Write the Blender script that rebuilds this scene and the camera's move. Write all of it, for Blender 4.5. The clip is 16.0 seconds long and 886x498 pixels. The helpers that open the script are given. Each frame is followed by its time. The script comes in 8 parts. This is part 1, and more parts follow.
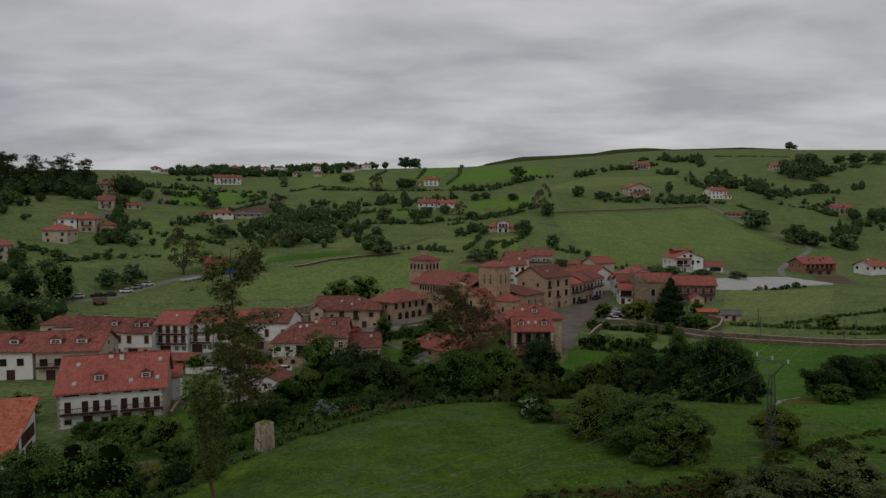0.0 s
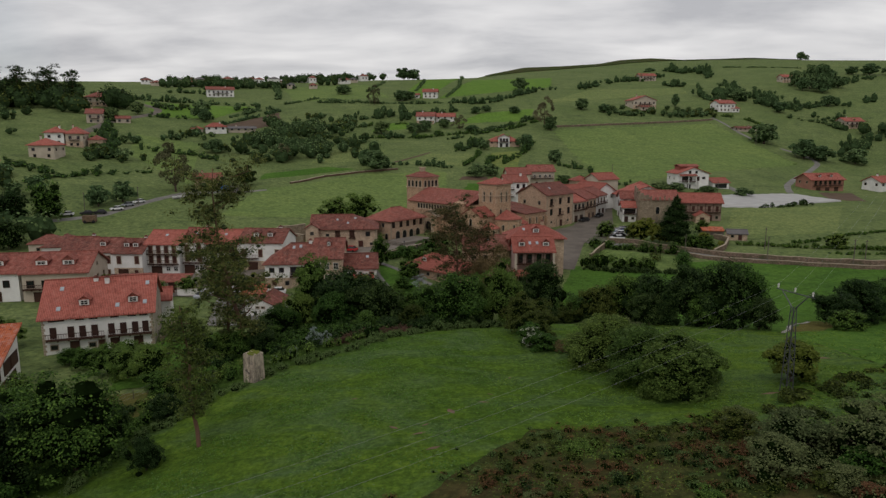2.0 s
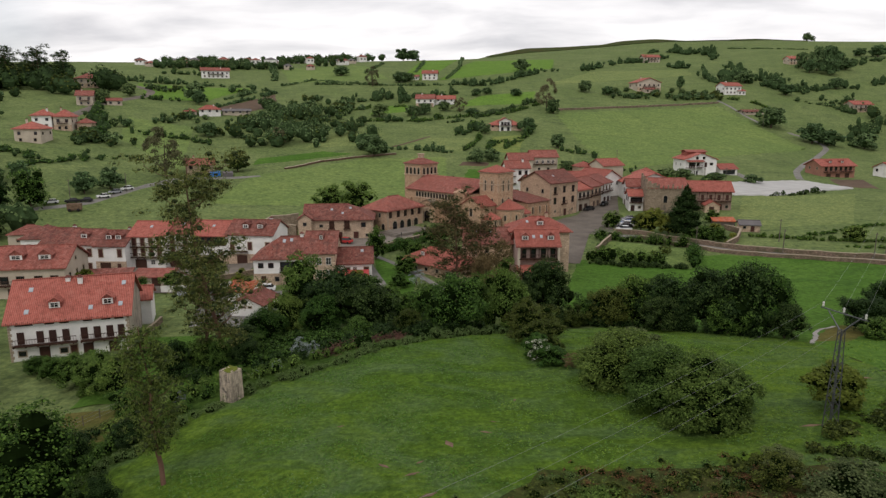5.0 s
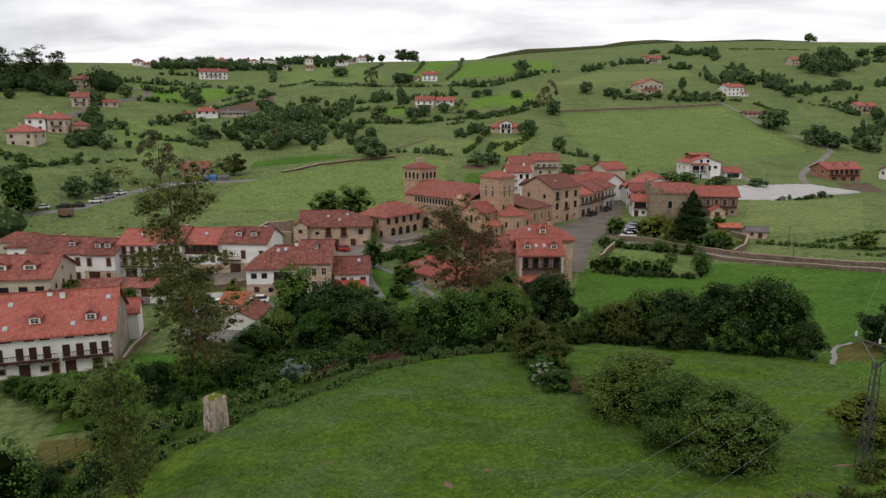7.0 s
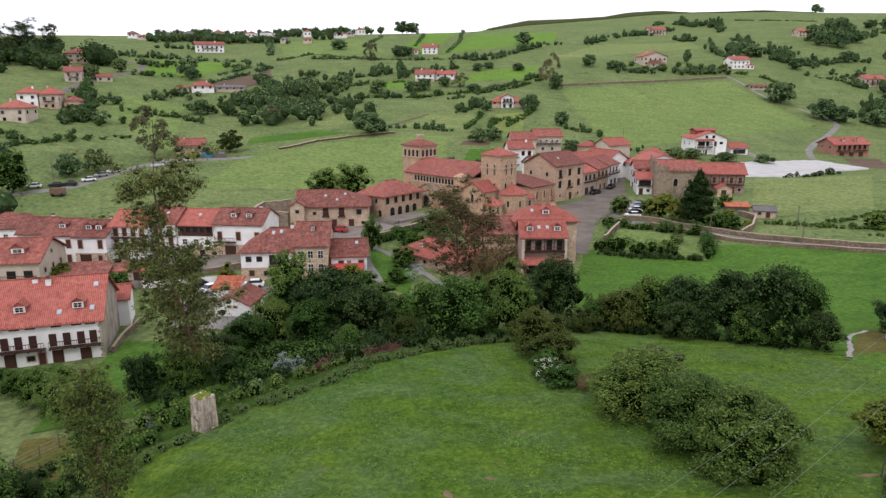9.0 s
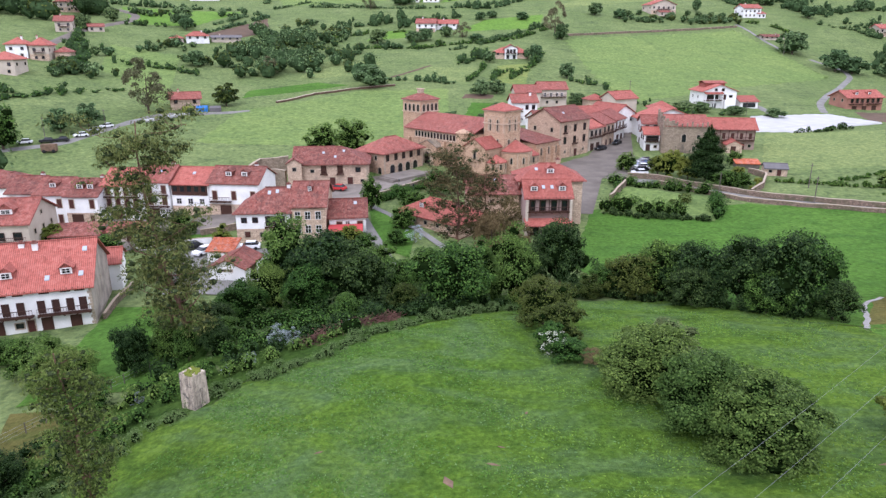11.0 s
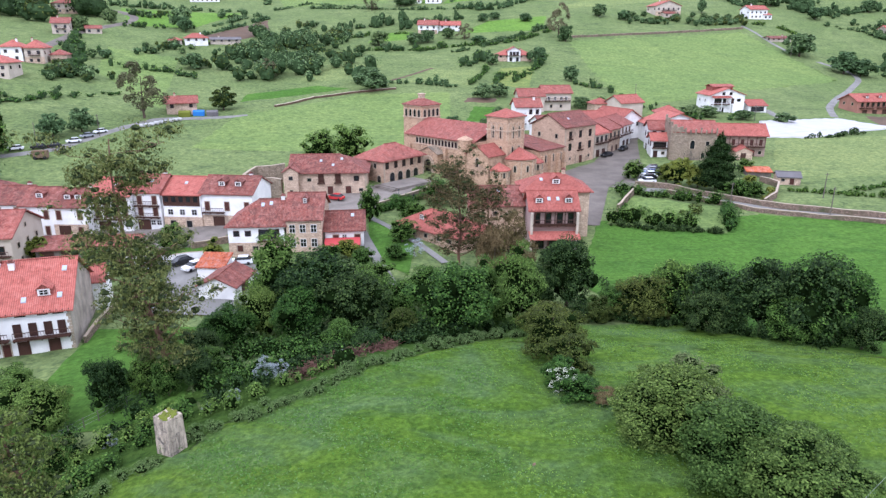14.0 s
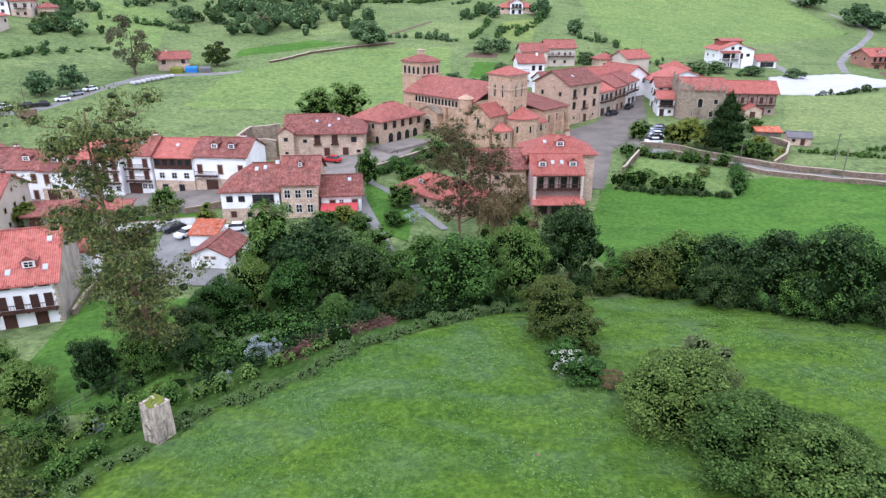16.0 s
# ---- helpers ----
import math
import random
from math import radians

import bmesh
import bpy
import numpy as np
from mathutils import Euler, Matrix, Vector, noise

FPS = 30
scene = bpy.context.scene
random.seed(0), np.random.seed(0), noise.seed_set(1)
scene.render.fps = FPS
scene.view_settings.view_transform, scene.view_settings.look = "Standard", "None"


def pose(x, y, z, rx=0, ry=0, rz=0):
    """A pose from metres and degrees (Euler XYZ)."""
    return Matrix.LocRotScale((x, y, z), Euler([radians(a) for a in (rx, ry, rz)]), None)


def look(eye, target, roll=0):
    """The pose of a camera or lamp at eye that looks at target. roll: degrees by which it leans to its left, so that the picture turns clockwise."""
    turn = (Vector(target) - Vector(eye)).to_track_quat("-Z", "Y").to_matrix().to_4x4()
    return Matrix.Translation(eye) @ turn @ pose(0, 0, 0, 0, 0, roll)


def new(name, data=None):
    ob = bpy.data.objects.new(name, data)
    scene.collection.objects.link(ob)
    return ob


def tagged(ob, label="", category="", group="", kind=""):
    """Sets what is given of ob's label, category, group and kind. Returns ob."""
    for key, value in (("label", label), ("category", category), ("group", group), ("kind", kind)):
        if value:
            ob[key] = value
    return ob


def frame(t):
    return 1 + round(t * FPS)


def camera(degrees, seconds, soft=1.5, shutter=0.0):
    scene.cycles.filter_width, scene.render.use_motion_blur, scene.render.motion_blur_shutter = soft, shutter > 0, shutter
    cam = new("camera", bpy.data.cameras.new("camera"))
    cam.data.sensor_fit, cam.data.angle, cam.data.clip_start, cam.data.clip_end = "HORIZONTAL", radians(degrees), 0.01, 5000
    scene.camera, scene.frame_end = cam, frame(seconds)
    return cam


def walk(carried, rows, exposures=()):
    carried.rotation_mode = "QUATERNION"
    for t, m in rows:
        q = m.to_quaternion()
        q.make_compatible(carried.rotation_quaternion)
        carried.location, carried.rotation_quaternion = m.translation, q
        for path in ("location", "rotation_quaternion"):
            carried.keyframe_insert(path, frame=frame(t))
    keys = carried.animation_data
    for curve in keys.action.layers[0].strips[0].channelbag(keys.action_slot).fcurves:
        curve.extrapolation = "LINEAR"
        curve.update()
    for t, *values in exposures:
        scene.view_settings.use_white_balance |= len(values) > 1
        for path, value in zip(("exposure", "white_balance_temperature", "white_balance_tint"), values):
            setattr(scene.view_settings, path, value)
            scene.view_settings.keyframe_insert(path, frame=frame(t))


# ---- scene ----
cam = camera(66.8, 16.0, 1.4)
PATH = [
    (0.0, pose(0.00, 0.00, 46.00, 87.32, 0.07, 1.41)),
    (0.5, pose(0.04, 1.58, 46.07, 85.45, 0.08, 1.37)),
    (1.0, pose(0.09, 3.16, 46.21, 82.93, 0.07, 1.38)),
    (1.5, pose(0.15, 4.66, 46.40, 81.84, 0.07, 1.39)),
    (2.0, pose(0.15, 6.22, 46.48, 80.03, 0.06, 1.39)),
    (2.5, pose(0.18, 7.75, 46.67, 78.47, -0.05, 1.43)),
    (3.0, pose(0.19, 9.25, 46.88, 78.44, -0.05, 1.43)),
    (3.5, pose(0.18, 10.68, 47.08, 78.47, -0.05, 1.40)),
    (4.0, pose(0.17, 12.10, 47.24, 78.47, -0.05, 1.40)),
    (6.5, pose(0.13, 18.77, 48.35, 78.50, -0.05, 1.40)),
    (7.0, pose(0.15, 19.94, 48.57, 78.50, -0.05, 1.40)),
    (7.5, pose(0.16, 21.03, 48.72, 77.57, 0.04, 1.43)),
    (8.0, pose(0.15, 22.18, 48.97, 76.45, 0.04, 1.41)),
    (8.5, pose(0.16, 23.23, 49.21, 76.30, 0.03, 1.45)),
    (9.0, pose(0.17, 24.21, 49.38, 76.28, 0.03, 1.45)),
    (9.5, pose(0.15, 25.26, 49.45, 74.73, 0.01, 1.46)),
    (9.7, pose(0.15, 25.68, 49.52, 73.77, 0.02, 1.48)),
    (10.1, pose(0.16, 26.50, 49.66, 72.50, 0.03, 1.53)),
    (10.5, pose(0.17, 27.32, 49.79, 72.25, 0.04, 1.57)),
    (12.0, pose(0.22, 30.39, 50.29, 72.25, 0.06, 1.69)),
    (12.5, pose(0.21, 31.44, 50.38, 72.28, 0.06, 1.72)),
    (13.0, pose(0.23, 32.41, 50.56, 72.28, 0.06, 1.72)),
    (13.5, pose(0.27, 33.38, 50.70, 72.26, 0.06, 1.78)),
    (14.0, pose(0.25, 34.38, 50.86, 72.27, 0.05, 1.81)),
    (14.5, pose(0.24, 35.35, 50.99, 71.23, 0.04, 1.82)),
    (15.0, pose(0.21, 36.35, 51.16, 69.77, 0.11, 1.80)),
    (15.5, pose(0.20, 37.34, 51.31, 68.64, 0.10, 1.79)),
    (16.0, pose(0.19, 38.35, 51.54, 68.47, 0.09, 1.83)),
]
walk(cam, PATH, [(0.0, -1.07, 6470, 11.5), (1.0, -0.93, 6520, 11.5), (2.0, -0.58, 6600, 11.5), (3.0, -0.08, 6650, 12.5), (4.0, -0.03, 6680, 13), (6.5, -0.04, 6620, 13), (7.5, 0.02, 6560, 14), (8.0, 0.15, 6480, 15.5), (9.0, 0.57, 6240, 18), (9.5, 0.69, 6080, 20), (12.0, 1.27, 5460, 21.5), (16.0, 1.27, 5400, 19.5)])

# ---- overcast sky and soft sun ----
SUN_EL, SUN_AZ = radians(48), radians(200)
world = bpy.data.worlds.new("overcast_sky")
scene.world = world
world.use_nodes = True
wn, wl = world.node_tree.nodes, world.node_tree.links
wn.clear()
sky = wn.new("ShaderNodeTexSky")
sky.sky_type, sky.sun_disc = "NISHITA", False
sky.sun_elevation, sky.sun_rotation = SUN_EL, SUN_AZ
tc = wn.new("ShaderNodeTexCoord")
sep = wn.new("ShaderNodeSeparateXYZ")
wl.new(tc.outputs["Generated"], sep.inputs[0])


def wmath(op, a, b):
    n = wn.new("ShaderNodeMath")
    n.operation = op
    for k, v in ((0, a), (1, b)):
        if isinstance(v, (int, float)):
            n.inputs[k].default_value = v
        else:
            wl.new(v, n.inputs[k])
    return n.outputs[0]


lift = wmath("ADD", wmath("MAXIMUM", sep.outputs[2], 0.0), 0.16)
comb = wn.new("ShaderNodeCombineXYZ")
wl.new(wmath("DIVIDE", sep.outputs[0], lift), comb.inputs[0])
wl.new(wmath("DIVIDE", sep.outputs[1], lift), comb.inputs[1])
cloud = wn.new("ShaderNodeTexNoise")
cloud.inputs["Scale"].default_value, cloud.inputs["Detail"].default_value, cloud.inputs["Roughness"].default_value = 1.5, 7, 0.52
cloud.inputs["Distortion"].default_value = 0.25
stretch = wn.new("ShaderNodeMapping")
stretch.inputs["Scale"].default_value, stretch.inputs["Rotation"].default_value = (0.8, 1.25, 1.0), (0, 0, 0.25)
wl.new(comb.outputs[0], stretch.inputs[0])
wl.new(stretch.outputs[0], cloud.inputs["Vector"])
ramp = wn.new("ShaderNodeValToRGB")
ramp.color_ramp.elements[0].position, ramp.color_ramp.elements[0].color = 0.32, (0.70, 0.71, 0.74, 1)
ramp.color_ramp.elements[1].position, ramp.color_ramp.elements[1].color = 0.66, (1.17, 1.17, 1.17, 1)
wl.new(cloud.outputs[0], ramp.inputs[0])
mixc = wn.new("ShaderNodeMixRGB")
# the cloud thins out low in the west, where some blue shows
west = wn.new("ShaderNodeVectorMath")
west.operation = "DOT_PRODUCT"
west.inputs[1].default_value = (-0.60, 0.79, 0.09)
wl.new(tc.outputs["Generated"], west.inputs[0])
thin = wn.new("ShaderNodeMapRange")
for k, v in ((1, 0.988), (2, 1.0), (3, 0.93), (4, 0.42)):
    thin.inputs[k].default_value = v
wl.new(west.outputs["Value"], thin.inputs[0])
wl.new(thin.outputs[0], mixc.inputs[0])
skys = wn.new("ShaderNodeMixRGB")
skys.blend_type, skys.inputs[0].default_value, skys.inputs[2].default_value = "MULTIPLY", 1.0, (0.1, 0.1, 0.1, 1)
wl.new(sky.outputs[0], skys.inputs[1])
wl.new(skys.outputs[0], mixc.inputs[1])
low_band = wn.new("ShaderNodeMapRange")
for k, v in ((1, 0.02), (2, 0.24), (3, 1.02), (4, 1.06)):
    low_band.inputs[k].default_value = v
wl.new(sep.outputs[2], low_band.inputs[0])
bright = wn.new("ShaderNodeMixRGB")
bright.blend_type, bright.inputs[0].default_value = "MULTIPLY", 1.0
wl.new(ramp.outputs[0], bright.inputs[1])
wl.new(low_band.outputs[0], bright.inputs[2])
wl.new(bright.outputs[0], mixc.inputs[2])
bg = wn.new("ShaderNodeBackground")
bg.inputs["Strength"].default_value = 1.0
wl.new(mixc.outputs[0], bg.inputs[0])
wo = wn.new("ShaderNodeOutputWorld")
wl.new(bg.outputs[0], wo.inputs[0])
sun_data = bpy.data.lights.new("sun", "SUN")
sun_data.energy, sun_data.angle, sun_data.color = 0.9, radians(16), (1.0, 0.96, 0.9)
sun = new("sun", sun_data)
sun.matrix_world = look((0, 0, 300), (-math.sin(SUN_AZ) * 100, -math.cos(SUN_AZ) * 100, 300 - 100 * math.tan(SUN_EL)))

# ---- materials ----
RNG = np.random.default_rng(7)


def nodes_of(name):
    m = bpy.data.materials.new(name)
    m.use_nodes = True
    n, l = m.node_tree.nodes, m.node_tree.links
    return m, n, l, n["Principled BSDF"]


def noise_node(n, l, vec, scale, detail=4, rough=0.55, dist=0.0):
    t = n.new("ShaderNodeTexNoise")
    t.inputs["Scale"].default_value, t.inputs["Detail"].default_value = scale, detail
    t.inputs["Roughness"].default_value, t.inputs["Distortion"].default_value = rough, dist
    if vec is not None:
        l.new(vec, t.inputs["Vector"])
    return t.outputs[0]


def mix(n, l, fac, a, b, blend="MIX"):
    t = n.new("ShaderNodeMixRGB")
    t.blend_type = blend
    for k, v in ((0, fac), (1, a), (2, b)):
        if isinstance(v, (int, float)):
            t.inputs[k].default_value = v
        elif isinstance(v, tuple):
            t.inputs[k].default_value = (*v, 1)
        else:
            l.new(v, t.inputs[k])
    return t.outputs[0]


def step(n, l, v, lo, hi):
    t = n.new("ShaderNodeMapRange")
    t.inputs[1].default_value, t.inputs[2].default_value = lo, hi
    l.new(v, t.inputs[0])
    return t.outputs[0]


def bump(n, l, bsdf, h, strength, dist=0.05):
    b = n.new("ShaderNodeBump")
    b.inputs["Strength"].default_value, b.inputs["Distance"].default_value = strength, dist
    l.new(h, b.inputs["Height"])
    l.new(b.outputs[0], bsdf.inputs["Normal"])


def plain(name, col, rough=0.7, metal=0.0, vary=0.25, scale=1.2, bumpy=0.15, gloss=0.2):
    """A surface of one colour with stains at two scales and a fine relief."""
    m, n, l, b = nodes_of(name)
    co = n.new("ShaderNodeTexCoord").outputs["Object"]
    big, fine = noise_node(n, l, co, scale * 0.35, 5), noise_node(n, l, co, scale * 5, 6)
    dark = tuple(c * (1 - vary) for c in col)
    c = mix(n, l, step(n, l, big, 0.35, 0.7), col, dark)
    c = mix(n, l, step(n, l, fine, 0.45, 0.75), c, tuple(c2 * (1 - vary * 0.7) for c2 in col))
    l.new(c, b.inputs["Base Color"])
    b.inputs["Roughness"].default_value, b.inputs["Metallic"].default_value = rough, metal
    b.inputs["Specular IOR Level"].default_value = gloss if rough > 0.4 else 0.5
    bump(n, l, b, fine, bumpy)
    return m


def grass(name, a, b_, tuft, blue=(0.10, 0.17, 0.10), blue_amount=0.0, bare=0.0, fine=1.6, mid_scale=0.16, clump=0.0):
    """Grassland: broad patches of two greens, tufts, and bare or bluish spots."""
    m, n, l, b = nodes_of(name)
    co = n.new("ShaderNodeTexCoord").outputs["Object"]
    mp = n.new("ShaderNodeMapping")
    mp.inputs["Rotation"].default_value[2] = -0.6
    mp.inputs["Scale"].default_value = (0.5, 1, 1)
    l.new(co, mp.inputs[0])
    big = noise_node(n, l, co, 0.03, 6, 0.6)
    mid = noise_node(n, l, mp.outputs[0], mid_scale, 8, 0.68, 0.8)
    f = noise_node(n, l, co, fine, 8, 0.7)
    c = mix(n, l, step(n, l, big, 0.36, 0.64), a, b_)
    c = mix(n, l, step(n, l, mid, 0.46, 0.66), c, tuft)
    if blue_amount:
        p2 = noise_node(n, l, mp.outputs[0], 0.13, 8, 0.7, 1.2)
        c = mix(n, l, step(n, l, p2, 0.62 - 0.22 * blue_amount, 0.80 - 0.18 * blue_amount), c, blue)
    if bare:
        p3 = noise_node(n, l, co, 0.22, 5, 0.6, 1.2)
        c = mix(n, l, step(n, l, p3, 0.74 - bare * 0.1, 0.80 - bare * 0.1), c, (0.16, 0.11, 0.065))
    c = mix(n, l, step(n, l, f, 0.25, 0.8), mix(n, l, 1.0, c, (0.42, 0.45, 0.42), "MULTIPLY"), mix(n, l, 1.0, c, (1.45, 1.40, 1.3), "MULTIPLY"))
    if clump:
        cl = noise_node(n, l, co, 0.95, 5, 0.6, 1.0)
        c = mix(n, l, step(n, l, cl, 0.40, 0.62), mix(n, l, 1.0, c, (1 - clump * 0.9, 1 - clump * 0.75, 1 - clump * 0.6), "MULTIPLY"), mix(n, l, 1.0, c, (1 + clump * 0.7, 1 + clump * 0.55, 1 + clump * 0.4), "MULTIPLY"))
    l.new(c, b.inputs["Base Color"])
    b.inputs["Roughness"].default_value = 0.9
    b.inputs["Specular IOR Level"].default_value = 0.02
    bump(n, l, b, mix(n, l, 0.5, f, mid), 1.0, 0.5)
    return m


def leaf(name, a, b_, c_, rough=0.6):
    """Foliage: every leaf takes its own green; whole plants differ a little."""
    m, n, l, b = nodes_of(name)
    g = n.new("ShaderNodeNewGeometry")
    r = n.new("ShaderNodeValToRGB")
    r.color_ramp.elements[0].position, r.color_ramp.elements[0].color = 0.0, (*a, 1)
    r.color_ramp.elements[1].position, r.color_ramp.elements[1].color = 1.0, (*c_, 1)
    e = r.color_ramp.elements.new(0.55)
    e.color = (*b_, 1)
    l.new(g.outputs["Random Per Island"], r.inputs[0])
    oi = n.new("ShaderNodeObjectInfo")
    hs = n.new("ShaderNodeHueSaturation")
    hv = n.new("ShaderNodeMapRange")
    hv.inputs[3].default_value, hv.inputs[4].default_value = 0.80, 1.24
    l.new(oi.outputs["Random"], hv.inputs[0])
    l.new(hv.outputs[0], hs.inputs["Value"])
    hh = n.new("ShaderNodeMapRange")
    hh.inputs[3].default_value, hh.inputs[4].default_value = 0.514, 0.484
    l.new(oi.outputs["Random"], hh.inputs[0])
    l.new(hh.outputs[0], hs.inputs["Hue"])
    l.new(r.outputs[0], hs.inputs["Color"])
    l.new(hs.outputs[0], b.inputs["Base Color"])
    b.inputs["Roughness"].default_value = rough
    b.inputs["Specular IOR Level"].default_value = 0.06
    t = n.new("ShaderNodeBsdfTranslucent")
    l.new(hs.outputs[0], t.inputs[0])
    ms = n.new("ShaderNodeMixShader")
    ms.inputs[0].default_value = 0.14
    out = n["Material Output"]
    l.new(b.outputs[0], ms.inputs[1])
    l.new(t.outputs[0], ms.inputs[2])
    l.new(ms.outputs[0], out.inputs["Surface"])
    return m


def tiles(name, a, b_, moss, moss_amount=0.4, pale=(0.44, 0.215, 0.17), speckle=1.0):
    """Clay roof tiles in columns down the slope (from the UV map, in metres), with lichen and moss."""
    m, n, l, b = nodes_of(name)
    uv = n.new("ShaderNodeUVMap").outputs[0]
    sp = n.new("ShaderNodeSeparateXYZ")
    l.new(uv, sp.inputs[0])
    co = n.new("ShaderNodeTexCoord").outputs["Object"]
    w = n.new("ShaderNodeMath")
    w.operation = "PINGPONG"
    w.inputs[1].default_value = 0.13
    l.new(sp.outputs[0], w.inputs[0])
    v = n.new("ShaderNodeMath")
    v.operation = "PINGPONG"
    v.inputs[1].default_value = 0.21
    l.new(sp.outputs[1], v.inputs[0])
    cols = step(n, l, w.outputs[0], 0.0, 0.13)
    rows = step(n, l, v.outputs[0], 0.0, 0.05)
    vor = n.new("ShaderNodeTexVoronoi")
    mp = n.new("ShaderNodeMapping")
    mp.inputs["Scale"].default_value = (3.8, 2.4, 1)
    l.new(uv, mp.inputs[0])
    l.new(mp.outputs[0], vor.inputs["Vector"])
    vor.inputs["Scale"].default_value = 1.0
    bw = n.new("ShaderNodeRGBToBW")
    l.new(vor.outputs["Color"], bw.inputs[0])
    big = noise_node(n, l, co, 0.45, 6, 0.65, 0.5)
    strk = n.new("ShaderNodeMapping")
    strk.inputs["Scale"].default_value = (2.2, 0.25, 1)
    l.new(uv, strk.inputs[0])
    streak = noise_node(n, l, strk.outputs[0], 1.0, 5, 0.6)
    c = mix(n, l, step(n, l, bw.outputs[0], 0.15, 0.85), a, b_)
    c = mix(n, l, step(n, l, bw.outputs[0], 0.66, 0.66 + 0.2 / speckle), c, pale)
    c = mix(n, l, step(n, l, bw.outputs[0], 0.34, 0.34 - 0.16 / speckle), c, mix(n, l, 1.0, b_, (0.62, 0.56, 0.55), "MULTIPLY"))
    c = mix(n, l, mix(n, l, 0.5, step(n, l, big, 0.5 - 0.1 * moss_amount, 0.74 - 0.1 * moss_amount), step(n, l, streak, 0.52, 0.72)), c, moss)
    patchy = noise_node(n, l, co, 1.1, 6, 0.7, 0.6)
    c = mix(n, l, step(n, l, patchy, 0.50, 0.72), c, pale)
    c = mix(n, l, step(n, l, patchy, 0.46, 0.30), c, mix(n, l, 1.0, c, (0.62, 0.58, 0.58), "MULTIPLY"))
    c = mix(n, l, step(n, l, cols, 0.5, 0.0), c, mix(n, l, 1.0, c, (0.55, 0.5, 0.5), "MULTIPLY"))
    oi = n.new("ShaderNodeObjectInfo")
    hs = n.new("ShaderNodeHueSaturation")
    hv = n.new("ShaderNodeMapRange")
    hv.inputs[3].default_value, hv.inputs[4].default_value = 0.82, 1.12
    l.new(oi.outputs["Random"], hv.inputs[0])
    l.new(hv.outputs[0], hs.inputs["Value"])
    l.new(c, hs.inputs["Color"])
    l.new(hs.outputs[0], b.inputs["Base Color"])
    b.inputs["Roughness"].default_value = 0.8
    b.inputs["Specular IOR Level"].default_value = 0.15
    hgt = n.new("ShaderNodeMath")
    hgt.operation = "ADD"
    l.new(cols, hgt.inputs[0])
    l.new(rows, hgt.inputs[1])
    bump(n, l, b, hgt.outputs[0], 0.6, 0.06)
    return m


def masonry(name, a, b_, joint, sx=1.6, sy=2.8, stain=(0.10, 0.09, 0.07), stain_amount=0.3):
    """Coursed stone blocks with joints, tone differences and dark weather stains."""
    m, n, l, b = nodes_of(name)
    uv = n.new("ShaderNodeUVMap").outputs[0]
    co = n.new("ShaderNodeTexCoord").outputs["Object"]
    br = n.new("ShaderNodeTexBrick")
    br.inputs["Scale"].default_value = 1.0
    br.inputs["Brick Width"].default_value, br.inputs["Row Height"].default_value = 1 / sx, 1 / sy
    br.inputs["Mortar Size"].default_value, br.inputs["Bias"].default_value = 0.02, 0.0
    br.inputs["Color1"].default_value, br.inputs["Color2"].default_value, br.inputs["Mortar"].default_value = (*a, 1), (*b_, 1), (*joint, 1)
    l.new(uv, br.inputs["Vector"])
    big, f = noise_node(n, l, co, 0.3, 6, 0.6, 0.8), noise_node(n, l, co, 4.0, 7, 0.65)
    c = mix(n, l, step(n, l, f, 0.36, 0.66), mix(n, l, 1.0, br.outputs["Color"], (1.16, 1.14, 1.12), "MULTIPLY"), mix(n, l, 1.0, br.outputs["Color"], (0.58, 0.56, 0.53), "MULTIPLY"))
    worn = noise_node(n, l, co, 1.1, 6, 0.7, 0.8)
    c = mix(n, l, step(n, l, worn, 0.52, 0.70), c, mix(n, l, 1.0, c, (0.66, 0.63, 0.60), "MULTIPLY"))
    c = mix(n, l, step(n, l, big, 0.66 - 0.25 * stain_amount, 0.86 - 0.2 * stain_amount), c, stain)
    l.new(c, b.inputs["Base Color"])
    b.inputs["Roughness"].default_value = 0.9
    b.inputs["Specular IOR Level"].default_value = 0.15
    bump(n, l, b, mix(n, l, 0.5, br.outputs["Fac"], f), 0.35, -0.03)
    return m


# G_BASE, G_PALE and G_FIELD are greyed and blued: distance haze in the colour
G_BASE = grass("grass_hillside", (0.121, 0.167, 0.062), (0.158, 0.200, 0.081), (0.097, 0.133, 0.056), fine=0.7, clump=0.25)
G_MEADOW = grass("grass_meadow", (0.072, 0.135, 0.018), (0.099, 0.164, 0.024), (0.050, 0.097, 0.018), (0.086, 0.142, 0.054), 0.74, 0.22, 2.2, 0.4, 0.24)
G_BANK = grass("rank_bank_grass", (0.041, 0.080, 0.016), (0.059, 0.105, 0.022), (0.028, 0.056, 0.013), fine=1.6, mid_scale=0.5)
G_LUSH = grass("grass_lush", (0.061, 0.134, 0.023), (0.081, 0.159, 0.030), (0.050, 0.111, 0.022), fine=1.2)
G_PALE = grass("grass_pale", (0.162, 0.208, 0.079), (0.186, 0.227, 0.087), (0.136, 0.179, 0.071), fine=0.8, clump=0.25)
G_BRIGHT = grass("grass_bright", (0.109, 0.203, 0.036), (0.127, 0.221, 0.042), (0.092, 0.171, 0.034), fine=0.7)
G_YELLOW = grass("grass_yellow", (0.172, 0.211, 0.067), (0.219, 0.242, 0.075), (0.115, 0.168, 0.054), fine=0.9)
G_FIELD = grass("grass_field", (0.138, 0.199, 0.065), (0.166, 0.224, 0.074), (0.117, 0.170, 0.060), fine=0.6, clump=0.2)
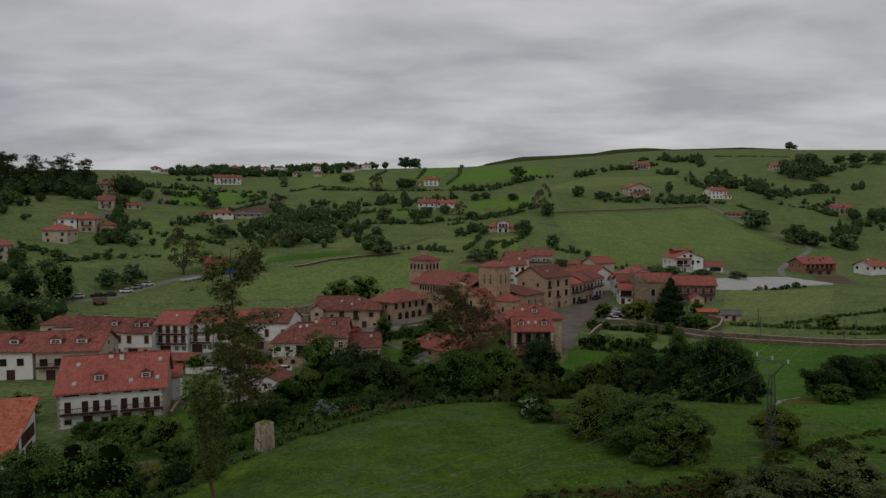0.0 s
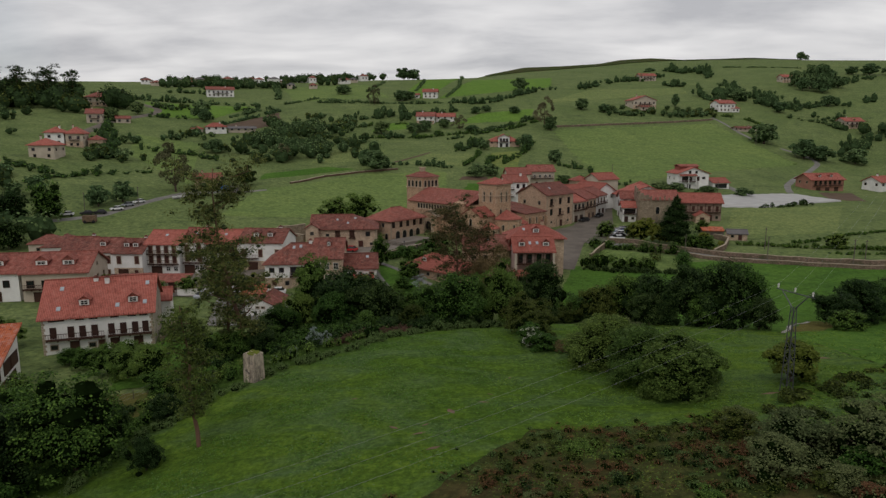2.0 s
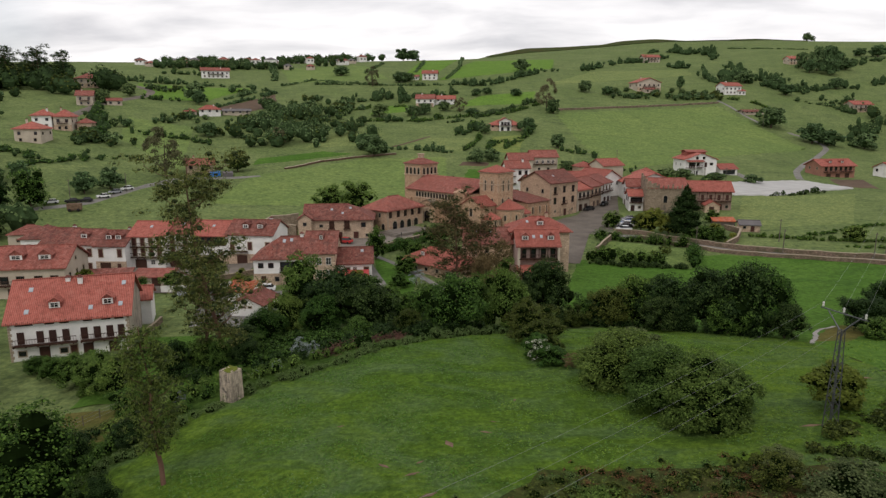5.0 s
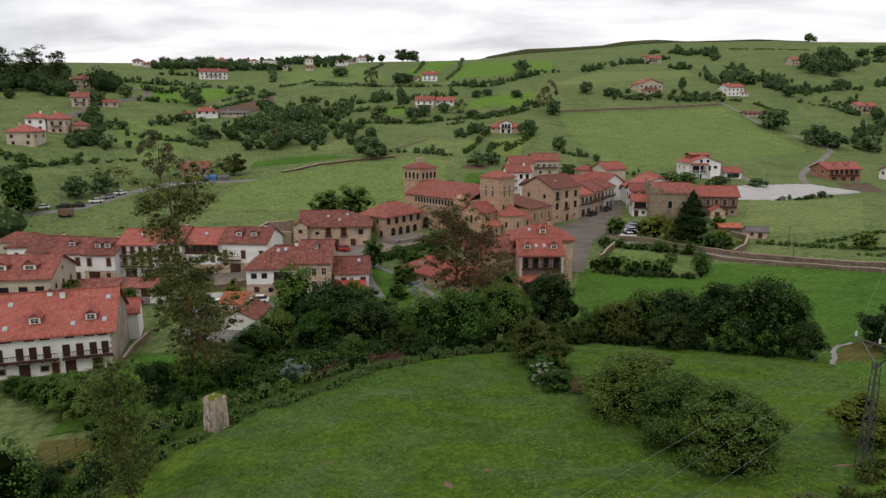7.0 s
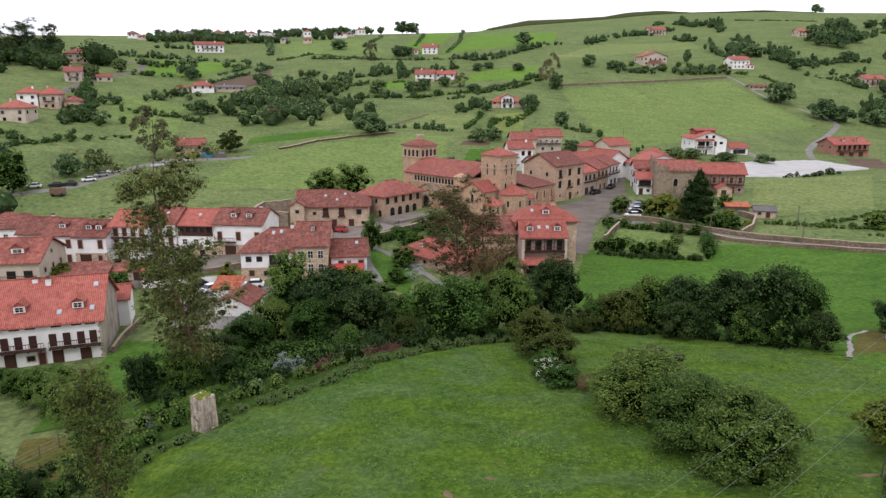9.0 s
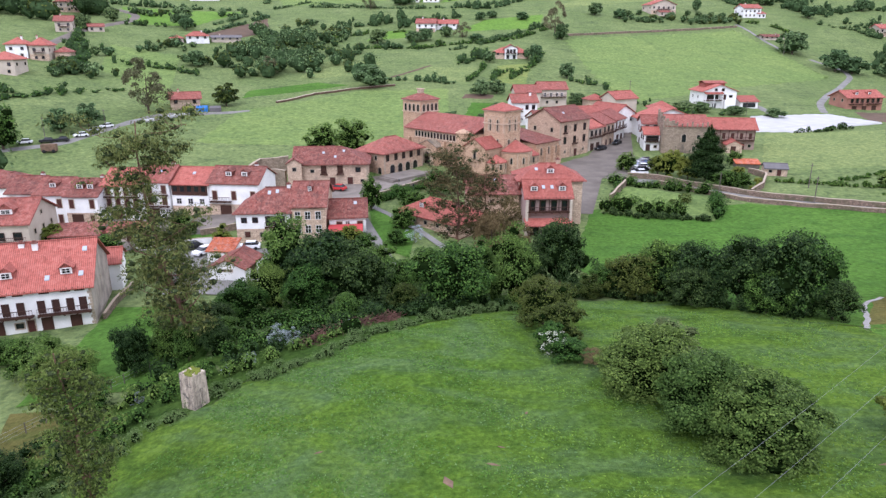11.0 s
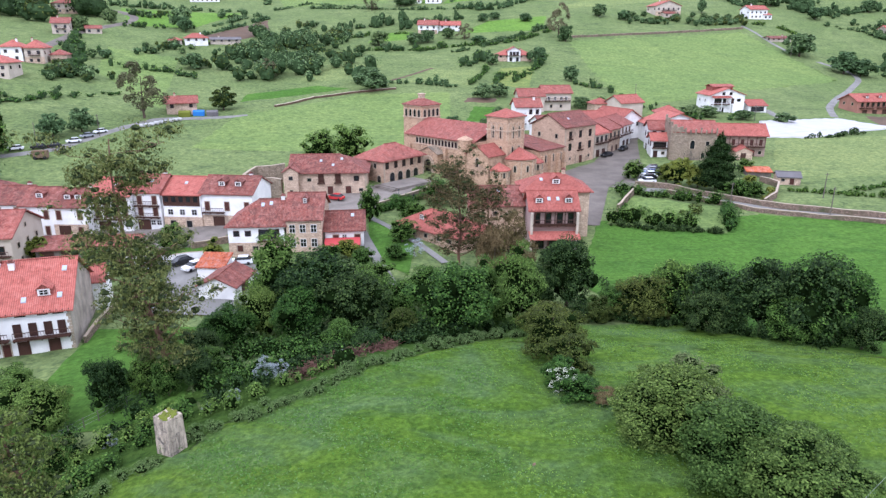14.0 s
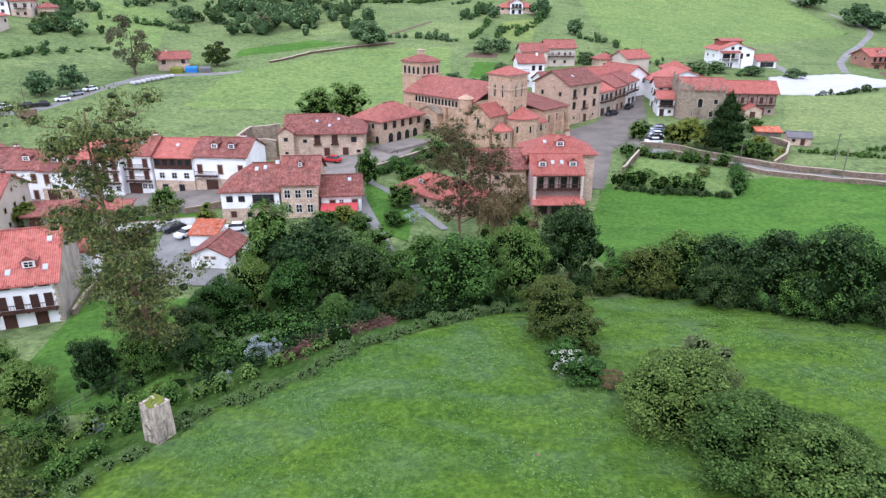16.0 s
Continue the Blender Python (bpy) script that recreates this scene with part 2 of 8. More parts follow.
G_DRY = grass("grass_dry", (0.156, 0.123, 0.043), (0.123, 0.115, 0.039), (0.082, 0.098, 0.029), fine=1.5)
G_HEATH = grass("heath", (0.050, 0.078, 0.020), (0.070, 0.056, 0.026), (0.036, 0.056, 0.016), bare=0.4, fine=1.4, clump=0.3)
SOIL = plain("soil", (0.112, 0.073, 0.047), 0.95, vary=0.4, scale=0.6)
RED_EARTH = plain("red_earth", (0.189, 0.125, 0.082), 0.95, vary=0.5, scale=3.5)
ASPHALT = plain("asphalt", (0.150, 0.128, 0.107), 0.9, vary=0.4, scale=0.7)
CONCRETE = plain("concrete_yard", (0.202, 0.194, 0.176), 0.9, vary=0.4, scale=0.6)
GRAVEL = plain("brook_gravel", (0.330, 0.310, 0.290), 0.7, vary=0.5, scale=1.6)
PAVING = plain("stone_paving", (0.198, 0.172, 0.146), 0.85, vary=0.45, scale=0.9)
FLEECE = plain("white_crop_fleece", (0.396, 0.391, 0.378), 0.7, vary=0.2, scale=0.5)
TILE_NEW = tiles("clay_tile_red", (0.381, 0.118, 0.089), (0.318, 0.094, 0.071), (0.218, 0.073, 0.056), 0.3, (0.391, 0.147, 0.113), 0.4)
TILE_MID = tiles("clay_tile_weathered", (0.301, 0.094, 0.070), (0.230, 0.070, 0.054), (0.127, 0.057, 0.046), 0.6, (0.333, 0.147, 0.114), 0.6)
TILE_OLD = tiles("clay_tile_old", (0.250, 0.083, 0.060), (0.172, 0.056, 0.043), (0.091, 0.053, 0.043), 0.8, (0.317, 0.149, 0.119), 0.6)
TILE_ORANGE = tiles("clay_tile_orange", (0.516, 0.146, 0.056), (0.430, 0.103, 0.043), (0.284, 0.077, 0.039), 0.2)
SLATE = plain("grey_roof_sheet", (0.13, 0.12, 0.12), 0.7, vary=0.3)
WHITE = plain("white_plaster", (0.740, 0.728, 0.700), 0.85, vary=0.24, scale=1.1, bumpy=0.08)
CREAM = plain("cream_plaster", (0.482, 0.413, 0.331), 0.88, vary=0.28, scale=0.8)
STONE = masonry("ochre_sandstone", (0.531, 0.387, 0.281), (0.407, 0.289, 0.207), (0.292, 0.213, 0.154), stain_amount=0.4)
CHURCH = masonry("golden_church_stone", (0.521, 0.357, 0.240), (0.398, 0.268, 0.179), (0.256, 0.179, 0.122), 1.4, 2.6, (0.204, 0.148, 0.110), 0.42)
PALE_STONE = masonry("pale_limestone", (0.560, 0.434, 0.325), (0.434, 0.331, 0.246), (0.326, 0.249, 0.186), 1.2, 2.2, (0.226, 0.176, 0.134), 0.45)
GREY_STONE = masonry("grey_stone", (0.315, 0.254, 0.190), (0.222, 0.180, 0.134), (0.167, 0.136, 0.103), 1.5, 2.6, (0.075, 0.066, 0.052), 0.6)
RUBBLE = masonry("rubble_wall", (0.268, 0.196, 0.148), (0.163, 0.120, 0.092), (0.086, 0.076, 0.060), 2.2, 3.4, (0.065, 0.073, 0.034), 0.75)
PINK = plain("pink_plaster", (0.361, 0.258, 0.232), 0.88, vary=0.3, scale=0.8)
BROWN_PLASTER = plain("brown_plaster", (0.310, 0.224, 0.181), 0.88, vary=0.3, scale=0.8)
BRICKY = plain("brick_coloured_render", (0.330, 0.165, 0.118), 0.88, vary=0.3, scale=0.9)
GABLE = plain("grey_render", (0.405, 0.350, 0.285), 0.92, vary=0.55, scale=1.3, bumpy=0.4)
BRUSH = plain("cut_branches", (0.150, 0.078, 0.058), 0.95, vary=0.5, scale=1.5)
WOOD = plain("dark_stained_wood", (0.065, 0.030, 0.020), 0.65, vary=0.4, scale=2)
DOORWOOD = plain("red_brown_door", (0.075, 0.026, 0.020), 0.55, vary=0.3, scale=2)
DARKDOOR = plain("dark_brown_door", (0.050, 0.024, 0.019), 0.6, vary=0.35, scale=2)
GREYWOOD = plain("weathered_wood", (0.14, 0.12, 0.10), 0.85, vary=0.4, scale=2)
GLASS = plain("window_glass", (0.012, 0.014, 0.017), 0.12, vary=0.2)
SKYGLASS = plain("skylight_glass", (0.34, 0.37, 0.40), 0.15, vary=0.1)
FRAME = plain("white_window_frame", (0.533, 0.516, 0.482), 0.6, vary=0.1)
SURROUND = plain("stone_surround", (0.361, 0.292, 0.215), 0.85, vary=0.25, scale=2)
BARK = plain("bark", (0.085, 0.062, 0.045), 0.95, vary=0.4, scale=1.5, bumpy=0.5)
BARK_RED = plain("peeling_bark", (0.17, 0.095, 0.065), 0.9, vary=0.5, scale=0.9, bumpy=0.4)
STEEL = plain("galvanised_steel", (0.11, 0.115, 0.12), 0.55, 0.7, vary=0.25)
WIRE = plain("aluminium_wire", (0.24, 0.25, 0.25), 0.5, 0.6, vary=0.1)
TYRE = plain("tyre_rubber", (0.02, 0.02, 0.02), 0.8)
MOSS = plain("moss", (0.146, 0.172, 0.022), 0.95, vary=0.5, scale=3, bumpy=0.6)
RED_SHEET = plain("red_awning", (0.42, 0.06, 0.06), 0.6, vary=0.15)
CLOTH_BLUE = plain("blue_tarpaulin", (0.03, 0.16, 0.45), 0.5, vary=0.2)
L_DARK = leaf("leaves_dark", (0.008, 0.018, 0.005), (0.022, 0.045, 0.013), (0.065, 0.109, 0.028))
L_MID = leaf("leaves_mid", (0.015, 0.034, 0.008), (0.044, 0.094, 0.016), (0.116, 0.199, 0.038))
L_LIGHT = leaf("leaves_light", (0.038, 0.074, 0.014), (0.082, 0.138, 0.026), (0.155, 0.230, 0.050))
L_OLIVE = leaf("leaves_olive", (0.016, 0.025, 0.005), (0.043, 0.060, 0.011), (0.103, 0.129, 0.028))
L_EUC = leaf("leaves_eucalyptus", (0.041, 0.060, 0.015), (0.080, 0.103, 0.028), (0.133, 0.146, 0.046))
L_BROWN = leaf("leaves_russet", (0.066, 0.050, 0.022), (0.112, 0.084, 0.038), (0.165, 0.124, 0.058))
L_GREY = leaf("leaves_silver", (0.150, 0.180, 0.180), (0.240, 0.275, 0.280), (0.360, 0.395, 0.405))
L_FLOWER = leaf("white_blossom", (0.246, 0.271, 0.164), (0.410, 0.426, 0.328), (0.508, 0.525, 0.451))
L_YELLOW = leaf("leaves_yellow_green", (0.071, 0.094, 0.013), (0.113, 0.137, 0.022), (0.151, 0.175, 0.033))
L_EUC_YOUNG = leaf("leaves_young_eucalyptus", (0.046, 0.071, 0.015), (0.085, 0.119, 0.025), (0.130, 0.166, 0.042))
# far foliage: the next two hold distance haze as lighter, bluer greens
L_HEDGE_HAZE = leaf("leaves_hedge_haze", (0.049, 0.085, 0.034), (0.083, 0.138, 0.055), (0.132, 0.206, 0.081))
L_WOOD_HAZE = leaf("leaves_far_wood_haze", (0.053, 0.086, 0.031), (0.086, 0.134, 0.048), (0.138, 0.198, 0.073))
L_AIRY = leaf("leaves_thin_olive_brown", (0.066, 0.066, 0.030), (0.105, 0.102, 0.050), (0.150, 0.142, 0.076))
# crown hearts: foliage shade put in as dark lumps, far ones lightened for haze
CROWN_SHADE = plain("crown_shade_fill", (0.008, 0.016, 0.004), 1.0, vary=0.5, scale=3, gloss=0.0)
FAR_CROWN_SHADE = plain("far_crown_shade_fill", (0.047, 0.080, 0.032), 1.0, vary=0.5, scale=2, gloss=0.0)
EUC_CROWN_SHADE = plain("eucalyptus_shade_fill", (0.051, 0.068, 0.029), 1.0, vary=0.5, scale=3, gloss=0.0)

# ---- mesh helpers ----


class Mesh:
    """Collects vertices and faces; makes a mesh with a UV map in metres along and up each face."""

    def __init__(self):
        self.v, self.f = [], []

    def face(self, *pts):
        k = len(self.v)
        self.v += [tuple(p) for p in pts]
        self.f.append(tuple(range(k, k + len(pts))))
        return self

    def box(self, x0, y0, z0, x1, y1, z1):
        p = [(x, y, z) for z in (z0, z1) for y in (y0, y1) for x in (x0, x1)]
        for q in ((0, 2, 3, 1), (4, 5, 7, 6), (0, 1, 5, 4), (1, 3, 7, 5), (3, 2, 6, 7), (2, 0, 4, 6)):
            self.face(*[p[i] for i in q])
        return self

    def slab(self, pts, t):
        """A flat plate under the polygon pts, t thick straight down."""
        low = [(x, y, z - t) for x, y, z in pts]
        self.face(*pts)
        self.face(*low[::-1])
        for i in range(len(pts)):
            j = (i + 1) % len(pts)
            self.face(pts[i], low[i], low[j], pts[j])
        return self

    def tube(self, pts, radii, seg=7, cap=True):
        rings = []
        for i, p in enumerate(pts):
            p = Vector(p)
            d = (Vector(pts[min(i + 1, len(pts) - 1)]) - Vector(pts[max(i - 1, 0)])).normalized()
            a = d.orthogonal().normalized()
            b = d.cross(a)
            rings.append([tuple(p + (a * math.cos(t) + b * math.sin(t)) * radii[i]) for t in [6.2832 * s / seg for s in range(seg)]])
        for r0, r1 in zip(rings, rings[1:]):
            for s in range(seg):
                self.face(r0[s], r0[(s + 1) % seg], r1[(s + 1) % seg], r1[s])
        if cap:
            self.face(*rings[0][::-1])
            self.face(*rings[-1])
        return self

    def lathe(self, cx, cy, prof, seg=14, a0=0.0, a1=6.2832):
        for (r0, z0), (r1, z1) in zip(prof, prof[1:]):
            for s in range(seg):
                t0, t1 = a0 + (a1 - a0) * s / seg, a0 + (a1 - a0) * (s + 1) / seg
                q = [(cx + r0 * math.cos(t0), cy + r0 * math.sin(t0), z0), (cx + r0 * math.cos(t1), cy + r0 * math.sin(t1), z0),
                     (cx + r1 * math.cos(t1), cy + r1 * math.sin(t1), z1), (cx + r1 * math.cos(t0), cy + r1 * math.sin(t0), z1)]
                if r1 < 1e-4:
                    q = q[:3]
                elif r0 < 1e-4:
                    q = [q[0], q[2], q[3]]
                self.face(*q)
        return self

    def make(self, name, material, smooth=False):
        me = bpy.data.meshes.new(name)
        me.from_pydata(self.v, [], self.f)
        me.materials.append(material)
        uv = me.uv_layers.new(name="UVMap").data
        for p in me.polygons:
            n = p.normal
            h = Vector((-n.y, n.x, 0))
            h = h.normalized() if h.length > 1e-3 else Vector((1, 0, 0))
            u = n.cross(h)
            for li in p.loop_indices:
                co = me.vertices[me.loops[li].vertex_index].co
                uv[li].uv = (co.dot(h), co.dot(u))
            p.use_smooth = smooth
        return me


def part(name, mesh, material=None, parent=None, label="", m=None, smooth=False):
    me = mesh.make(name, material, smooth) if isinstance(mesh, Mesh) else mesh
    ob = new(name, me)
    ob.parent = parent
    if m is not None:
        ob.matrix_basis = m
    if label:
        tagged(ob, label)
    return ob


def thing(name, label, category, m, group="", kind=""):
    ob = new(name)
    ob.matrix_basis = m
    return tagged(ob, label, category, group, kind)


# ---- the lie of the land ----
ROW_Y = [45, 75, 100, 125, 160, 210, 270, 350, 450, 600, 800, 1100, 2600]
COL_U = [-0.9, -0.55, -0.3, -0.1, 0.1, 0.3, 0.55, 0.9]
HEIGHTS = np.array([
    [11.5, 11, 13.5, 18, 21.5, 23.5, 25, 26],
    [12, 10, 12.8, 17.8, 18.8, 21, 21.5, 24],
    [13.5, 10.5, 11.5, 16.8, 17.6, 17.8, 17.5, 22],
    [15.5, 11, 10.5, 11.2, 12.8, 13, 15, 22],
    [19.5, 12.5, 10.8, 13, 11.3, 12.5, 15.5, 23.5],
    [27, 17.8, 13.6, 15.2, 14, 15.2, 17.5, 28],
    [37.5, 32, 21.6, 19.2, 17.2, 17.5, 17.5, 32],
    [50.5, 46, 32.7, 30.2, 28.6, 23, 17.5, 40],
    [64, 64, 51.6, 46, 46, 37, 26, 54],
    [82, 86, 77, 76, 76, 71, 64, 78],
    [97, 103, 102, 104, 106, 108, 113, 114],
    [104, 108, 109, 112, 131, 150, 150, 146],
    [97, 100, 100, 100, 104, 112, 118, 130],
])


RIDGE_U = [0.0, 0.04, 0.088, 0.142, 0.188, 0.216, 0.26, 0.292, 0.338, 0.387, 0.45, 0.57, 0.7]
RIDGE_DZ = [2.0, 9.0, 15.0, 11.5, 9.0, 12.0, 10.5, 4.0, 3.5, 5.5, -4.0, -5.0, 0.0]


def knots(k, x):
    k = np.asarray(k, float)
    x = np.clip(x, k[0], k[-1])
    n = len(k)
    i = np.clip(np.searchsorted(k, x, side="right") - 1, 0, n - 2)
    h = k[i + 1] - k[i]
    s = (x - k[i]) / h
    a, d = np.maximum(i - 1, 0), np.minimum(i + 2, n - 1)
    h00, h10, h01, h11 = 2 * s**3 - 3 * s**2 + 1, s**3 - 2 * s**2 + s, -2 * s**3 + 3 * s**2, s**3 - s**2
    m0, m1 = h / (k[i + 1] - k[a]), h / (k[d] - k[i])
    return (a, i, i + 1, d), (-h10 * m0, h00 - h11 * m1, h01 + h10 * m0, h11 * m1)


def T(x, y):
    """Height of the ground."""
    x, y = np.asarray(x, float), np.asarray(y, float)
    u = x / (np.maximum(y, 0) + 70.0)
    ri, rw = knots(ROW_Y, y)
    ci, cw = knots(COL_U, u)
    z = 0.0
    for p, q in zip(ri, rw):
        for r, w in zip(ci, cw):
            z = z + q * w * HEIGHTS[p, r]
    # moorland humps behind the last fields
    z = z + np.exp(-((y - 1120) / 75.0) ** 2) * np.interp(x / 1150.0, RIDGE_U, RIDGE_DZ)
    return z + 0.10 * np.sin(x * 0.31 + 1.3 * np.sin(y * 0.17)) * np.sin(y * 0.27 + 0.7) + 0.06 * np.sin(x * 0.9 + y * 0.6)


def zt(x, y):
    return float(T(x, y))


def sheet(name, xs, ys, material, dz, label="", category="", kind="structure", sunk=0.0):
    """A sheet over grids of x and y, laid on the land dz above it, its rim sunk into the turf."""
    nr, nc = xs.shape
    zs = T(xs, ys) + dz
    if sunk:
        for rim in (np.s_[0, :], np.s_[-1, :], np.s_[1:-1, 0], np.s_[1:-1, -1]):
            zs[rim] -= sunk
    v = np.stack([xs, ys, zs], -1).reshape(-1, 3)
    i = np.arange((nr - 1) * (nc - 1))
    r, c = i // (nc - 1), i % (nc - 1)
    f = np.stack([r * nc + c, r * nc + c + 1, (r + 1) * nc + c + 1, (r + 1) * nc + c], -1)
    me = bpy.data.meshes.new(name)
    me.from_pydata(v.tolist(), [], f.tolist())
    me.materials.append(material)
    for p in me.polygons:
        p.use_smooth = True
    me.update()
    if me.polygons[0].normal.z < 0:
        me.flip_normals()
    return tagged(new(name, me), label, category, "", kind)


def patch(name, q, material, dz=0.12, cell=2.0, label="", category="", wob=0.0, sunk=0.0):
    """Four corners in plan, laid on the land as a fine sheet."""
    q = [np.array(p, float) for p in q]
    n = max(3, int(max(np.linalg.norm(q[1] - q[0]), np.linalg.norm(q[2] - q[3])) / cell))
    m = max(3, int(max(np.linalg.norm(q[3] - q[0]), np.linalg.norm(q[2] - q[1])) / cell))
    n, m = min(n, 90), min(m, 90)
    s, t = np.meshgrid(np.linspace(0, 1, n + 1), np.linspace(0, 1, m + 1))
    p = q[0] * ((1 - s) * (1 - t))[..., None] + q[1] * (s * (1 - t))[..., None] + q[2] * (s * t)[..., None] + q[3] * ((1 - s) * t)[..., None]
    if wob:
        edge = np.clip(np.minimum.reduce([s, 1 - s, t, 1 - t]) * 8, 0, 1)
        c = sum(q) / 4
        k = 1 + (1 - edge) * wob * 0.1 * np.sin(p[..., 0] * 0.9 + 2 * np.sin(p[..., 1] * 0.7))
        p = c + (p - c) * k[..., None]
    return sheet(name, p[..., 0], p[..., 1], material, dz, label, category, sunk=sunk)


def strip(name, pts, width, material, dz=0.14, label="", category="road", cell=1.5, sunk=0.0):
    """A road or path along points in plan."""
    pts = np.array(pts, float)
    seg = np.r_[0, np.cumsum(np.linalg.norm(np.diff(pts, axis=0), axis=1))]
    s = np.linspace(0, seg[-1], max(4, int(seg[-1] / cell)))
    k = np.stack([np.interp(s, seg, pts[:, i]) for i in (0, 1)], -1)
    for _ in range(6):
        k[1:-1] = (k[:-2] + 2 * k[1:-1] + k[2:]) / 4
    d = np.gradient(k, axis=0)
    d /= np.linalg.norm(d, axis=1)[:, None]
    nrm = np.stack([-d[:, 1], d[:, 0]], -1)
    off = np.linspace(-0.5, 0.5, 5) * width
    xs, ys = k[:, :1] + nrm[:, :1] * off, k[:, 1:] + nrm[:, 1:] * off
    return sheet(name, xs, ys, material, dz, label, category, sunk=sunk)


rows_y = [-300, -150, -70, -30, 0, 12, 22]
while rows_y[-1] < 4500:
    rows_y.append(rows_y[-1] + max(0.9, (rows_y[-1] + 70) * 0.0095))
cols_u = np.concatenate([[-4, -2.5, -1.7, -1.3], np.linspace(-1.1, 1.1, 230), [1.3, 1.7, 2.5, 4]])
gy, gu = np.meshgrid(np.array(rows_y), cols_u, indexing="ij")
ground = sheet("ground", gu * (np.maximum(gy, 0) + 70), gy, G_BASE, 0.0, "green rolling pasture land reaching to the horizon", "ground")

# ---- fields, roads, yards ----
HILL_FIELDS = [
    ("field", [(59, 459), (189, 524), (213, 428), (66, 312)], G_FIELD, "broad green grazing field on the hillside"),
    ("field", [(61, 553), (122, 654), (219, 688), (211, 647)], G_PALE, "pale mown field high on the hill"),
    ("field", [(-6, 474), (14, 513), (59, 535), (51, 482)], G_BRIGHT, "bright green field between hedgerows"),
    ("field", [(-60, 446), (-57, 478), (-32, 486), (-28, 462)], G_BRIGHT, "small bright green field between hedges"),
    ("field", [(-78, 345), (-76, 389), (-38, 394), (-47, 353)], G_PALE, "pale green paddock above the village"),
    ("field", [(-33, 349), (-15, 383), (10, 380), (4, 344)], G_PALE, "pale green paddock beside a hedge"),
    ("garden", [(9, 343), (16, 383), (38, 393), (31, 343)], G_YELLOW, "yellow-green farmhouse garden on a slope"),
    ("field", [(-92, 304), (-93, 322), (-67, 341), (-45, 336)], G_LUSH, "lush green field above a stone bank"),
    ("field", [(-199, 449), (-239, 516), (-154, 534), (-167, 461)], G_BRIGHT, "bright green field below the ridge town"),
    ("field", [(-136, 560), (-177, 683), (-93, 707), (-57, 593)], G_FIELD, "green field near the skyline"),
    ("field", [(-50, 586), (-42, 769), (9, 866), (-25, 585)], G_BRIGHT, "bright green field running up to the skyline"),
]
VILLAGE_FIELDS = [
    ("field", [(-20, 579), (14, 759), (105, 790), (89, 671)], G_BRIGHT, "bright green sloping field on the ridge"),
    ("ploughed_field", [(-155, 437), (-133, 513), (-119, 464), (-129, 437)], SOIL, "brown ploughed field on the hillside"),
    ("ploughed_strip", [(-36, 353), (-16, 386), (-13, 383), (-33, 350)], SOIL, "narrow brown ploughed strip between paddocks"),
    ("field", [(77, 204), (102, 263), (156, 279), (116, 210)], G_PALE, "pale rough pasture with seeding grass"),
    ("field", [(19, 139), (29.6, 177), (67, 179), (45, 135)], G_LUSH, "lush green field below the lane wall"),
    ("field", [(65.5, 180), (115, 158), (78, 108), (43.5, 135)], G_LUSH, "lush green field beyond the trees"),
    ("field", [(-87, 240), (-86, 285), (-44, 327), (-31, 234)], G_FIELD, "green pasture sloping up behind the village"),
    ("field", [(-36, 234), (-49, 327), (-4, 335), (-2, 250)], G_FIELD, "green pasture behind the church"),
    ("field", [(-164, 337), (-184, 389), (-144, 385), (-111, 282)], G_FIELD, "green hillside meadow below the houses"),
    ("meadow", [(-36, 42), (6, 42), (3, 107), (-22.5, 86.5)], G_MEADOW, "lush tufted cow meadow on a rounded knoll"),
    ("meadow", [(4.5, 42), (48, 62), (46, 101), (1.5, 107)], G_MEADOW, "tufted meadow with bluish grass and bare spots"),
]
NEAR_FIELDS = [
    ("meadow", [(3, 107), (46, 101), (28, 116), (15, 116)], G_MEADOW, "sloping lower edge of the cow meadow"),
    ("meadow", [(-34, 42), (-21, 85), (-29.5, 80.5), (-38.5, 60)], G_MEADOW, "grassy shoulder of the cow meadow"),
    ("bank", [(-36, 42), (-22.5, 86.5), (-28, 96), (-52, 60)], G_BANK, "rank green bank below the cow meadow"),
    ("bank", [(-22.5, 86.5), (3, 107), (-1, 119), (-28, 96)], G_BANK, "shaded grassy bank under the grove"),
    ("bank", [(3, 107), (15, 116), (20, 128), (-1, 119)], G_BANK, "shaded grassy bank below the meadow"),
    ("field", [(48, 62), (100, 80), (85, 112), (46, 101)], G_LUSH, "green meadow slope beyond the power line"),
    ("heath", [(-8, 46), (46, 40), (30, 62.5), (7, 64.5)], G_HEATH, "rough brown heath with low scrub"),
    ("dry_lawn", [(-46.6, 88.4), (-38.9, 87.6), (-36.2, 78.5), (-42.5, 78.5)], G_DRY, "dried yellow-brown garden lawn"),
    ("lawn", [(-52, 121), (-32, 121), (-27.5, 90), (-47, 90)], G_LUSH, "bright green lawn below the houses"),
    ("lawn", [(-20, 171), (-9, 160), (-9, 142), (-16, 148)], G_LUSH, "green lawn beside the church path"),
    ("bare_earth", [(159, 299), (168, 329), (192, 336), (176, 296)], SOIL, "brown bare earth beside the crop cover"),
    ("kitchen_garden", [(-2, 285), (2, 312), (17, 312), (14, 285)], G_LUSH, "green kitchen garden behind the church"),
    ("kitchen_plot", [(-3, 314), (0, 326), (16, 326), (15, 314)], SOIL, "dug brown vegetable plot"),
]
for n, q, m, lb in HILL_FIELDS + VILLAGE_FIELDS + NEAR_FIELDS:
    far = q[0][1] > 200
    patch(n, q, m, 0.14 if far else 0.106 if "bluish" in lb else 0.112 if "shoulder" in lb else 0.125 if n == "heath" else 0.09 if "beyond the trees" in lb else 0.10, 3.0 if far else 1.2, lb, "field" if m is not SOIL else "soil", 0.12 if not far else 0.3, 0.7 if far else 0.0)
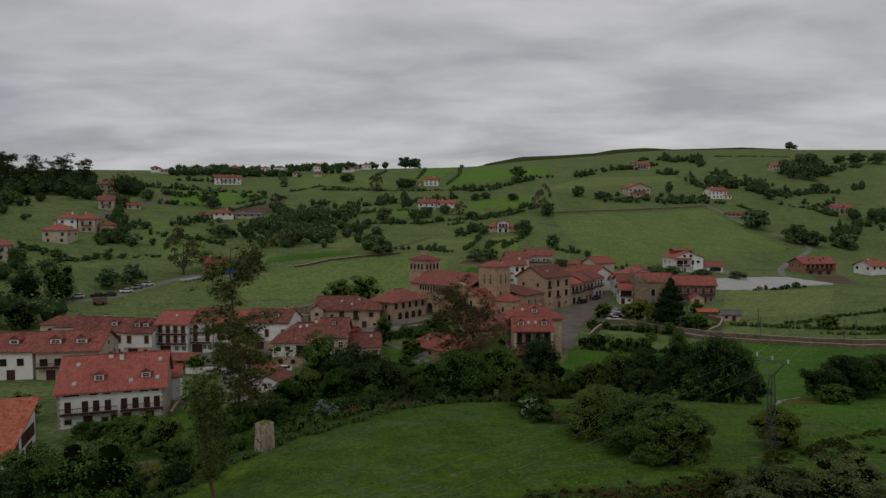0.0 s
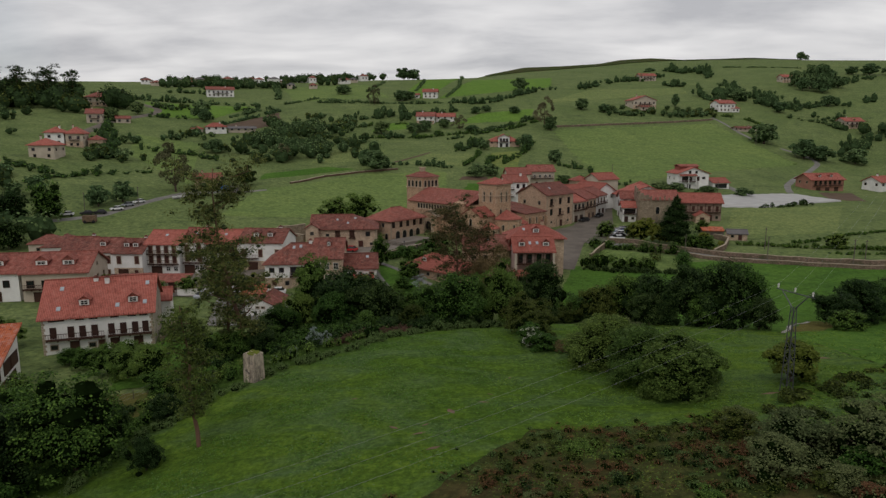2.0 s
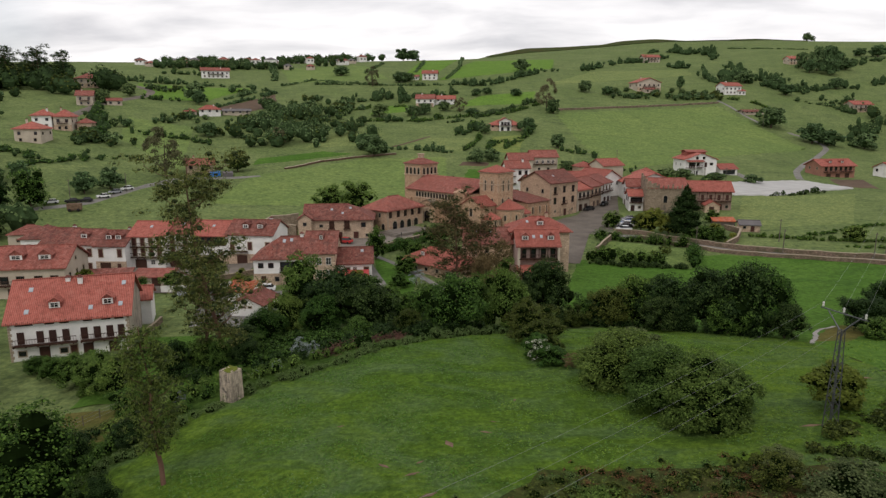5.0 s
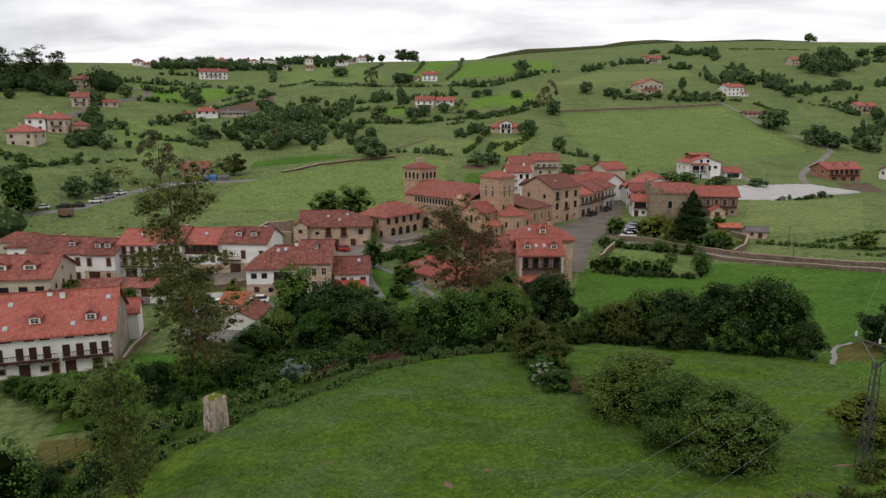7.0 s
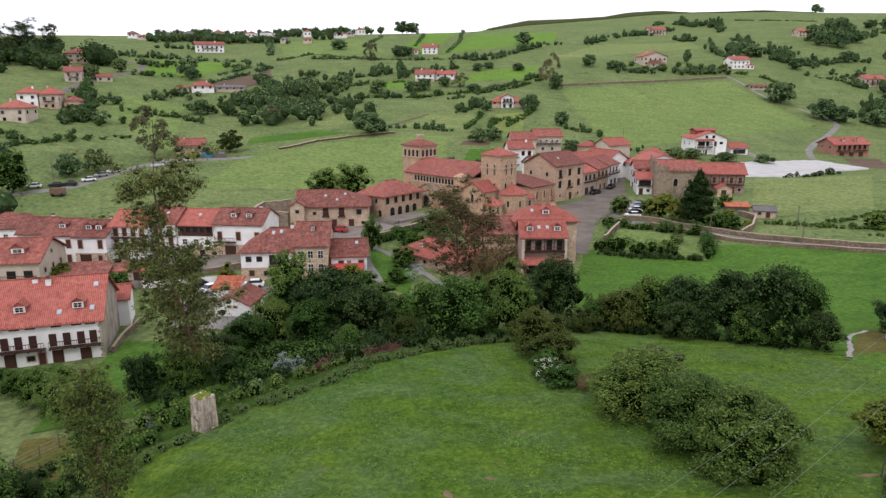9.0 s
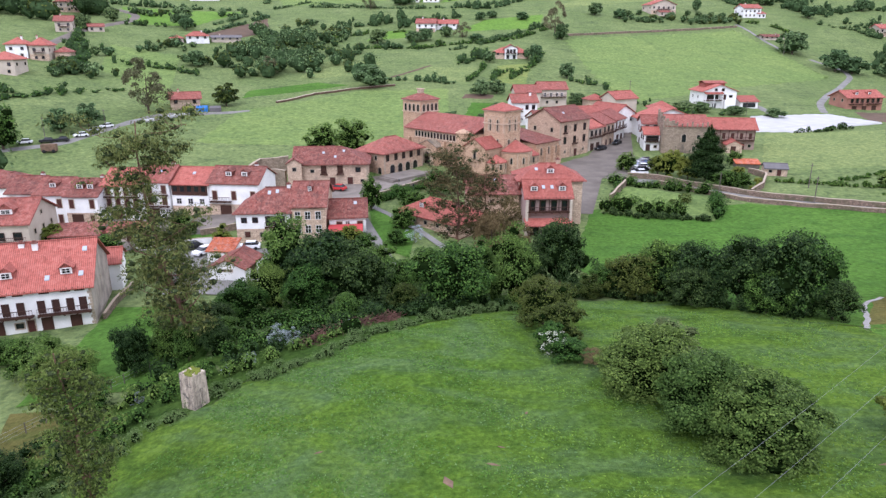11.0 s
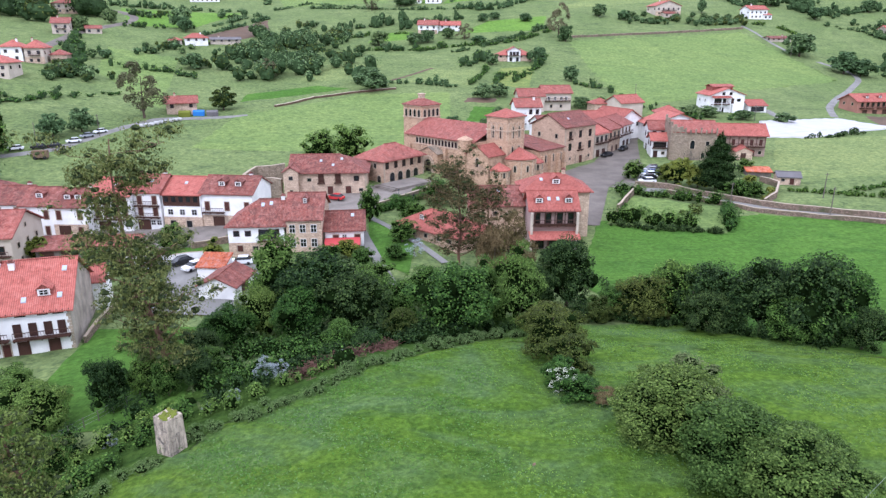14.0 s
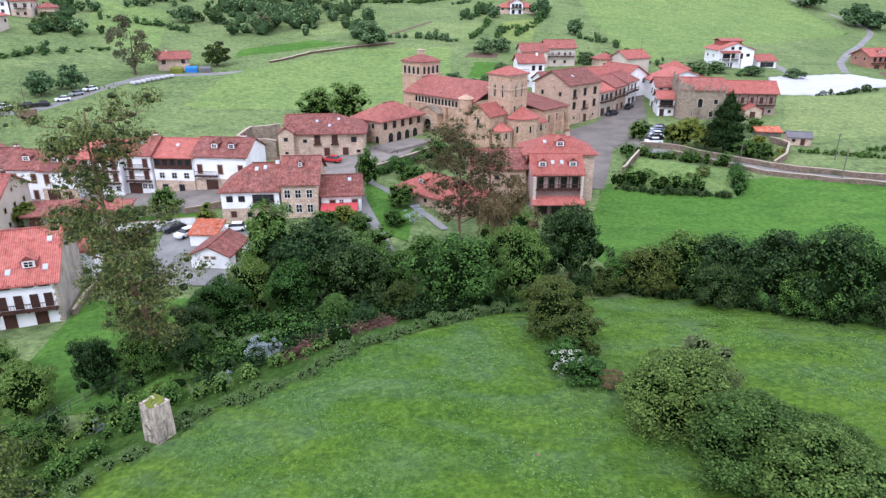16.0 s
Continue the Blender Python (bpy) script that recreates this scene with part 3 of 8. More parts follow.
patch("crop_cover", [(101, 267), (112, 297), (153, 315), (164, 296)], FLEECE, 0.5, 1.5, "white fleece crop cover spread over a field", "crop cover", 0.3, 1.0)
patch("crop_cover", [(101, 266.5), (164, 295.5), (140, 281), (118, 266)], FLEECE, 0.5, 1.5, "white fleece crop cover edge over a field", "crop cover", 0.3, 1.0)
for x, y, r in ((-0.6, 70, 1.3), (2.7, 72, 0.7), (-6, 66, 0.8), (-3.5, 64.5, 0.9), (-3, 66.5, 0.6), (3.5, 74.5, 0.5), (31, 70, 1.1), (43, 83, 1.2), (49, 87, 0.9), (20, 62, 1.6), (25, 61, 1.1), (-11, 74, 0.6), (-2, 61, 1.0), (6, 80, 0.5), (37.5, 80, 0.8)):
    a = RNG.uniform(0, 3)
    patch("bare_spot", [(x + r * math.cos(a + k) * e, y + r * math.sin(a + k) * e * 0.7) for k, e in ((0, 0.9), (1.6, 0.34), (3.1, 1.0), (4.7, 0.3))], RED_EARTH, 0.13, 0.2, "trodden bare reddish earth in the meadow", "soil", 0.6)

patch("street", [(25.8, 174), (29.4, 174), (37, 203), (31, 203)], ASPHALT, 0.16, 1.2, "narrow grey paved end of the village street", "road")
patch("street", [(31, 203), (37, 203), (51, 220), (36, 220)], ASPHALT, 0.16, 1.2, "grey paved widening of the village street", "road")
patch("street", [(36, 220), (51, 220), (52, 232), (38.6, 232)], ASPHALT, 0.16, 1.2, "grey paved village street beside parked cars", "road")
patch("street", [(38.6, 232), (52, 232), (58.4, 262.6), (50.3, 262.6)], ASPHALT, 0.16, 1.5, "grey paved village street between houses", "road")
patch("street", [(50.3, 262.6), (58.4, 262.6), (66.5, 287), (62, 288)], ASPHALT, 0.16, 1.5, "grey paved village street climbing between houses", "road")
patch("parking_bay", [(37.5, 203.2), (46, 202), (57, 221), (51, 220)], PAVING, 0.155, 1.0, "worn paved parking bay beside the street", "pavement")
patch("paved_yard", [(24.5, 186), (33.2, 203), (41, 234), (23, 214)], ASPHALT, 0.15, 1.2, "brown paved ground between church and street", "pavement")
patch("lawn", [(-62, 150.4), (-47, 151), (-48.5, 157), (-60, 156.5)], G_LUSH, 0.22, 1.0, "small green lawn behind a white wall", "lawn")
patch("garden", [(31, 174.5), (54, 167.5), (60, 185), (40, 196)], G_FIELD, 0.18, 1.0, "rough green garden between hedges", "garden")
strip("lane", [(43, 201.5), (50, 199.5), (58, 191.5), (66, 184), (76, 178), (88, 172.6), (110, 164), (150, 152), (200, 140)], 3.2, CONCRETE, 0.18, "narrow pale lane between stone walls")
patch("paved_yard", [(-100, 150), (-50, 148), (-47, 172), (-100, 166)], PAVING, 0.16, 1.8, "paved village yard in front of the terrace", "pavement")
patch("concrete_yard", [(-47, 126), (-33, 126), (-35, 147), (-53, 150)], CONCRETE, 0.2, 1.5, "grey concrete yard around the garages", "pavement")
patch("square", [(-41, 184), (-22, 173), (-7, 208), (-38, 191)], PAVING, 0.16, 1.5, "stone-paved village square", "pavement")
strip("path", [(-23, 174), (-20.5, 164), (-16.5, 152), (-13, 142), (-9, 130)], 2.0, CONCRETE, 0.16, "pale footpath running down past the lawn", "path")
strip("path", [(-20, 173), (-14, 165), (-8, 156.5), (-3, 148)], 1.5, CONCRETE, 0.19, "pale garden path across the lawn", "path")
strip("road", [(-160, 205), (-132, 221), (-121, 230), (-116, 250), (-108, 273), (-95, 277), (-78, 287)], 4.2, CONCRETE, 0.2, "pale country road along the pasture", "road", 2.5, 0.4)
strip("road", [(-200, 345), (-204, 371), (-210, 411), (-207, 440), (-204, 458), (-209, 480), (-224, 496), (-250, 500)], 7, ASPHALT, 0.5, "grey road winding up past the hillside houses", "road", 3, 0.8)
strip("road", [(152, 318), (163, 345), (180, 372), (197, 395), (214, 420), (226, 437), (229, 452), (215, 470)], 4.4, CONCRETE, 0.25, "pale farm road climbing through the pasture", "road", 3, 0.6)
strip("road", [(194, 540), (198, 525), (200.4, 497), (206, 478)], 3.4, CONCRETE, 0.25, "pale farm track on the hill", "road", 3, 0.6)
patch("field", [(19, 139), (45.5, 135), (46, 101), (28, 116)], G_LUSH, 0.075, 1.2, "lush green field reaching under the tree row", "field")
patch("field", [(45.5, 135), (78, 108), (64, 106), (46, 101)], G_LUSH, 0.075, 1.2, "lush green field beside the brook", "field")
patch("weedy_bank", [(60.5, 121), (65, 116), (50, 98.5), (46.5, 101)], G_DRY, 0.095, 0.8, "weedy brown bank along the brook", "bank", 0.9)
strip("stream", [(60.5, 119.6), (59.4, 118.7), (57.6, 117.7), (56.4, 116.2), (54.9, 114.6), (54.0, 112.6), (52.2, 110.2), (51.8, 108.4), (50.2, 106.4), (49.6, 104.4), (48.1, 103.0), (47.4, 101.2), (46.4, 99.7)], 0.62, GRAVEL, 0.12, "small pale gravelly brook at the field edge", "stream", 0.5)
strip("drive", [(118, 333), (127, 327), (126, 312), (125, 297)], 5.4, CONCRETE, 0.3, "pale concrete drive beside a white house", "road", 2.5, 0.6)


def stone_wall(pts, h, t, material, label, name="stone_wall"):
    """A wall along points in plan that follows the ground, with an uneven top and a coping."""
    mesh, cop = Mesh(), Mesh()
    pts = [Vector(p) for p in pts]
    cut = []
    for a, b in zip(pts, pts[1:]):
        n = max(1, int((b - a).length / 2.5))
        cut += [a.lerp(b, i / n) for i in range(n)]
    cut.append(pts[-1])
    sec = []
    for i, p in enumerate(cut):
        d = (cut[min(i + 1, len(cut) - 1)] - cut[max(i - 1, 0)]).normalized()
        n = Vector((-d.y, d.x)) * t / 2
        z = zt(p.x, p.y)
        top = z + h * RNG.uniform(0.93, 1.07)
        sec.append([(p.x - n.x, p.y - n.y, z - 0.6), (p.x + n.x, p.y + n.y, z - 0.6), (p.x + n.x, p.y + n.y, top), (p.x - n.x, p.y - n.y, top)])
    for a, b in zip(sec, sec[1:]):
        for k in range(4):
            mesh.face(a[k], a[(k + 1) % 4], b[(k + 1) % 4], b[k])
        low, high = [a[3], a[2], b[2], b[3]], 0.09
        cop.slab([(x, y, z + high) for x, y, z in low], high)
    mesh.face(*sec[0][::-1])
    mesh.face(*sec[-1])
    ob = tagged(new(name, mesh.make(name, material)), label, "wall", "", "structure")
    part("coping", cop, SURROUND, ob)
    return ob


stone_wall([(44, 204.6), (51, 201.6), (59.4, 193.2), (67, 186), (77, 180), (89, 174.6), (111, 166), (150, 154)], 1.25, 0.5, RUBBLE, "weathered brown rubble wall along the lane")
stone_wall([(50, 197.6), (57, 189.8), (65, 182), (75.4, 176), (87.4, 170.6), (109, 162), (150, 150)], 0.9, 0.5, RUBBLE, "low rubble wall along the lane")
stone_wall([(69, 186.5), (74, 192), (78, 200), (76, 206)], 1.4, 0.5, RUBBLE, "rubble garden wall beside the lane")
stone_wall([(35, 183), (40.5, 194), (43.6, 201)], 1.7, 0.5, RUBBLE, "rubble wall at the edge of the street")
stone_wall([(-19, 178), (-13, 187), (-8, 195)], 1.6, 0.5, RUBBLE, "ivy-topped wall below the square")
stone_wall([(-51, 116), (-52.5, 122), (-53.5, 130)], 1.0, 0.4, RUBBLE, "low stone wall behind the white house")
stone_wall([(-62, 149.2), (-53.4, 149.8), (-47.6, 150.6)], 1.5, 0.3, WHITE, "long white plastered yard wall", "yard_wall")
stone_wall([(-80, 153), (-70, 156), (-62, 158)], 1.2, 0.4, RUBBLE, "low stone wall of a yard")
stone_wall([(-52, 156), (-44, 160), (-44, 168)], 1.3, 0.4, RUBBLE, "low garden wall behind the terrace")
stone_wall([(-74, 300), (-62, 316), (-44, 329), (-30, 336)], 0.7, 1.2, SOIL, "low earth and stone bank across the pasture", "field_bank")
stone_wall([(62, 465), (110, 490), (150, 510), (192, 530)], 1.2, 0.8, RUBBLE, "long field wall below an orchard")

# ---- houses ----
CACHE = {}


def cached(key, build):
    if key not in CACHE:
        CACHE[key] = build()
    return CACHE[key]


def ring(w, h, t, y0, y1):
    m = Mesh()
    m.box(-w / 2, y0, 0, -w / 2 + t, y1, h).box(w / 2 - t, y0, 0, w / 2, y1, h)
    m.box(-w / 2 + t, y0, h - t, w / 2 - t, y1, h).box(-w / 2 + t, y0, 0, w / 2 - t, y1, t)
    return m


def arch_face(m, w, h, y, seg=8):
    """A round-headed flat shape."""
    r = w / 2
    m.face((-r, y, 0), (r, y, 0), *[(r * math.cos(a), y, h - r + r * math.sin(a)) for a in [3.1416 * k / seg for k in range(seg + 1)]])


def arch_ring(w, h, t, y0, y1, seg=8):
    m = Mesh()
    r, R = w / 2 - t, w / 2
    inn = [(r, 0)] + [(r * math.cos(a), h - R + r * math.sin(a)) for a in [3.1416 * k / seg for k in range(seg + 1)]] + [(-r, 0)]
    out = [(R, 0)] + [(R * math.cos(a), h - R + R * math.sin(a)) for a in [3.1416 * k / seg for k in range(seg + 1)]] + [(-R, 0)]
    for (a, b), (c, d), (e, f), (g, k) in zip(inn, inn[1:], out, out[1:]):
        m.face((a, y0, b), (c, y0, d), (g, y0, k), (e, y0, f))
        m.face((e, y0, f), (g, y0, k), (g, y1, k), (e, y1, f))
        m.face((a, y0, b), (a, y1, b), (c, y1, d), (c, y0, d))
    return m


def opening(parent, style, w, h, m):
    """A window or door with its frame and pane or leaf, facing -y at the pose m."""
    key = (style, round(w, 2), round(h, 2))
    if style in ("arch", "archwin"):
        fr = cached(key + ("f",), lambda: arch_ring(w + 0.36, h + 0.18, 0.2, -0.10, 0.05).make("frame", SURROUND))
        # in open arches this flat dark face stands in for the shade within
        def pane_mesh():
            q = Mesh()
            arch_face(q, w, h, -0.03)
            return q.make("pane", GLASS)
        pn = cached(key + ("p",), pane_mesh)
        name, sub, lb = "arched_opening", "recess", "round stone arch"
    else:
        fm = {"win": FRAME, "door": SURROUND, "dark": WOOD, "garage": WOOD, "stone": SURROUND, "shut": WOOD}[style]
        pm = {"win": GLASS, "door": DOORWOOD, "dark": GLASS, "garage": WOOD, "stone": GLASS, "shut": DARKDOOR}[style]
        t = 0.09 if style in ("win", "dark", "shut") else 0.14
        fr = cached(key + ("f",), lambda: ring(w + 2 * t, h + t, t, -0.09, 0.03).make("frame", fm))
        def leaf_mesh():
            q = Mesh().box(-w / 2, -0.035, 0, w / 2, 0.02, h)
            return q.make("pane", pm)
        pn = cached(key + ("p",), leaf_mesh)
        if style == "win":
            def bars():
                return Mesh().box(-0.035, -0.06, 0, 0.035, -0.036, h).box(-w / 2, -0.058, h * 0.55, w / 2, -0.036, h * 0.55 + 0.06).make("glazing_bar", FRAME)
        elif style == "door":
            def bars():
                return Mesh().box(-0.02, -0.05, 0, 0.02, -0.036, h).box(-w / 2, -0.048, h * 0.4, w / 2, -0.036, h * 0.4 + 0.08).make("door_rail", WOOD)
        else:
            bars = None
        name, sub, lb = ("door", "door_leaf", "") if style in ("door", "garage") else ("window", "pane", "")
    ob = part(name, fr, parent=parent, m=m, label=lb)
    part(sub, pn, parent=ob)
    if style in ("win", "door"):
        part("glazing_bar" if style == "win" else "door_rail", cached(key + ("b",), bars), parent=ob)
    return ob


def roof_mesh(kind, w, d, h, rise, over, t=0.22, lift=0.06):
    """Sloping plates; the eaves stand over the walls."""
    m = Mesh()
    o = over
    z = h + lift
    if kind == "gable":
        k = rise / (d / 2)
        e, r = z - o * k, z + rise
        m.slab([(-o, -o, e), (w + o, -o, e), (w + o, d / 2, r), (-o, d / 2, r)], t)
        m.slab([(w + o, d + o, e), (-o, d + o, e), (-o, d / 2, r), (w + o, d / 2, r)], t)
    elif kind == "gable_y":
        k = rise / (w / 2)
        e, r = z - o * k, z + rise
        m.slab([(-o, d + o, e), (-o, -o, e), (w / 2, -o, r), (w / 2, d + o, r)], t)
        m.slab([(w + o, -o, e), (w + o, d + o, e), (w / 2, d + o, r), (w / 2, -o, r)], t)
    elif kind == "shed":
        k = rise / d
        m.slab([(-o, -o, z - o * k), (w + o, -o, z - o * k), (w + o, d + o, z + rise + o * k), (-o, d + o, z + rise + o * k)], t)
    else:
        a = min(w, d) / 2
        k = rise / a
        e, r = z - o * k, z + rise
        if w >= d:
            L, R = (a if kind in ("hip", "hip_left") else -o), (w - a if kind in ("hip", "hip_right") else w + o)
            if kind == "hip" and L > R:
                L = R = w / 2
            p, q = (L, d / 2, r), (R, d / 2, r)
            A, B, C, D = (-o, -o, e), (w + o, -o, e), (w + o, d + o, e), (-o, d + o, e)
            m.slab([A, B, q, p], t)
            m.slab([C, D, p, q], t)
            if kind in ("hip", "hip_left"):
                m.slab([D, A, p], t)
            if kind in ("hip", "hip_right"):
                m.slab([B, C, q], t)
        else:
            p, q = (w / 2, a, r), (w / 2, d - a, r)
            A, B, C, D = (-o, -o, e), (w + o, -o, e), (w + o, d + o, e), (-o, d + o, e)
            m.slab([A, B, p], t)
            m.slab([B, C, q, p], t)
            m.slab([C, D, q], t)
            m.slab([D, A, p, q], t)
    return m


def wall_mesh(kind, w, d, h, rise, base=-2.0):
    m = Mesh()
    m.box(0, 0, base, w, d, h)
    if kind in ("gable", "hip_left", "hip_right"):
        for x, on in ((0.0, kind != "hip_left"), (w - 0.3, kind != "hip_right")):
            if on:
                for q in ([(x, 0, h), (x, d, h), (x, d / 2, h + rise)], [(x + 0.3, 0, h), (x + 0.3, d / 2, h + rise), (x + 0.3, d, h)]):
                    m.face(*q[::-1])
                m.face((x, 0, h), (x, d / 2, h + rise), (x + 0.3, d / 2, h + rise), (x + 0.3, 0, h))
                m.face((x, d, h), (x + 0.3, d, h), (x + 0.3, d / 2, h + rise), (x, d / 2, h + rise))
    elif kind == "gable_y":
        for y in (0.0, d - 0.3):
            for q in ([(0, y, h), (w, y, h), (w / 2, y, h + rise)], [(0, y + 0.3, h), (w / 2, y + 0.3, h + rise), (w, y + 0.3, h)]):
                m.face(*q)
            m.face((0, y, h), (w / 2, y, h + rise), (w / 2, y + 0.3, h + rise), (0, y + 0.3, h))
            m.face((w, y, h), (w, y + 0.3, h), (w / 2, y + 0.3, h + rise), (w / 2, y, h + rise))
    elif kind == "shed":
        m.face((0, d, h), (w, d, h), (w, d, h + rise), (0, d, h + rise))
        m.face((0, 0, h), (0, d, h), (0, d, h + rise))
        m.face((w, 0, h), (w, d, h + rise), (w, d, h))
    return m


def railing(parent, x0, x1, y, z, rail_h=1.0, material=WOOD, gap=0.36, name="railing"):
    m = Mesh()
    m.box(x0, y - 0.05, z + rail_h - 0.09, x1, y + 0.05, z + rail_h)
    m.box(x0, y - 0.04, z + 0.08, x1, y + 0.04, z + 0.15)
    n = max(2, int((x1 - x0) / gap))
    for i in range(n + 1):
        x = x0 + (x1 - x0) * i / n
        m.box(x - 0.02, y - 0.02, z + 0.1, x + 0.02, y + 0.02, z + rail_h - 0.06)
    return part(name, m, material, parent)


def house(label, ax, ay, yaw, w, d, h, rise=2.4, roof="gable", wall=WHITE, tile=TILE_MID, over=0.5, front=(), left=(), right=(), dormers=(), skylights=(),
          chimneys=(), balconies=(), plinth=None, name="house", group="village houses", quoins=False, z=None, eave_beam=True, gallery=None):
    """A house whose front runs from (ax, ay) along yaw. Openings: (style, width, height, sill, places along the wall)."""
    c, s = math.cos(radians(yaw)), math.sin(radians(yaw))
    corner = [(ax, ay), (ax + w * c, ay + w * s), (ax - d * s, ay + d * c), (ax + w * c - d * s, ay + w * s + d * c)]
    z0 = min(zt(*p) for p in corner[:2]) if z is None else z
    top = thing(name, label, "house" if name == "house" else name.replace("_", " "), pose(ax, ay, z0, 0, 0, yaw), group)
    part("wall", wall_mesh(roof, w, d, h, rise), wall, top)
    rf = part("roof", roof_mesh(roof, w, d, h, rise, over), tile, top)
    # ridge tiles
    if roof in ("gable", "hip", "hip_left", "hip_right"):
        a = min(w, d) / 2
        if w >= d or roof == "gable":
            L, R = (a if roof in ("hip", "hip_left") else -over), (w - a if roof in ("hip", "hip_right") else w + over)
            if R - L > 0.5:
                part("ridge_tiles", Mesh().tube([(L, d / 2, h + rise + 0.06), (R, d / 2, h + rise + 0.06)], [0.16, 0.16], 6), tile, rf)
        else:
            part("ridge_tiles", Mesh().tube([(w / 2, a, h + rise + 0.06), (w / 2, d - a, h + rise + 0.06)], [0.16, 0.16], 6), tile, rf)
    elif roof == "gable_y":
        part("ridge_tiles", Mesh().tube([(w / 2, -over, h + rise + 0.06), (w / 2, d + over, h + rise + 0.06)], [0.16, 0.16], 6), tile, rf)
    if eave_beam and roof != "gable_y":
        bm_ = Mesh()
        n = max(3, int(w / 0.7))
        for i in range(n + 1):
            x = w * i / n
            bm_.box(x - 0.06, -over * 0.92, h - 0.30 - 0.02, x + 0.06, -0.002, h - 0.16)
        tagged(part("rafter_work", bm_, WOOD, top), kind="stuff")
    if plinth:
        part("plinth", Mesh().box(-0.04, -0.04, -1.9, w + 0.04, 0.3, plinth[0]), plinth[1], top)
    if quoins:
        q = Mesh()
        for x in (0, w):
            for i in range(int(h / 0.45)):
                l_ = 0.5 if i % 2 else 0.32
                q.box(x - (0.03 if x == 0 else l_), -0.035, i * 0.45 + 0.02, x + (l_ if x == 0 else 0.03), 0.1, i * 0.45 + 0.43)
        tagged(part("quoin_stonework", q, SURROUND, top), kind="stuff")
    for st, ow, oh, oz, us in front:
        for u in us:
            opening(top, st, ow, oh, pose(u, -0.045 if plinth and oz < plinth[0] else 0, oz))
    for st, ow, oh, oz, us in left:
        for u in us:
            opening(top, st, ow, oh, pose(0, d - u, oz, 0, 0, -90))
    for st, ow, oh, oz, us in right:
        for u in us:
            opening(top, st, ow, oh, pose(w, u, oz, 0, 0, 90))
    if gallery:
        x0, x1, gz0, gz1 = gallery
        ga = part("timber_gallery", Mesh().box(x0, -0.16, gz0, x1, -0.002, gz1), WOOD, top, "dark glazed timber gallery")
        n = max(2, int((x1 - x0) / 1.5))
        for i in range(n):
            opening(ga, "dark", (x1 - x0) / n * 0.62, (gz1 - gz0) * 0.56, pose(x0 + (x1 - x0) * (i + 0.5) / n, -0.16, gz0 + (gz1 - gz0) * 0.32))
    k = rise / (d / 2)
    for u, v, dw in dormers:
        y, zz = v * d / 2, h + 0.06 + v * rise
        dh = 1.1
        back = y + (dh + 0.45 * dw) / k
        dm = Mesh()
        dm.box(u - dw / 2, y, zz - 0.1, u + dw / 2, y + dh / k + 0.2, zz + dh)
        dm.face((u - dw / 2, y, zz + dh), (u + dw / 2, y, zz + dh), (u, y, zz + dh + 0.40 * dw))
        do = part("dormer", dm, tile, top, "small gabled roof dormer hung with tiles")
        o2, e = 0.18, zz + dh - 0.08
        rr = Mesh()
        rz = zz + dh + 0.44 * dw
        rr.slab([(u - dw / 2 - o2, back - 0.9, e), (u - dw / 2 - o2, y - o2, e), (u, y - o2, rz), (u, back, rz)], 0.12)
        rr.slab([(u + dw / 2 + o2, y - o2, e), (u + dw / 2 + o2, back - 0.9, e), (u, back, rz), (u, y - o2, rz)], 0.12)
        part("dormer_roof", rr, tile, do)
        part("dormer_front", Mesh().box(u - dw * 0.44, y - 0.03, zz + 0.14, u + dw * 0.44, y - 0.002, zz + 1.04), WHITE, do, "white boarded dormer front")
        opening(do, "win", dw * 0.56, 0.72, pose(u, y - 0.032, zz + 0.2))
    for u, v in skylights:
        y, zz = v * d / 2, h + 0.06 + v * rise
        sk = Mesh()
        a, b = 0.30, 0.34
        sk.slab([(u - a, y - b, zz - b * k + 0.12), (u + a, y - b, zz - b * k + 0.12), (u + a, y + b, zz + b * k + 0.12), (u - a, y + b, zz + b * k + 0.12)], 0.14)
        part("skylight", sk, SKYGLASS, top, "tilted roof window")
    for u, v, ch in chimneys:
        zz = h + rise * (1 - abs(v - 0.5) * 2)
        cm = Mesh().box(u - 0.35, v * d - 0.3, zz - 0.8, u + 0.35, v * d + 0.3, zz + ch)
        co = part("chimney", cm, wall if wall is not WHITE else WHITE, top)
        part("chimney_cap", Mesh().box(u - 0.45, v * d - 0.4, zz + ch, u + 0.45, v * d + 0.4, zz + ch + 0.14).box(u - 0.2, v * d - 0.2, zz + ch + 0.14, u + 0.2, v * d + 0.2, zz + ch + 0.4), TILE_OLD, co)
    for x0, x1, bz, dep in balconies:
        b = part("balcony", Mesh().box(x0, -dep, bz - 0.16, x1, -0.002, bz), WOOD, top, "dark timber balcony")
        railing(b, x0 + 0.05, x1 - 0.05, -dep + 0.08, bz)
        br = Mesh()
        for i in range(int((x1 - x0) / 1.6) + 1):
            x = min(x0 + 0.1 + i * 1.6, x1 - 0.1)
            br.box(x - 0.08, -dep + 0.1, bz - 0.34, x + 0.08, -0.002, bz - 0.162)
        tagged(part("bracket_work", br, WOOD, b), kind="stuff")
    return top


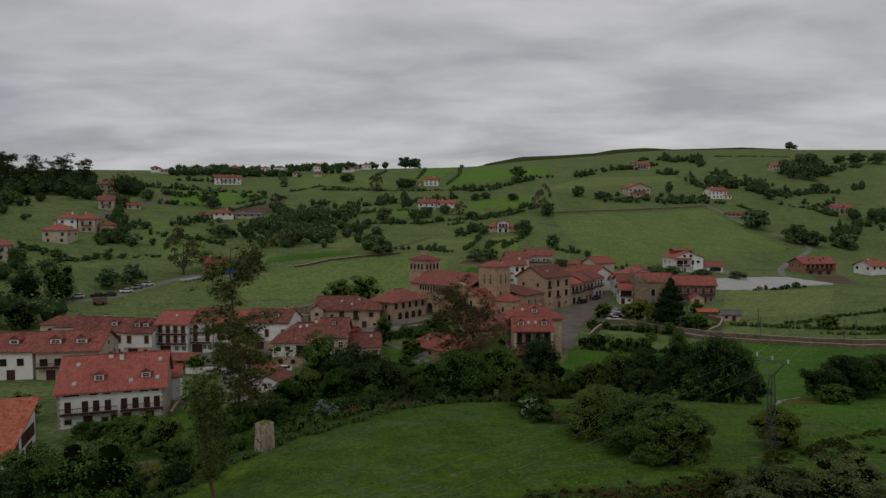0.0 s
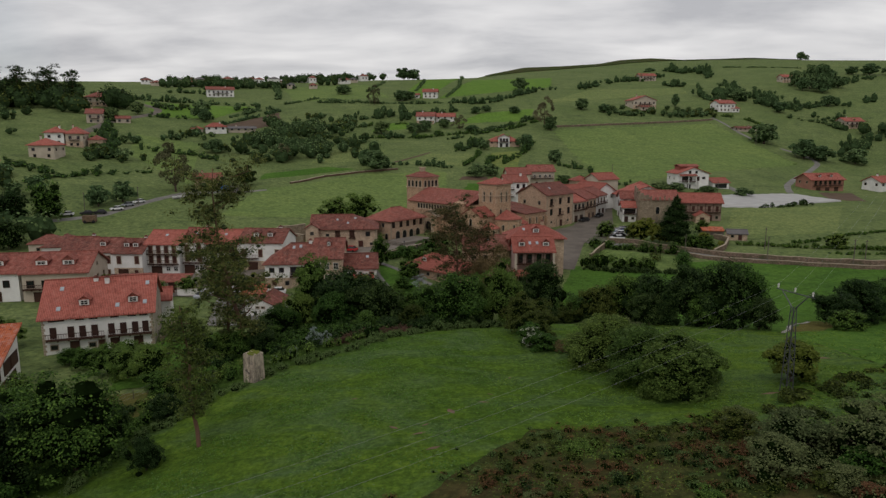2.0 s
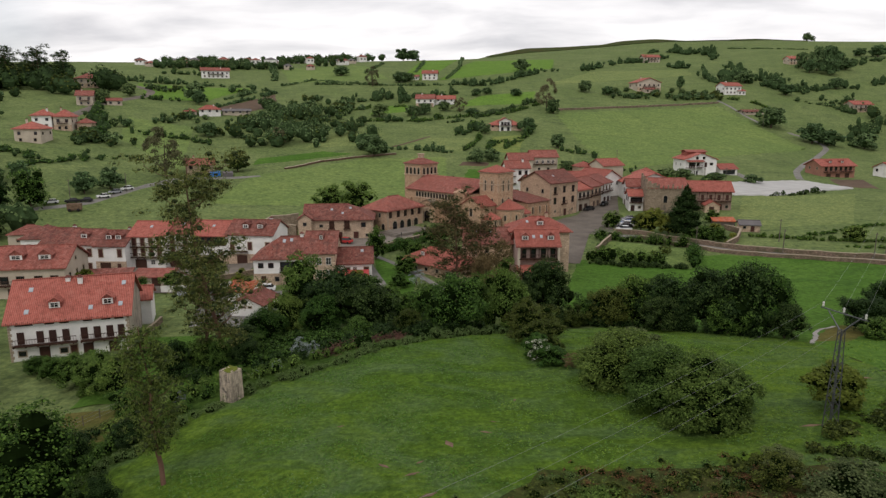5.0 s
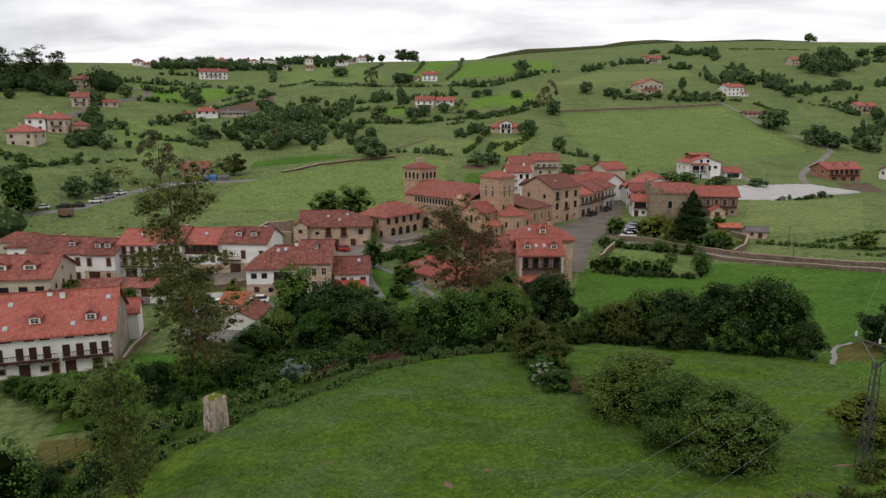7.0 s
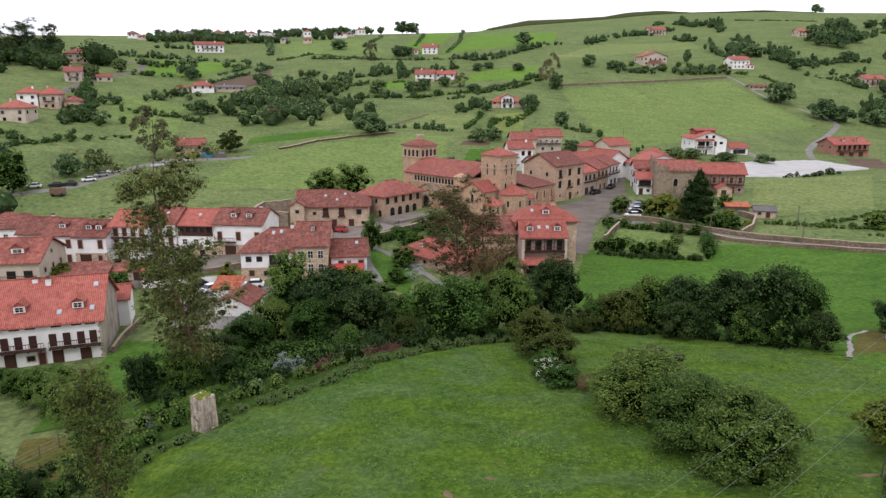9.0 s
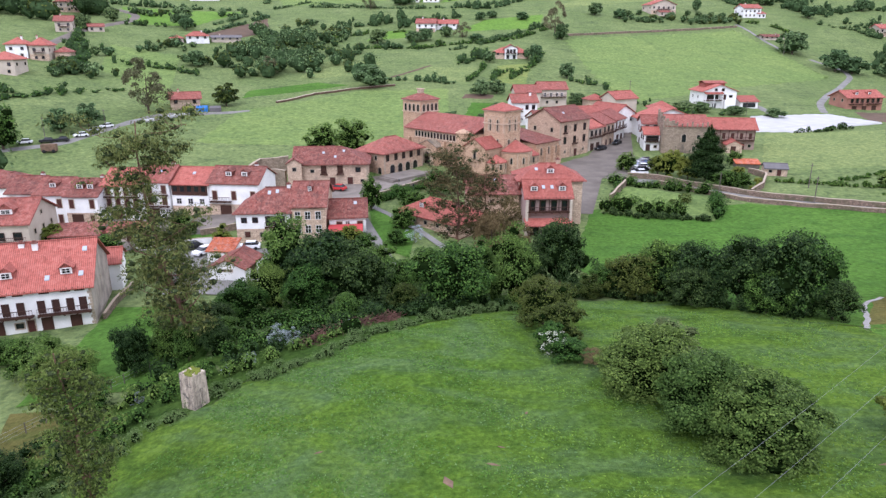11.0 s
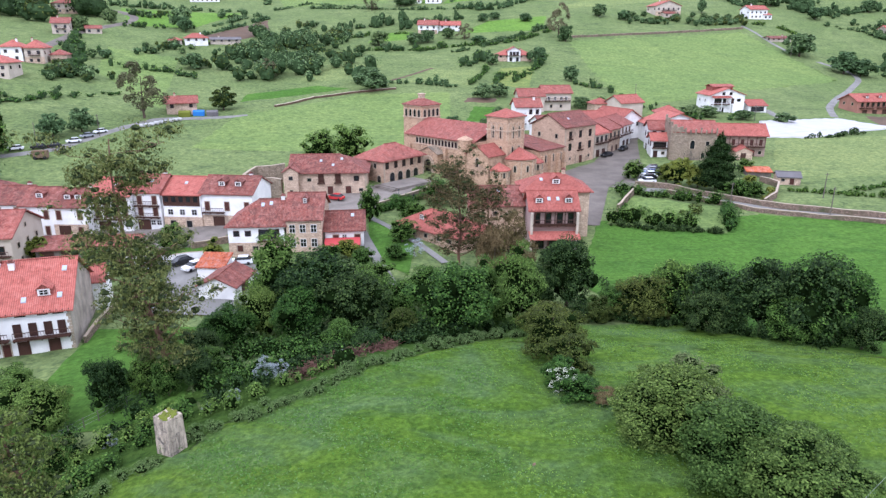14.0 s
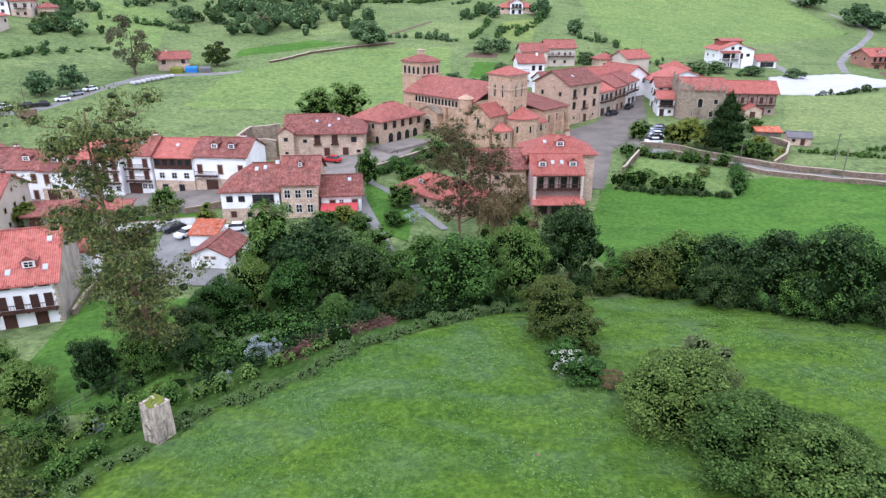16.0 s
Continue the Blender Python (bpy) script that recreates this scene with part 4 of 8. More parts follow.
def veranda(top, x0, x1, z0, z1, y, n, material=WOOD):
    """Timber posts with braces and a head beam under the eaves of a house."""
    for i in range(n):
        x = x0 + (x1 - x0) * i / (n - 1)
        po = part("post", Mesh().box(x - 0.08, y - 0.08, z0, x + 0.08, y + 0.08, z1), material, top)
        part("brace", Mesh().tube([(x, y, z1 - 0.55), (x + (0.45 if i < n - 1 else -0.45), y, z1 - 0.06)], [0.05, 0.05], 4), material, po)
    part("head_beam", Mesh().box(x0 - 0.1, y - 0.1, z1, x1 + 0.1, y + 0.1, z1 + 0.16), material, top)


def spread(a, b, n):
    return [a + (b - a) * i / (n - 1) for i in range(n)] if n > 1 else [(a + b) / 2]


# white farmhouse by the meadow
house("long white farmhouse with red tile roof and a dark timber balcony", -67.1, 109.0, 19.2, 16.6, 14.5, 6.4, 4.6, "gable", WHITE, TILE_NEW, 0.55,
      front=[("shut", 0.78, 1.75, 2.75, [1.6, 4.2, 5.9, 7.7, 10.2, 12.0, 13.8, 15.4]), ("dark", 1.1, 0.5, 5.55, [5.6, 7.6, 10.8, 13.4, 15.2]), ("dark", 2.2, 0.5, 5.55, [2.2]),
             ("garage", 1.15, 1.9, 0.05, [4.6, 10.6, 14.2]), ("stone", 1.0, 0.9, 0.7, [1.6, 7.2]), ("door", 0.9, 1.9, 0.05, [8.6])],
      right=[("stone", 0.5, 0.6, 4.6, [7.2])], dormers=[(6.2, 0.22, 1.7), (13.6, 0.22, 1.7)], skylights=[(2.4, 0.72), (2.4, 0.18), (11.2, 0.18), (15.4, 0.22), (15.6, 0.75)],
      chimneys=[(9.2, 0.42, 0.9), (7.4, 0.46, 0.5)], balconies=[(0.6, 9.2, 2.65, 0.9), (9.7, 16.3, 2.65, 0.9)], quoins=True)
gab = Mesh().box(0, 0, 0, 0.05, 14.5, 6.4)
gab.face((0.05, 0, 6.4), (0.05, 14.5, 6.4), (0.05, 7.25, 10.95))
cg, sg = math.cos(radians(19.2)), math.sin(radians(19.2))
tagged(part("gable_render", gab, GABLE, None, m=pose(-67.1 + 16.61 * cg, 109 + 16.61 * sg, zt(-67.1, 109) - 0.2, 0, 0, 19.2)), "grey weathered render coat on the farmhouse gable", "render coat", "", "structure")
house("low annex with red tile roof behind the white farmhouse", -66, 125, 19.2, 12, 6, 4.8, 1.6, "gable", WHITE, TILE_NEW, 0.4, chimneys=[(3, 0.5, 0.7), (9, 0.5, 0.7)])
# orange roofed barn and a small shed
house("barn with bright orange tile roof and dark timber side", -78.5, 77.5, 20, 20.5, 16, 4.6, 3.8, "shed", WHITE, TILE_ORANGE, 0.7, front=[("garage", 2.5, 2.6, 0, [3, 8, 13])], right=[("garage", 3.0, 2.4, 0.2, [3, 7.5, 12]), ("garage", 3.0, 1.8, 3.2, [5, 10, 13.5])])
house("small stone shed with red tile roof", -74, 121, 15, 6, 5, 3.6, 1.2, "shed", GREY_STONE, TILE_NEW, 0.4, front=[("garage", 1.5, 2.0, 0, [2])])
# houses at the yard
house("stone house with weathered tile roof, dormers and timber gallery", -92.3, 142.8, 10, 13, 13, 6.6, 3.2, "gable", CREAM, TILE_MID, 0.6,
      front=[("dark", 1.4, 1.5, 3.2, [1.6, 4.6, 8.0, 11.0]), ("garage", 1.6, 2.1, 0, [3, 9])], right=[("stone", 0.8, 1.1, 3.6, [2.5, 6.2, 10]), ("stone", 0.7, 0.9, 1.0, [3, 9]), ("stone", 0.6, 0.8, 6.6, [6.3])],
      dormers=[(3.4, 0.3, 2.6), (8.8, 0.3, 2.6)], balconies=[(0.3, 12.7, 3.0, 1.0)])
house("white house with weathered tile roof and dormers", -107.5, 141, 8, 14.5, 12, 6.4, 3.0, "gable", WHITE, TILE_MID, 0.6,
      front=[("dark", 1.2, 1.5, 3.0, [2, 5, 8.5, 12]), ("garage", 1.4, 2.0, 0, [4, 10])], dormers=[(4, 0.3, 2.2), (10, 0.3, 2.2)])
# terrace
TER = [
    (-97.5, 166.5, 6.4, 6.4, TILE_OLD, WHITE, "rose"), (-90.9, 165.6, 6.5, 6.6, TILE_OLD, WHITE, "a"), (-84.2, 165.4, 7.0, 6.4, TILE_OLD, WHITE, "b"),
    (-77.6, 168.6, 8.3, 7.9, TILE_NEW, WHITE, "c"), (-69.2, 170.2, 5.6, 8.2, TILE_MID, WHITE, "c"), (-63.4, 170.6, 8.4, 7.6, TILE_NEW, WHITE, "d"), (-55.0, 170.4, 11.2, 7.4, TILE_OLD, WHITE, "e"),
]
for i, (x, y, w, h, tl, wl_, v) in enumerate(TER):
    fr = [("door", 0.95, 2.0, 3.5, spread(1.3, w - 1.3, 2 if w < 8 else 3)), ("garage", 2.2, 2.2, 0, [w * 0.32]), ("door", 0.9, 2.1, 0, [w * 0.78])]
    if v == "c":
        fr = [("door", 0.95, 1.9, 5.4, spread(1.2, w - 1.2, 4 if w > 7 else 2)), ("door", 0.95, 1.9, 2.9, spread(1.2, w - 1.2, 4 if w > 7 else 2)), ("garage", 2.4, 2.1, 0, [w * 0.3]), ("win", 0.9, 1.0, 1.0, [w * 0.65, w * 0.88])]
    if v == "d":
        fr = [("win", 1.0, 1.2, 3.0, [1.6, 4.2, 6.8]), ("stone", 1.2, 1.6, 0.2, [2, 5.5])]
    ob = house(("white terraced house with red tile roof and timber balconies", "white terraced house with old brown tile roof and dormers")[tl is TILE_OLD], x, y, 2.2 - i * 1.1, w - 0.02, 11, h, 2.6, "gable", wl_, tl, 0.45,
               front=fr, dormers=([(w * 0.36, 0.35, 1.5), (w * 0.68, 0.35, 1.5)] if v in ("b", "e") else [(w * 0.5, 0.35, 1.6)] if v == "a" else ()),
               skylights=[(w * 0.5, 0.6)] if v in ("c", "d") else (), balconies=([(0.2, w - 0.2, 5.3, 0.8), (0.2, w - 0.2, 2.8, 0.8)] if v == "c" else [(0.3, w * 0.45, 3.3, 0.9)] if v == "e" else ()),
               chimneys=[(w * 0.8, 0.55, 0.7)] if i % 2 == 0 else (), gallery=(0.2, w - 0.2, 5.0, 7.3) if v == "d" else None, group="terraced houses", plinth=(2.6, PALE_STONE) if v in ("b", "d", "e") else None)
house("old tiled house half hidden behind the terrace", -106, 172, 6, 8, 10, 6, 2.2, "hip", WHITE, TILE_OLD, 0.5, front=[("win", 0.9, 1.2, 3.2, [2, 5.5])])
house("small stone barn with hipped brown roof", -118, 185, 10, 9, 7, 3.5, 1.8, "hip", CREAM, TILE_OLD, 0.4, front=[("stone", 0.9, 1.0, 1.2, [2.5, 6])])
# middle group
house("white upper-storey house on a stone base with hipped tile roof", -42.9, 151.2, 5.5, 10.2, 10.1, 6.2, 3.5, "hip_left", WHITE, TILE_OLD, 0.55,
      front=[("dark", 0.95, 1.0, 3.9, [1.5, 3.6]), ("dark", 3.6, 1.9, 3.2, [7.4]), ("door", 1.0, 1.3, 0.9, [2.0]), ("stone", 0.9, 1.1, 0.9, [4.8])],
      left=[("stone", 0.8, 1.0, 3.6, [3, 8])], skylights=[(6.0, 0.75), (7.5, 0.8)], chimneys=[(9.6, 0.5, 0.6)], plinth=(2.7, PALE_STONE), balconies=[(5.4, 9.6, 3.1, 0.7)])
house("narrow stone house with old tile roof and two rows of windows", -32.3, 152.0, 4.8, 6.4, 13, 6.6, 3.4, "gable", PALE_STONE, TILE_OLD, 0.45,
      front=[("win", 0.95, 1.5, 3.9, [1.1, 3.0, 5.0]), ("win", 0.95, 1.5, 1.2, [1.1, 3.0, 5.0])], dormers=[(3.2, 0.55, 0.8)])
house("low white annex with old tile roof and a red awning", -25.7, 154.4, 8.5, 7.2, 9, 3.4, 2.4, "gable", WHITE, TILE_OLD, 0.5, front=[("door", 1.0, 1.9, 0.4, [2.0]), ("door", 1.0, 1.9, 0.4, [6.0]), ("win", 0.7, 0.7, 1.6, [3.6])], skylights=[(5.2, 0.72)])
aw = thing("awning", "sloping red sheet awning over a terrace", "awning", pose(-25.3, 151.2, zt(-24, 153) + 0.2, 0, 0, 8.5))
part("canopy", Mesh().slab([(0, 0, 1.1), (6.6, 0, 1.1), (6.6, 3.0, 1.7), (0, 3.0, 1.7)], 0.1), RED_SHEET, aw)
for px, py in ((0.1, 0.1), (6.5, 0.1), (0.1, 2.9), (6.5, 2.9)):
    part("post", Mesh().box(px - 0.06, py - 0.06, -1.6, px + 0.06, py + 0.06, 1.0 + py * 0.2), GREYWOOD, aw)
house("long stone mansion with broad tile roof and balconied windows", -41.0, 190.4, 5.7, 18.0, 13.0, 5.9, 3.0, "hip_right", PALE_STONE, TILE_OLD, 0.7,
      front=[("garage", 1.1, 1.9, 3.2, [7.2, 11.2]), ("dark", 1.1, 1.2, 3.5, [15.6]), ("stone", 0.9, 0.9, 3.4, [4.4]), ("door", 1.3, 2.3, 0, [9.3, 13.6]), ("stone", 0.9, 0.8, 0.9, [16.6])],
      balconies=[(6.3, 8.1, 3.2, 0.6), (10.3, 12.1, 3.2, 0.6)], skylights=[(10, 0.35), (7, 0.6), (12, 0.7)], quoins=True)
house("small gabled stone porch tower on the mansion", -42.2, 188.6, 5.7, 3.4, 5, 6.6, 1.1, "gable_y", PALE_STONE, TILE_OLD, 0.35, front=[("stone", 0.9, 1.0, 4.4, [1.7]), ("stone", 0.7, 0.7, 1.4, [1.7])])
stone_wall([(-54, 196), (-48, 192), (-43, 190)], 4.5, 0.7, GREY_STONE, "tall ruined grey wall overgrown with ivy")
stone_wall([(-54, 196), (-53, 203), (-46, 205)], 4.8, 0.7, GREY_STONE, "tall ruined grey wall of a roofless barn")
# arcaded house on the square
house("stone town hall with an arcade of round arches", -20.0, 201.2, 50.5, 14.8, 10.3, 6.0, 2.9, "hip", STONE, TILE_MID, 0.7,
      front=[("arch", 1.7, 2.4, 0.1, [2.9, 5.8, 8.7, 11.6]), ("dark", 1.0, 1.7, 3.5, [1.2, 4.3, 7.2, 10.1, 13.0])],
      left=[("stone", 0.9, 1.3, 3.5, [2.5, 7.2]), ("arch", 1.2, 1.8, 0.1, [8.6])], quoins=True)
# front stone house
house("low stone house with hipped red tile roof among trees", -13.2, 164.4, -41.3, 17.0, 9.5, 3.2, 2.5, "hip", STONE, TILE_NEW, 0.6, front=[("stone", 0.8, 0.9, 1.3, [2.2, 5.0, 8.2, 11.5, 14.5])], left=[("stone", 0.8, 0.9, 1.3, [3, 6.5])], dormers=[(5.5, 0.35, 1.3)])
# red roofed house with glazed balcony
red_house = house("tall house with red tile roof, dormers and open timber balcony", 13.0, 158.0, 3.3, 8.8, 7.5, 8.2, 2.6, "gable", PINK, TILE_NEW, 0.6,
      front=[("dark", 1.0, 2.0, 5.25, [1.2, 3.3, 5.5, 7.6]), ("dark", 1.6, 2.2, 0.3, [1.8, 4.4, 7.0])], right=[("stone", 0.8, 1.2, 5.4, [2.2, 5.2]), ("stone", 0.8, 1.2, 2.6, [2.2, 5.2])],
      dormers=[(1.6, 0.25, 1.6), (7.2, 0.25, 1.6)], skylights=[(3.6, 0.5), (5.3, 0.5)], balconies=[(0.1, 8.7, 5.2, 1.1)])
veranda(red_house, 0.6, 8.2, 5.2, 7.62, -0.95, 5)
for x in (-0.15, 8.5):
    part("end_pier", Mesh().box(x, -1.1, -1.5, x + 0.45, -0.004, 7.5), CREAM, red_house, "pale rendered pier beside the balcony")
lean = thing("lean_to_roof", "red tiled lean-to over the ground floor", "roof", pose(13.0, 158.0, zt(13.0, 158), 0, 0, 3.3))
part("roof_plate", Mesh().slab([(-0.4, -2.6, 2.6), (9.2, -2.6, 2.6), (9.2, -0.03, 3.5), (-0.4, -0.03, 3.5)], 0.18), TILE_NEW, lean)
for px in (0.2, 3.0, 5.8, 8.6):
    part("post", Mesh().box(px - 0.09, -2.4, -1.5, px + 0.09, -2.2, 2.5), WOOD, lean)
house("rear wing with red tile roof and a central dormer", 12.2, 165.8, 3.3, 13.2, 9, 9.8, 2.4, "hip", PALE_STONE, TILE_NEW, 0.7, right=[("stone", 0.9, 1.3, 6.6, [2, 5, 7.5]), ("stone", 0.9, 1.3, 3.2, [2, 5, 7.5])], dormers=[(6.6, 0.3, 1.7)], skylights=[(3.8, 0.6)], chimneys=[(8.6, 0.5, 0.8)])
house("older wing with brown weathered tile roof", 1.5, 164.0, 3.3, 10.6, 11, 7.0, 2.6, "gable", STONE, TILE_OLD, 0.5, front=[("stone", 0.8, 1.0, 4.6, [2, 5, 8])], skylights=[(3, 0.7), (6, 0.7)])
# garages
house("white garage with gabled red-brown roof", -41.7, 132.6, -5, 6.2, 7.5, 2.5, 1.4, "gable_y", WHITE, TILE_OLD, 0.4, front=[("stone", 0.6, 0.4, 1.7, [2.6, 3.7])], right=[("garage", 2.2, 2.0, 0, [3.5])], name="garage", group="garages")
house("small white garage with orange tile roof", -45.2, 141.3, -2, 4.6, 4.0, 2.4, 1.1, "shed", WHITE, TILE_ORANGE, 0.3, right=[("garage", 1.6, 1.9, 0, [2])], name="garage", group="garages")
house("open timber shelter with brown tile roof", -78.5, 149.5, 12, 8.5, 5, 2.6, 1.0, "shed", GREYWOOD, TILE_OLD, 0.5, front=[("garage", 2.0, 2.0, 0, [2, 5.5])], name="shelter")
house("low shelter with brown tile roof in the yard", -70, 153.5, 3, 8, 4, 2.3, 0.8, "shed", CREAM, TILE_MID, 0.4, front=[("garage", 1.6, 1.9, 0, [2, 5])], name="shelter")
# upper street
house("three-storey golden stone palace with balconies and gabled roof", 28.8, 226.4, 43.6, 14.0, 12.5, 11.2, 3.2, "gable", STONE, TILE_OLD, 0.6,
      front=[("dark", 1.1, 2.0, 7.6, [2.4, 7, 11.6]), ("dark", 1.1, 2.0, 4.2, [2.4, 7, 11.6]), ("door", 1.4, 2.4, 0, [7.6]), ("stone", 0.7, 0.8, 1.4, [2.6, 11.4])],
      left=[("stone", 0.9, 1.3, 7.6, [3, 9.4]), ("stone", 0.9, 1.3, 4.0, [6, 10])], balconies=[(5.8, 8.2, 4.1, 0.7), (1.6, 3.2, 7.5, 0.6)], quoins=True, skylights=[(5, 0.5)])
house("stone house with red tile roof and wooden gallery", 39.4, 237.5, 50, 8, 10, 7.4, 2.2, "gable", CREAM, TILE_NEW, 0.9, front=[("dark", 1.1, 1.7, 4.4, [1.4, 4, 6.6]), ("garage", 1.6, 2.1, 0, [2, 5.5])], balconies=[(0.2, 7.8, 4.2, 1.2)])
house("gabled stone house with tile roof along the street", 44.8, 244.0, 55, 9, 11, 7.6, 2.6, "gable", PALE_STONE, TILE_MID, 0.7, front=[("dark", 1.0, 1.7, 4.6, [1.5, 4.5, 7.5]), ("door", 1.3, 2.2, 0, [3, 6.4])], left=[("stone", 0.9, 1.2, 5, [4, 8])], balconies=[(0.2, 8.8, 4.4, 1.0)])
house("white house with dark balconies along the street", 50.2, 251.8, 57, 9, 11, 7.4, 2.4, "gable", WHITE, TILE_MID, 0.7, front=[("door", 1.0, 1.8, 4.4, [1.5, 4.5, 7.5]), ("garage", 1.5, 2.1, 0, [3, 6.4])], balconies=[(0.2, 8.8, 4.2, 1.0)])
house("white gabled house with red tile roof at the street's end", 52, 263, 30, 10, 14, 7.2, 3.0, "gable_y", WHITE, TILE_NEW, 0.7, front=[("win", 0.9, 1.3, 4.6, [2, 5, 8])], right=[("dark", 1, 1.5, 4.4, [3, 7, 11])])
house("white house with broad red tile roof", 38, 262, 20, 12, 11, 6.8, 2.6, "gable", WHITE, TILE_NEW, 0.6, front=[("win", 0.9, 1.3, 4, [3, 6, 9])])
house("stone house with tile roof behind the palace", 30, 252, 30, 12, 11, 6.4, 2.4, "gable", CREAM, TILE_MID, 0.5, front=[("stone", 0.9, 1.2, 3.6, [3, 6, 9])], chimneys=[(3, 0.5, 0.9)])
house("dark-roofed house behind the church", 26, 263, 20, 9, 9, 5.6, 2.2, "gable", WHITE, TILE_OLD, 0.5, front=[("win", 0.9, 1.3, 3.0, [2.5, 6.5])])
house("tall white house with tile roof behind the church", 18.5, 276, 8, 9, 9, 8.4, 2.4, "gable", WHITE, TILE_MID, 0.6, front=[("dark", 1.0, 1.6, 5.6, [5.2, 7.6]), ("win", 0.9, 1.3, 2.6, [5.2, 7.6])], balconies=[(0.3, 3.6, 5.2, 1.0), (0.3, 3.6, 2.4, 1.0)], chimneys=[(7, 0.4, 1.0)])
house("stone house with red tile roof above the village", 21.5, 303, 6, 10, 10, 6.4, 2.4, "gable", CREAM, TILE_MID, 0.6, front=[("stone", 0.9, 1.2, 3.6, [3, 7])])
house("house with red tile roof and long timber balcony", 31.5, 306, 8, 11, 10, 7.2, 2.4, "gable", CREAM, TILE_MID, 0.7, front=[("win", 0.9, 1.3, 4.2, [2, 4.5, 7, 9]), ("stone", 0.9, 1.2, 1.2, [3, 7])], balconies=[(0.4, 10.6, 4.0, 1.2)])
house("small house with red tile roof uphill of the street", 51, 303, 14, 7, 7, 4.2, 1.8, "hip", PALE_STONE, TILE_NEW, 0.5, front=[("stone", 0.8, 1.0, 1.6, [2, 5])])
house("house with red tile roof at the head of the street", 60, 297, 30, 11, 9, 6.0, 2.4, "gable", CREAM, TILE_NEW, 0.6, right=[("stone", 0.9, 1.2, 3.4, [3, 6])])
house("small white pavilion with hipped red roof beside the street", 72.5, 292, -4, 9, 8, 4.0, 2.0, "hip", PALE_STONE, TILE_NEW, 0.7, front=[("dark", 6, 1.4, 1.6, [4.5])])
# right of the street
house("ruined grey stone palace with tiled roof and bare openings", 61.5, 233.5, -6.9, 12.0, 12, 8.3, 2.6, "gable", GREY_STONE, TILE_MID, 0.35,
      front=[("arch", 1.3, 2.4, 3.4, [5.4]), ("stone", 1.0, 1.4, 4.2, [1.8, 9.6]), ("stone", 1.0, 1.6, 0.6, [3.0, 8.6])], left=[("stone", 1.0, 1.3, 4.2, [3, 8]), ("stone", 1, 1.5, 1, [5])])
tooth = Mesh()
for i in range(9):
    tooth.box(i * 1.45, -0.45, 7.6, i * 1.45 + 0.38, 0.02, 8.9 + 0.3 * (i % 3))
tagged(part("merlon_row", tooth, GREY_STONE, None, m=pose(61.5, 233.45, zt(61.5, 233.5), 0, 0, -6.9)), "worn stone merlons along the eaves of the ruined palace", "battlement", "", "structure")
jag = Mesh()
for i in range(12):
    top_ = 9.6 + 1.3 * math.sin(i * 1.9) * math.sin(i * 0.7 + 1) + 0.14 * i
    jag.box(-0.55, i * 1.0, -1.5, 0.0, i * 1.0 + 1.0, top_)
for i in range(4):
    jag.box(0.0 + i * 0.9, -0.35, -1.5, 0.9 + i * 0.9, -0.02, (10.4, 9.6, 9.8, 9.0)[i])
tagged(part("ruined_wall", jag, GREY_STONE, None, m=pose(61.2, 233.6, zt(61.5, 233.5), 0, 0, -6.9)), "tall jagged side wall of the ruined palace", "wall", "", "structure")
house("white house with broad red gabled roof behind the ruin", 60.5, 256, 4, 18.5, 12, 6.8, 3.4, "gable_y", WHITE, TILE_NEW, 0.8, front=[("win", 1, 1.3, 4.4, [4, 16]), ("dark", 5, 1.6, 4.3, [10])])
house("small old red-roofed house with timber gallery by the street", 56.6, 238.2, -4, 4.6, 6.4, 5.4, 1.6, "gable", WHITE, TILE_NEW, 0.6, front=[("dark", 3.6, 1.5, 3.1, [2.3]), ("shut", 1.1, 2.0, 0, [1.2]), ("stone", 0.8, 0.9, 0.9, [3.4])], left=[("dark", 1.0, 1.4, 3.2, [1.6, 4.4])], balconies=[(0.1, 4.5, 3.0, 0.8)])
house("white house with weathered roof climbing along the street", 57.6, 245.4, -4, 5.6, 8, 7.4, 2.0, "gable", WHITE, TILE_MID, 0.6, front=[("dark", 1.0, 1.4, 5.2, [1.4, 4.0])], left=[("dark", 1.0, 1.6, 4.4, [2, 5.5]), ("shut", 1.2, 2.1, 0, [4])])
gal_house = house("house with red tile roof and a long red-brown timber balcony", 76.0, 237.4, -6, 13.4, 9, 6.8, 2.6, "gable", BROWN_PLASTER, TILE_NEW, 0.7,
      front=[("door", 1.0, 2.0, 3.4, [1.6, 4.2, 6.8, 9.4, 12.0]), ("garage", 1.8, 2.2, 0, [6, 9.5]), ("stone", 0.9, 1.1, 0.9, [12.0])], balconies=[(0.3, 13.1, 3.3, 1.0)])
veranda(gal_house, 0.4, 13.0, 3.3, 6.25, -0.86, 6, DOORWOOD)
house("small lean-to with pink tile roof beside the gallery house", 79.5, 232, -6, 4.5, 5, 2.6, 1.2, "gable_y", PALE_STONE, TILE_NEW, 0.3, front=[("garage", 1.2, 1.9, 0, [2])])
house("small stone hut with grey sheet roof", 78.9, 203.0, -12, 5.4, 4.4, 2.1, 0.9, "gable", PALE_STONE, SLATE, 0.3, front=[("door", 1.0, 1.7, 0, [3.4]), ("stone", 0.8, 0.8, 0.8, [1.3])], name="hut")
house("low hen house with orange tile roof", 74.8, 211.5, -8, 6, 3.5, 1.5, 0.6, "shed", GREYWOOD, TILE_ORANGE, 0.3, name="hut")
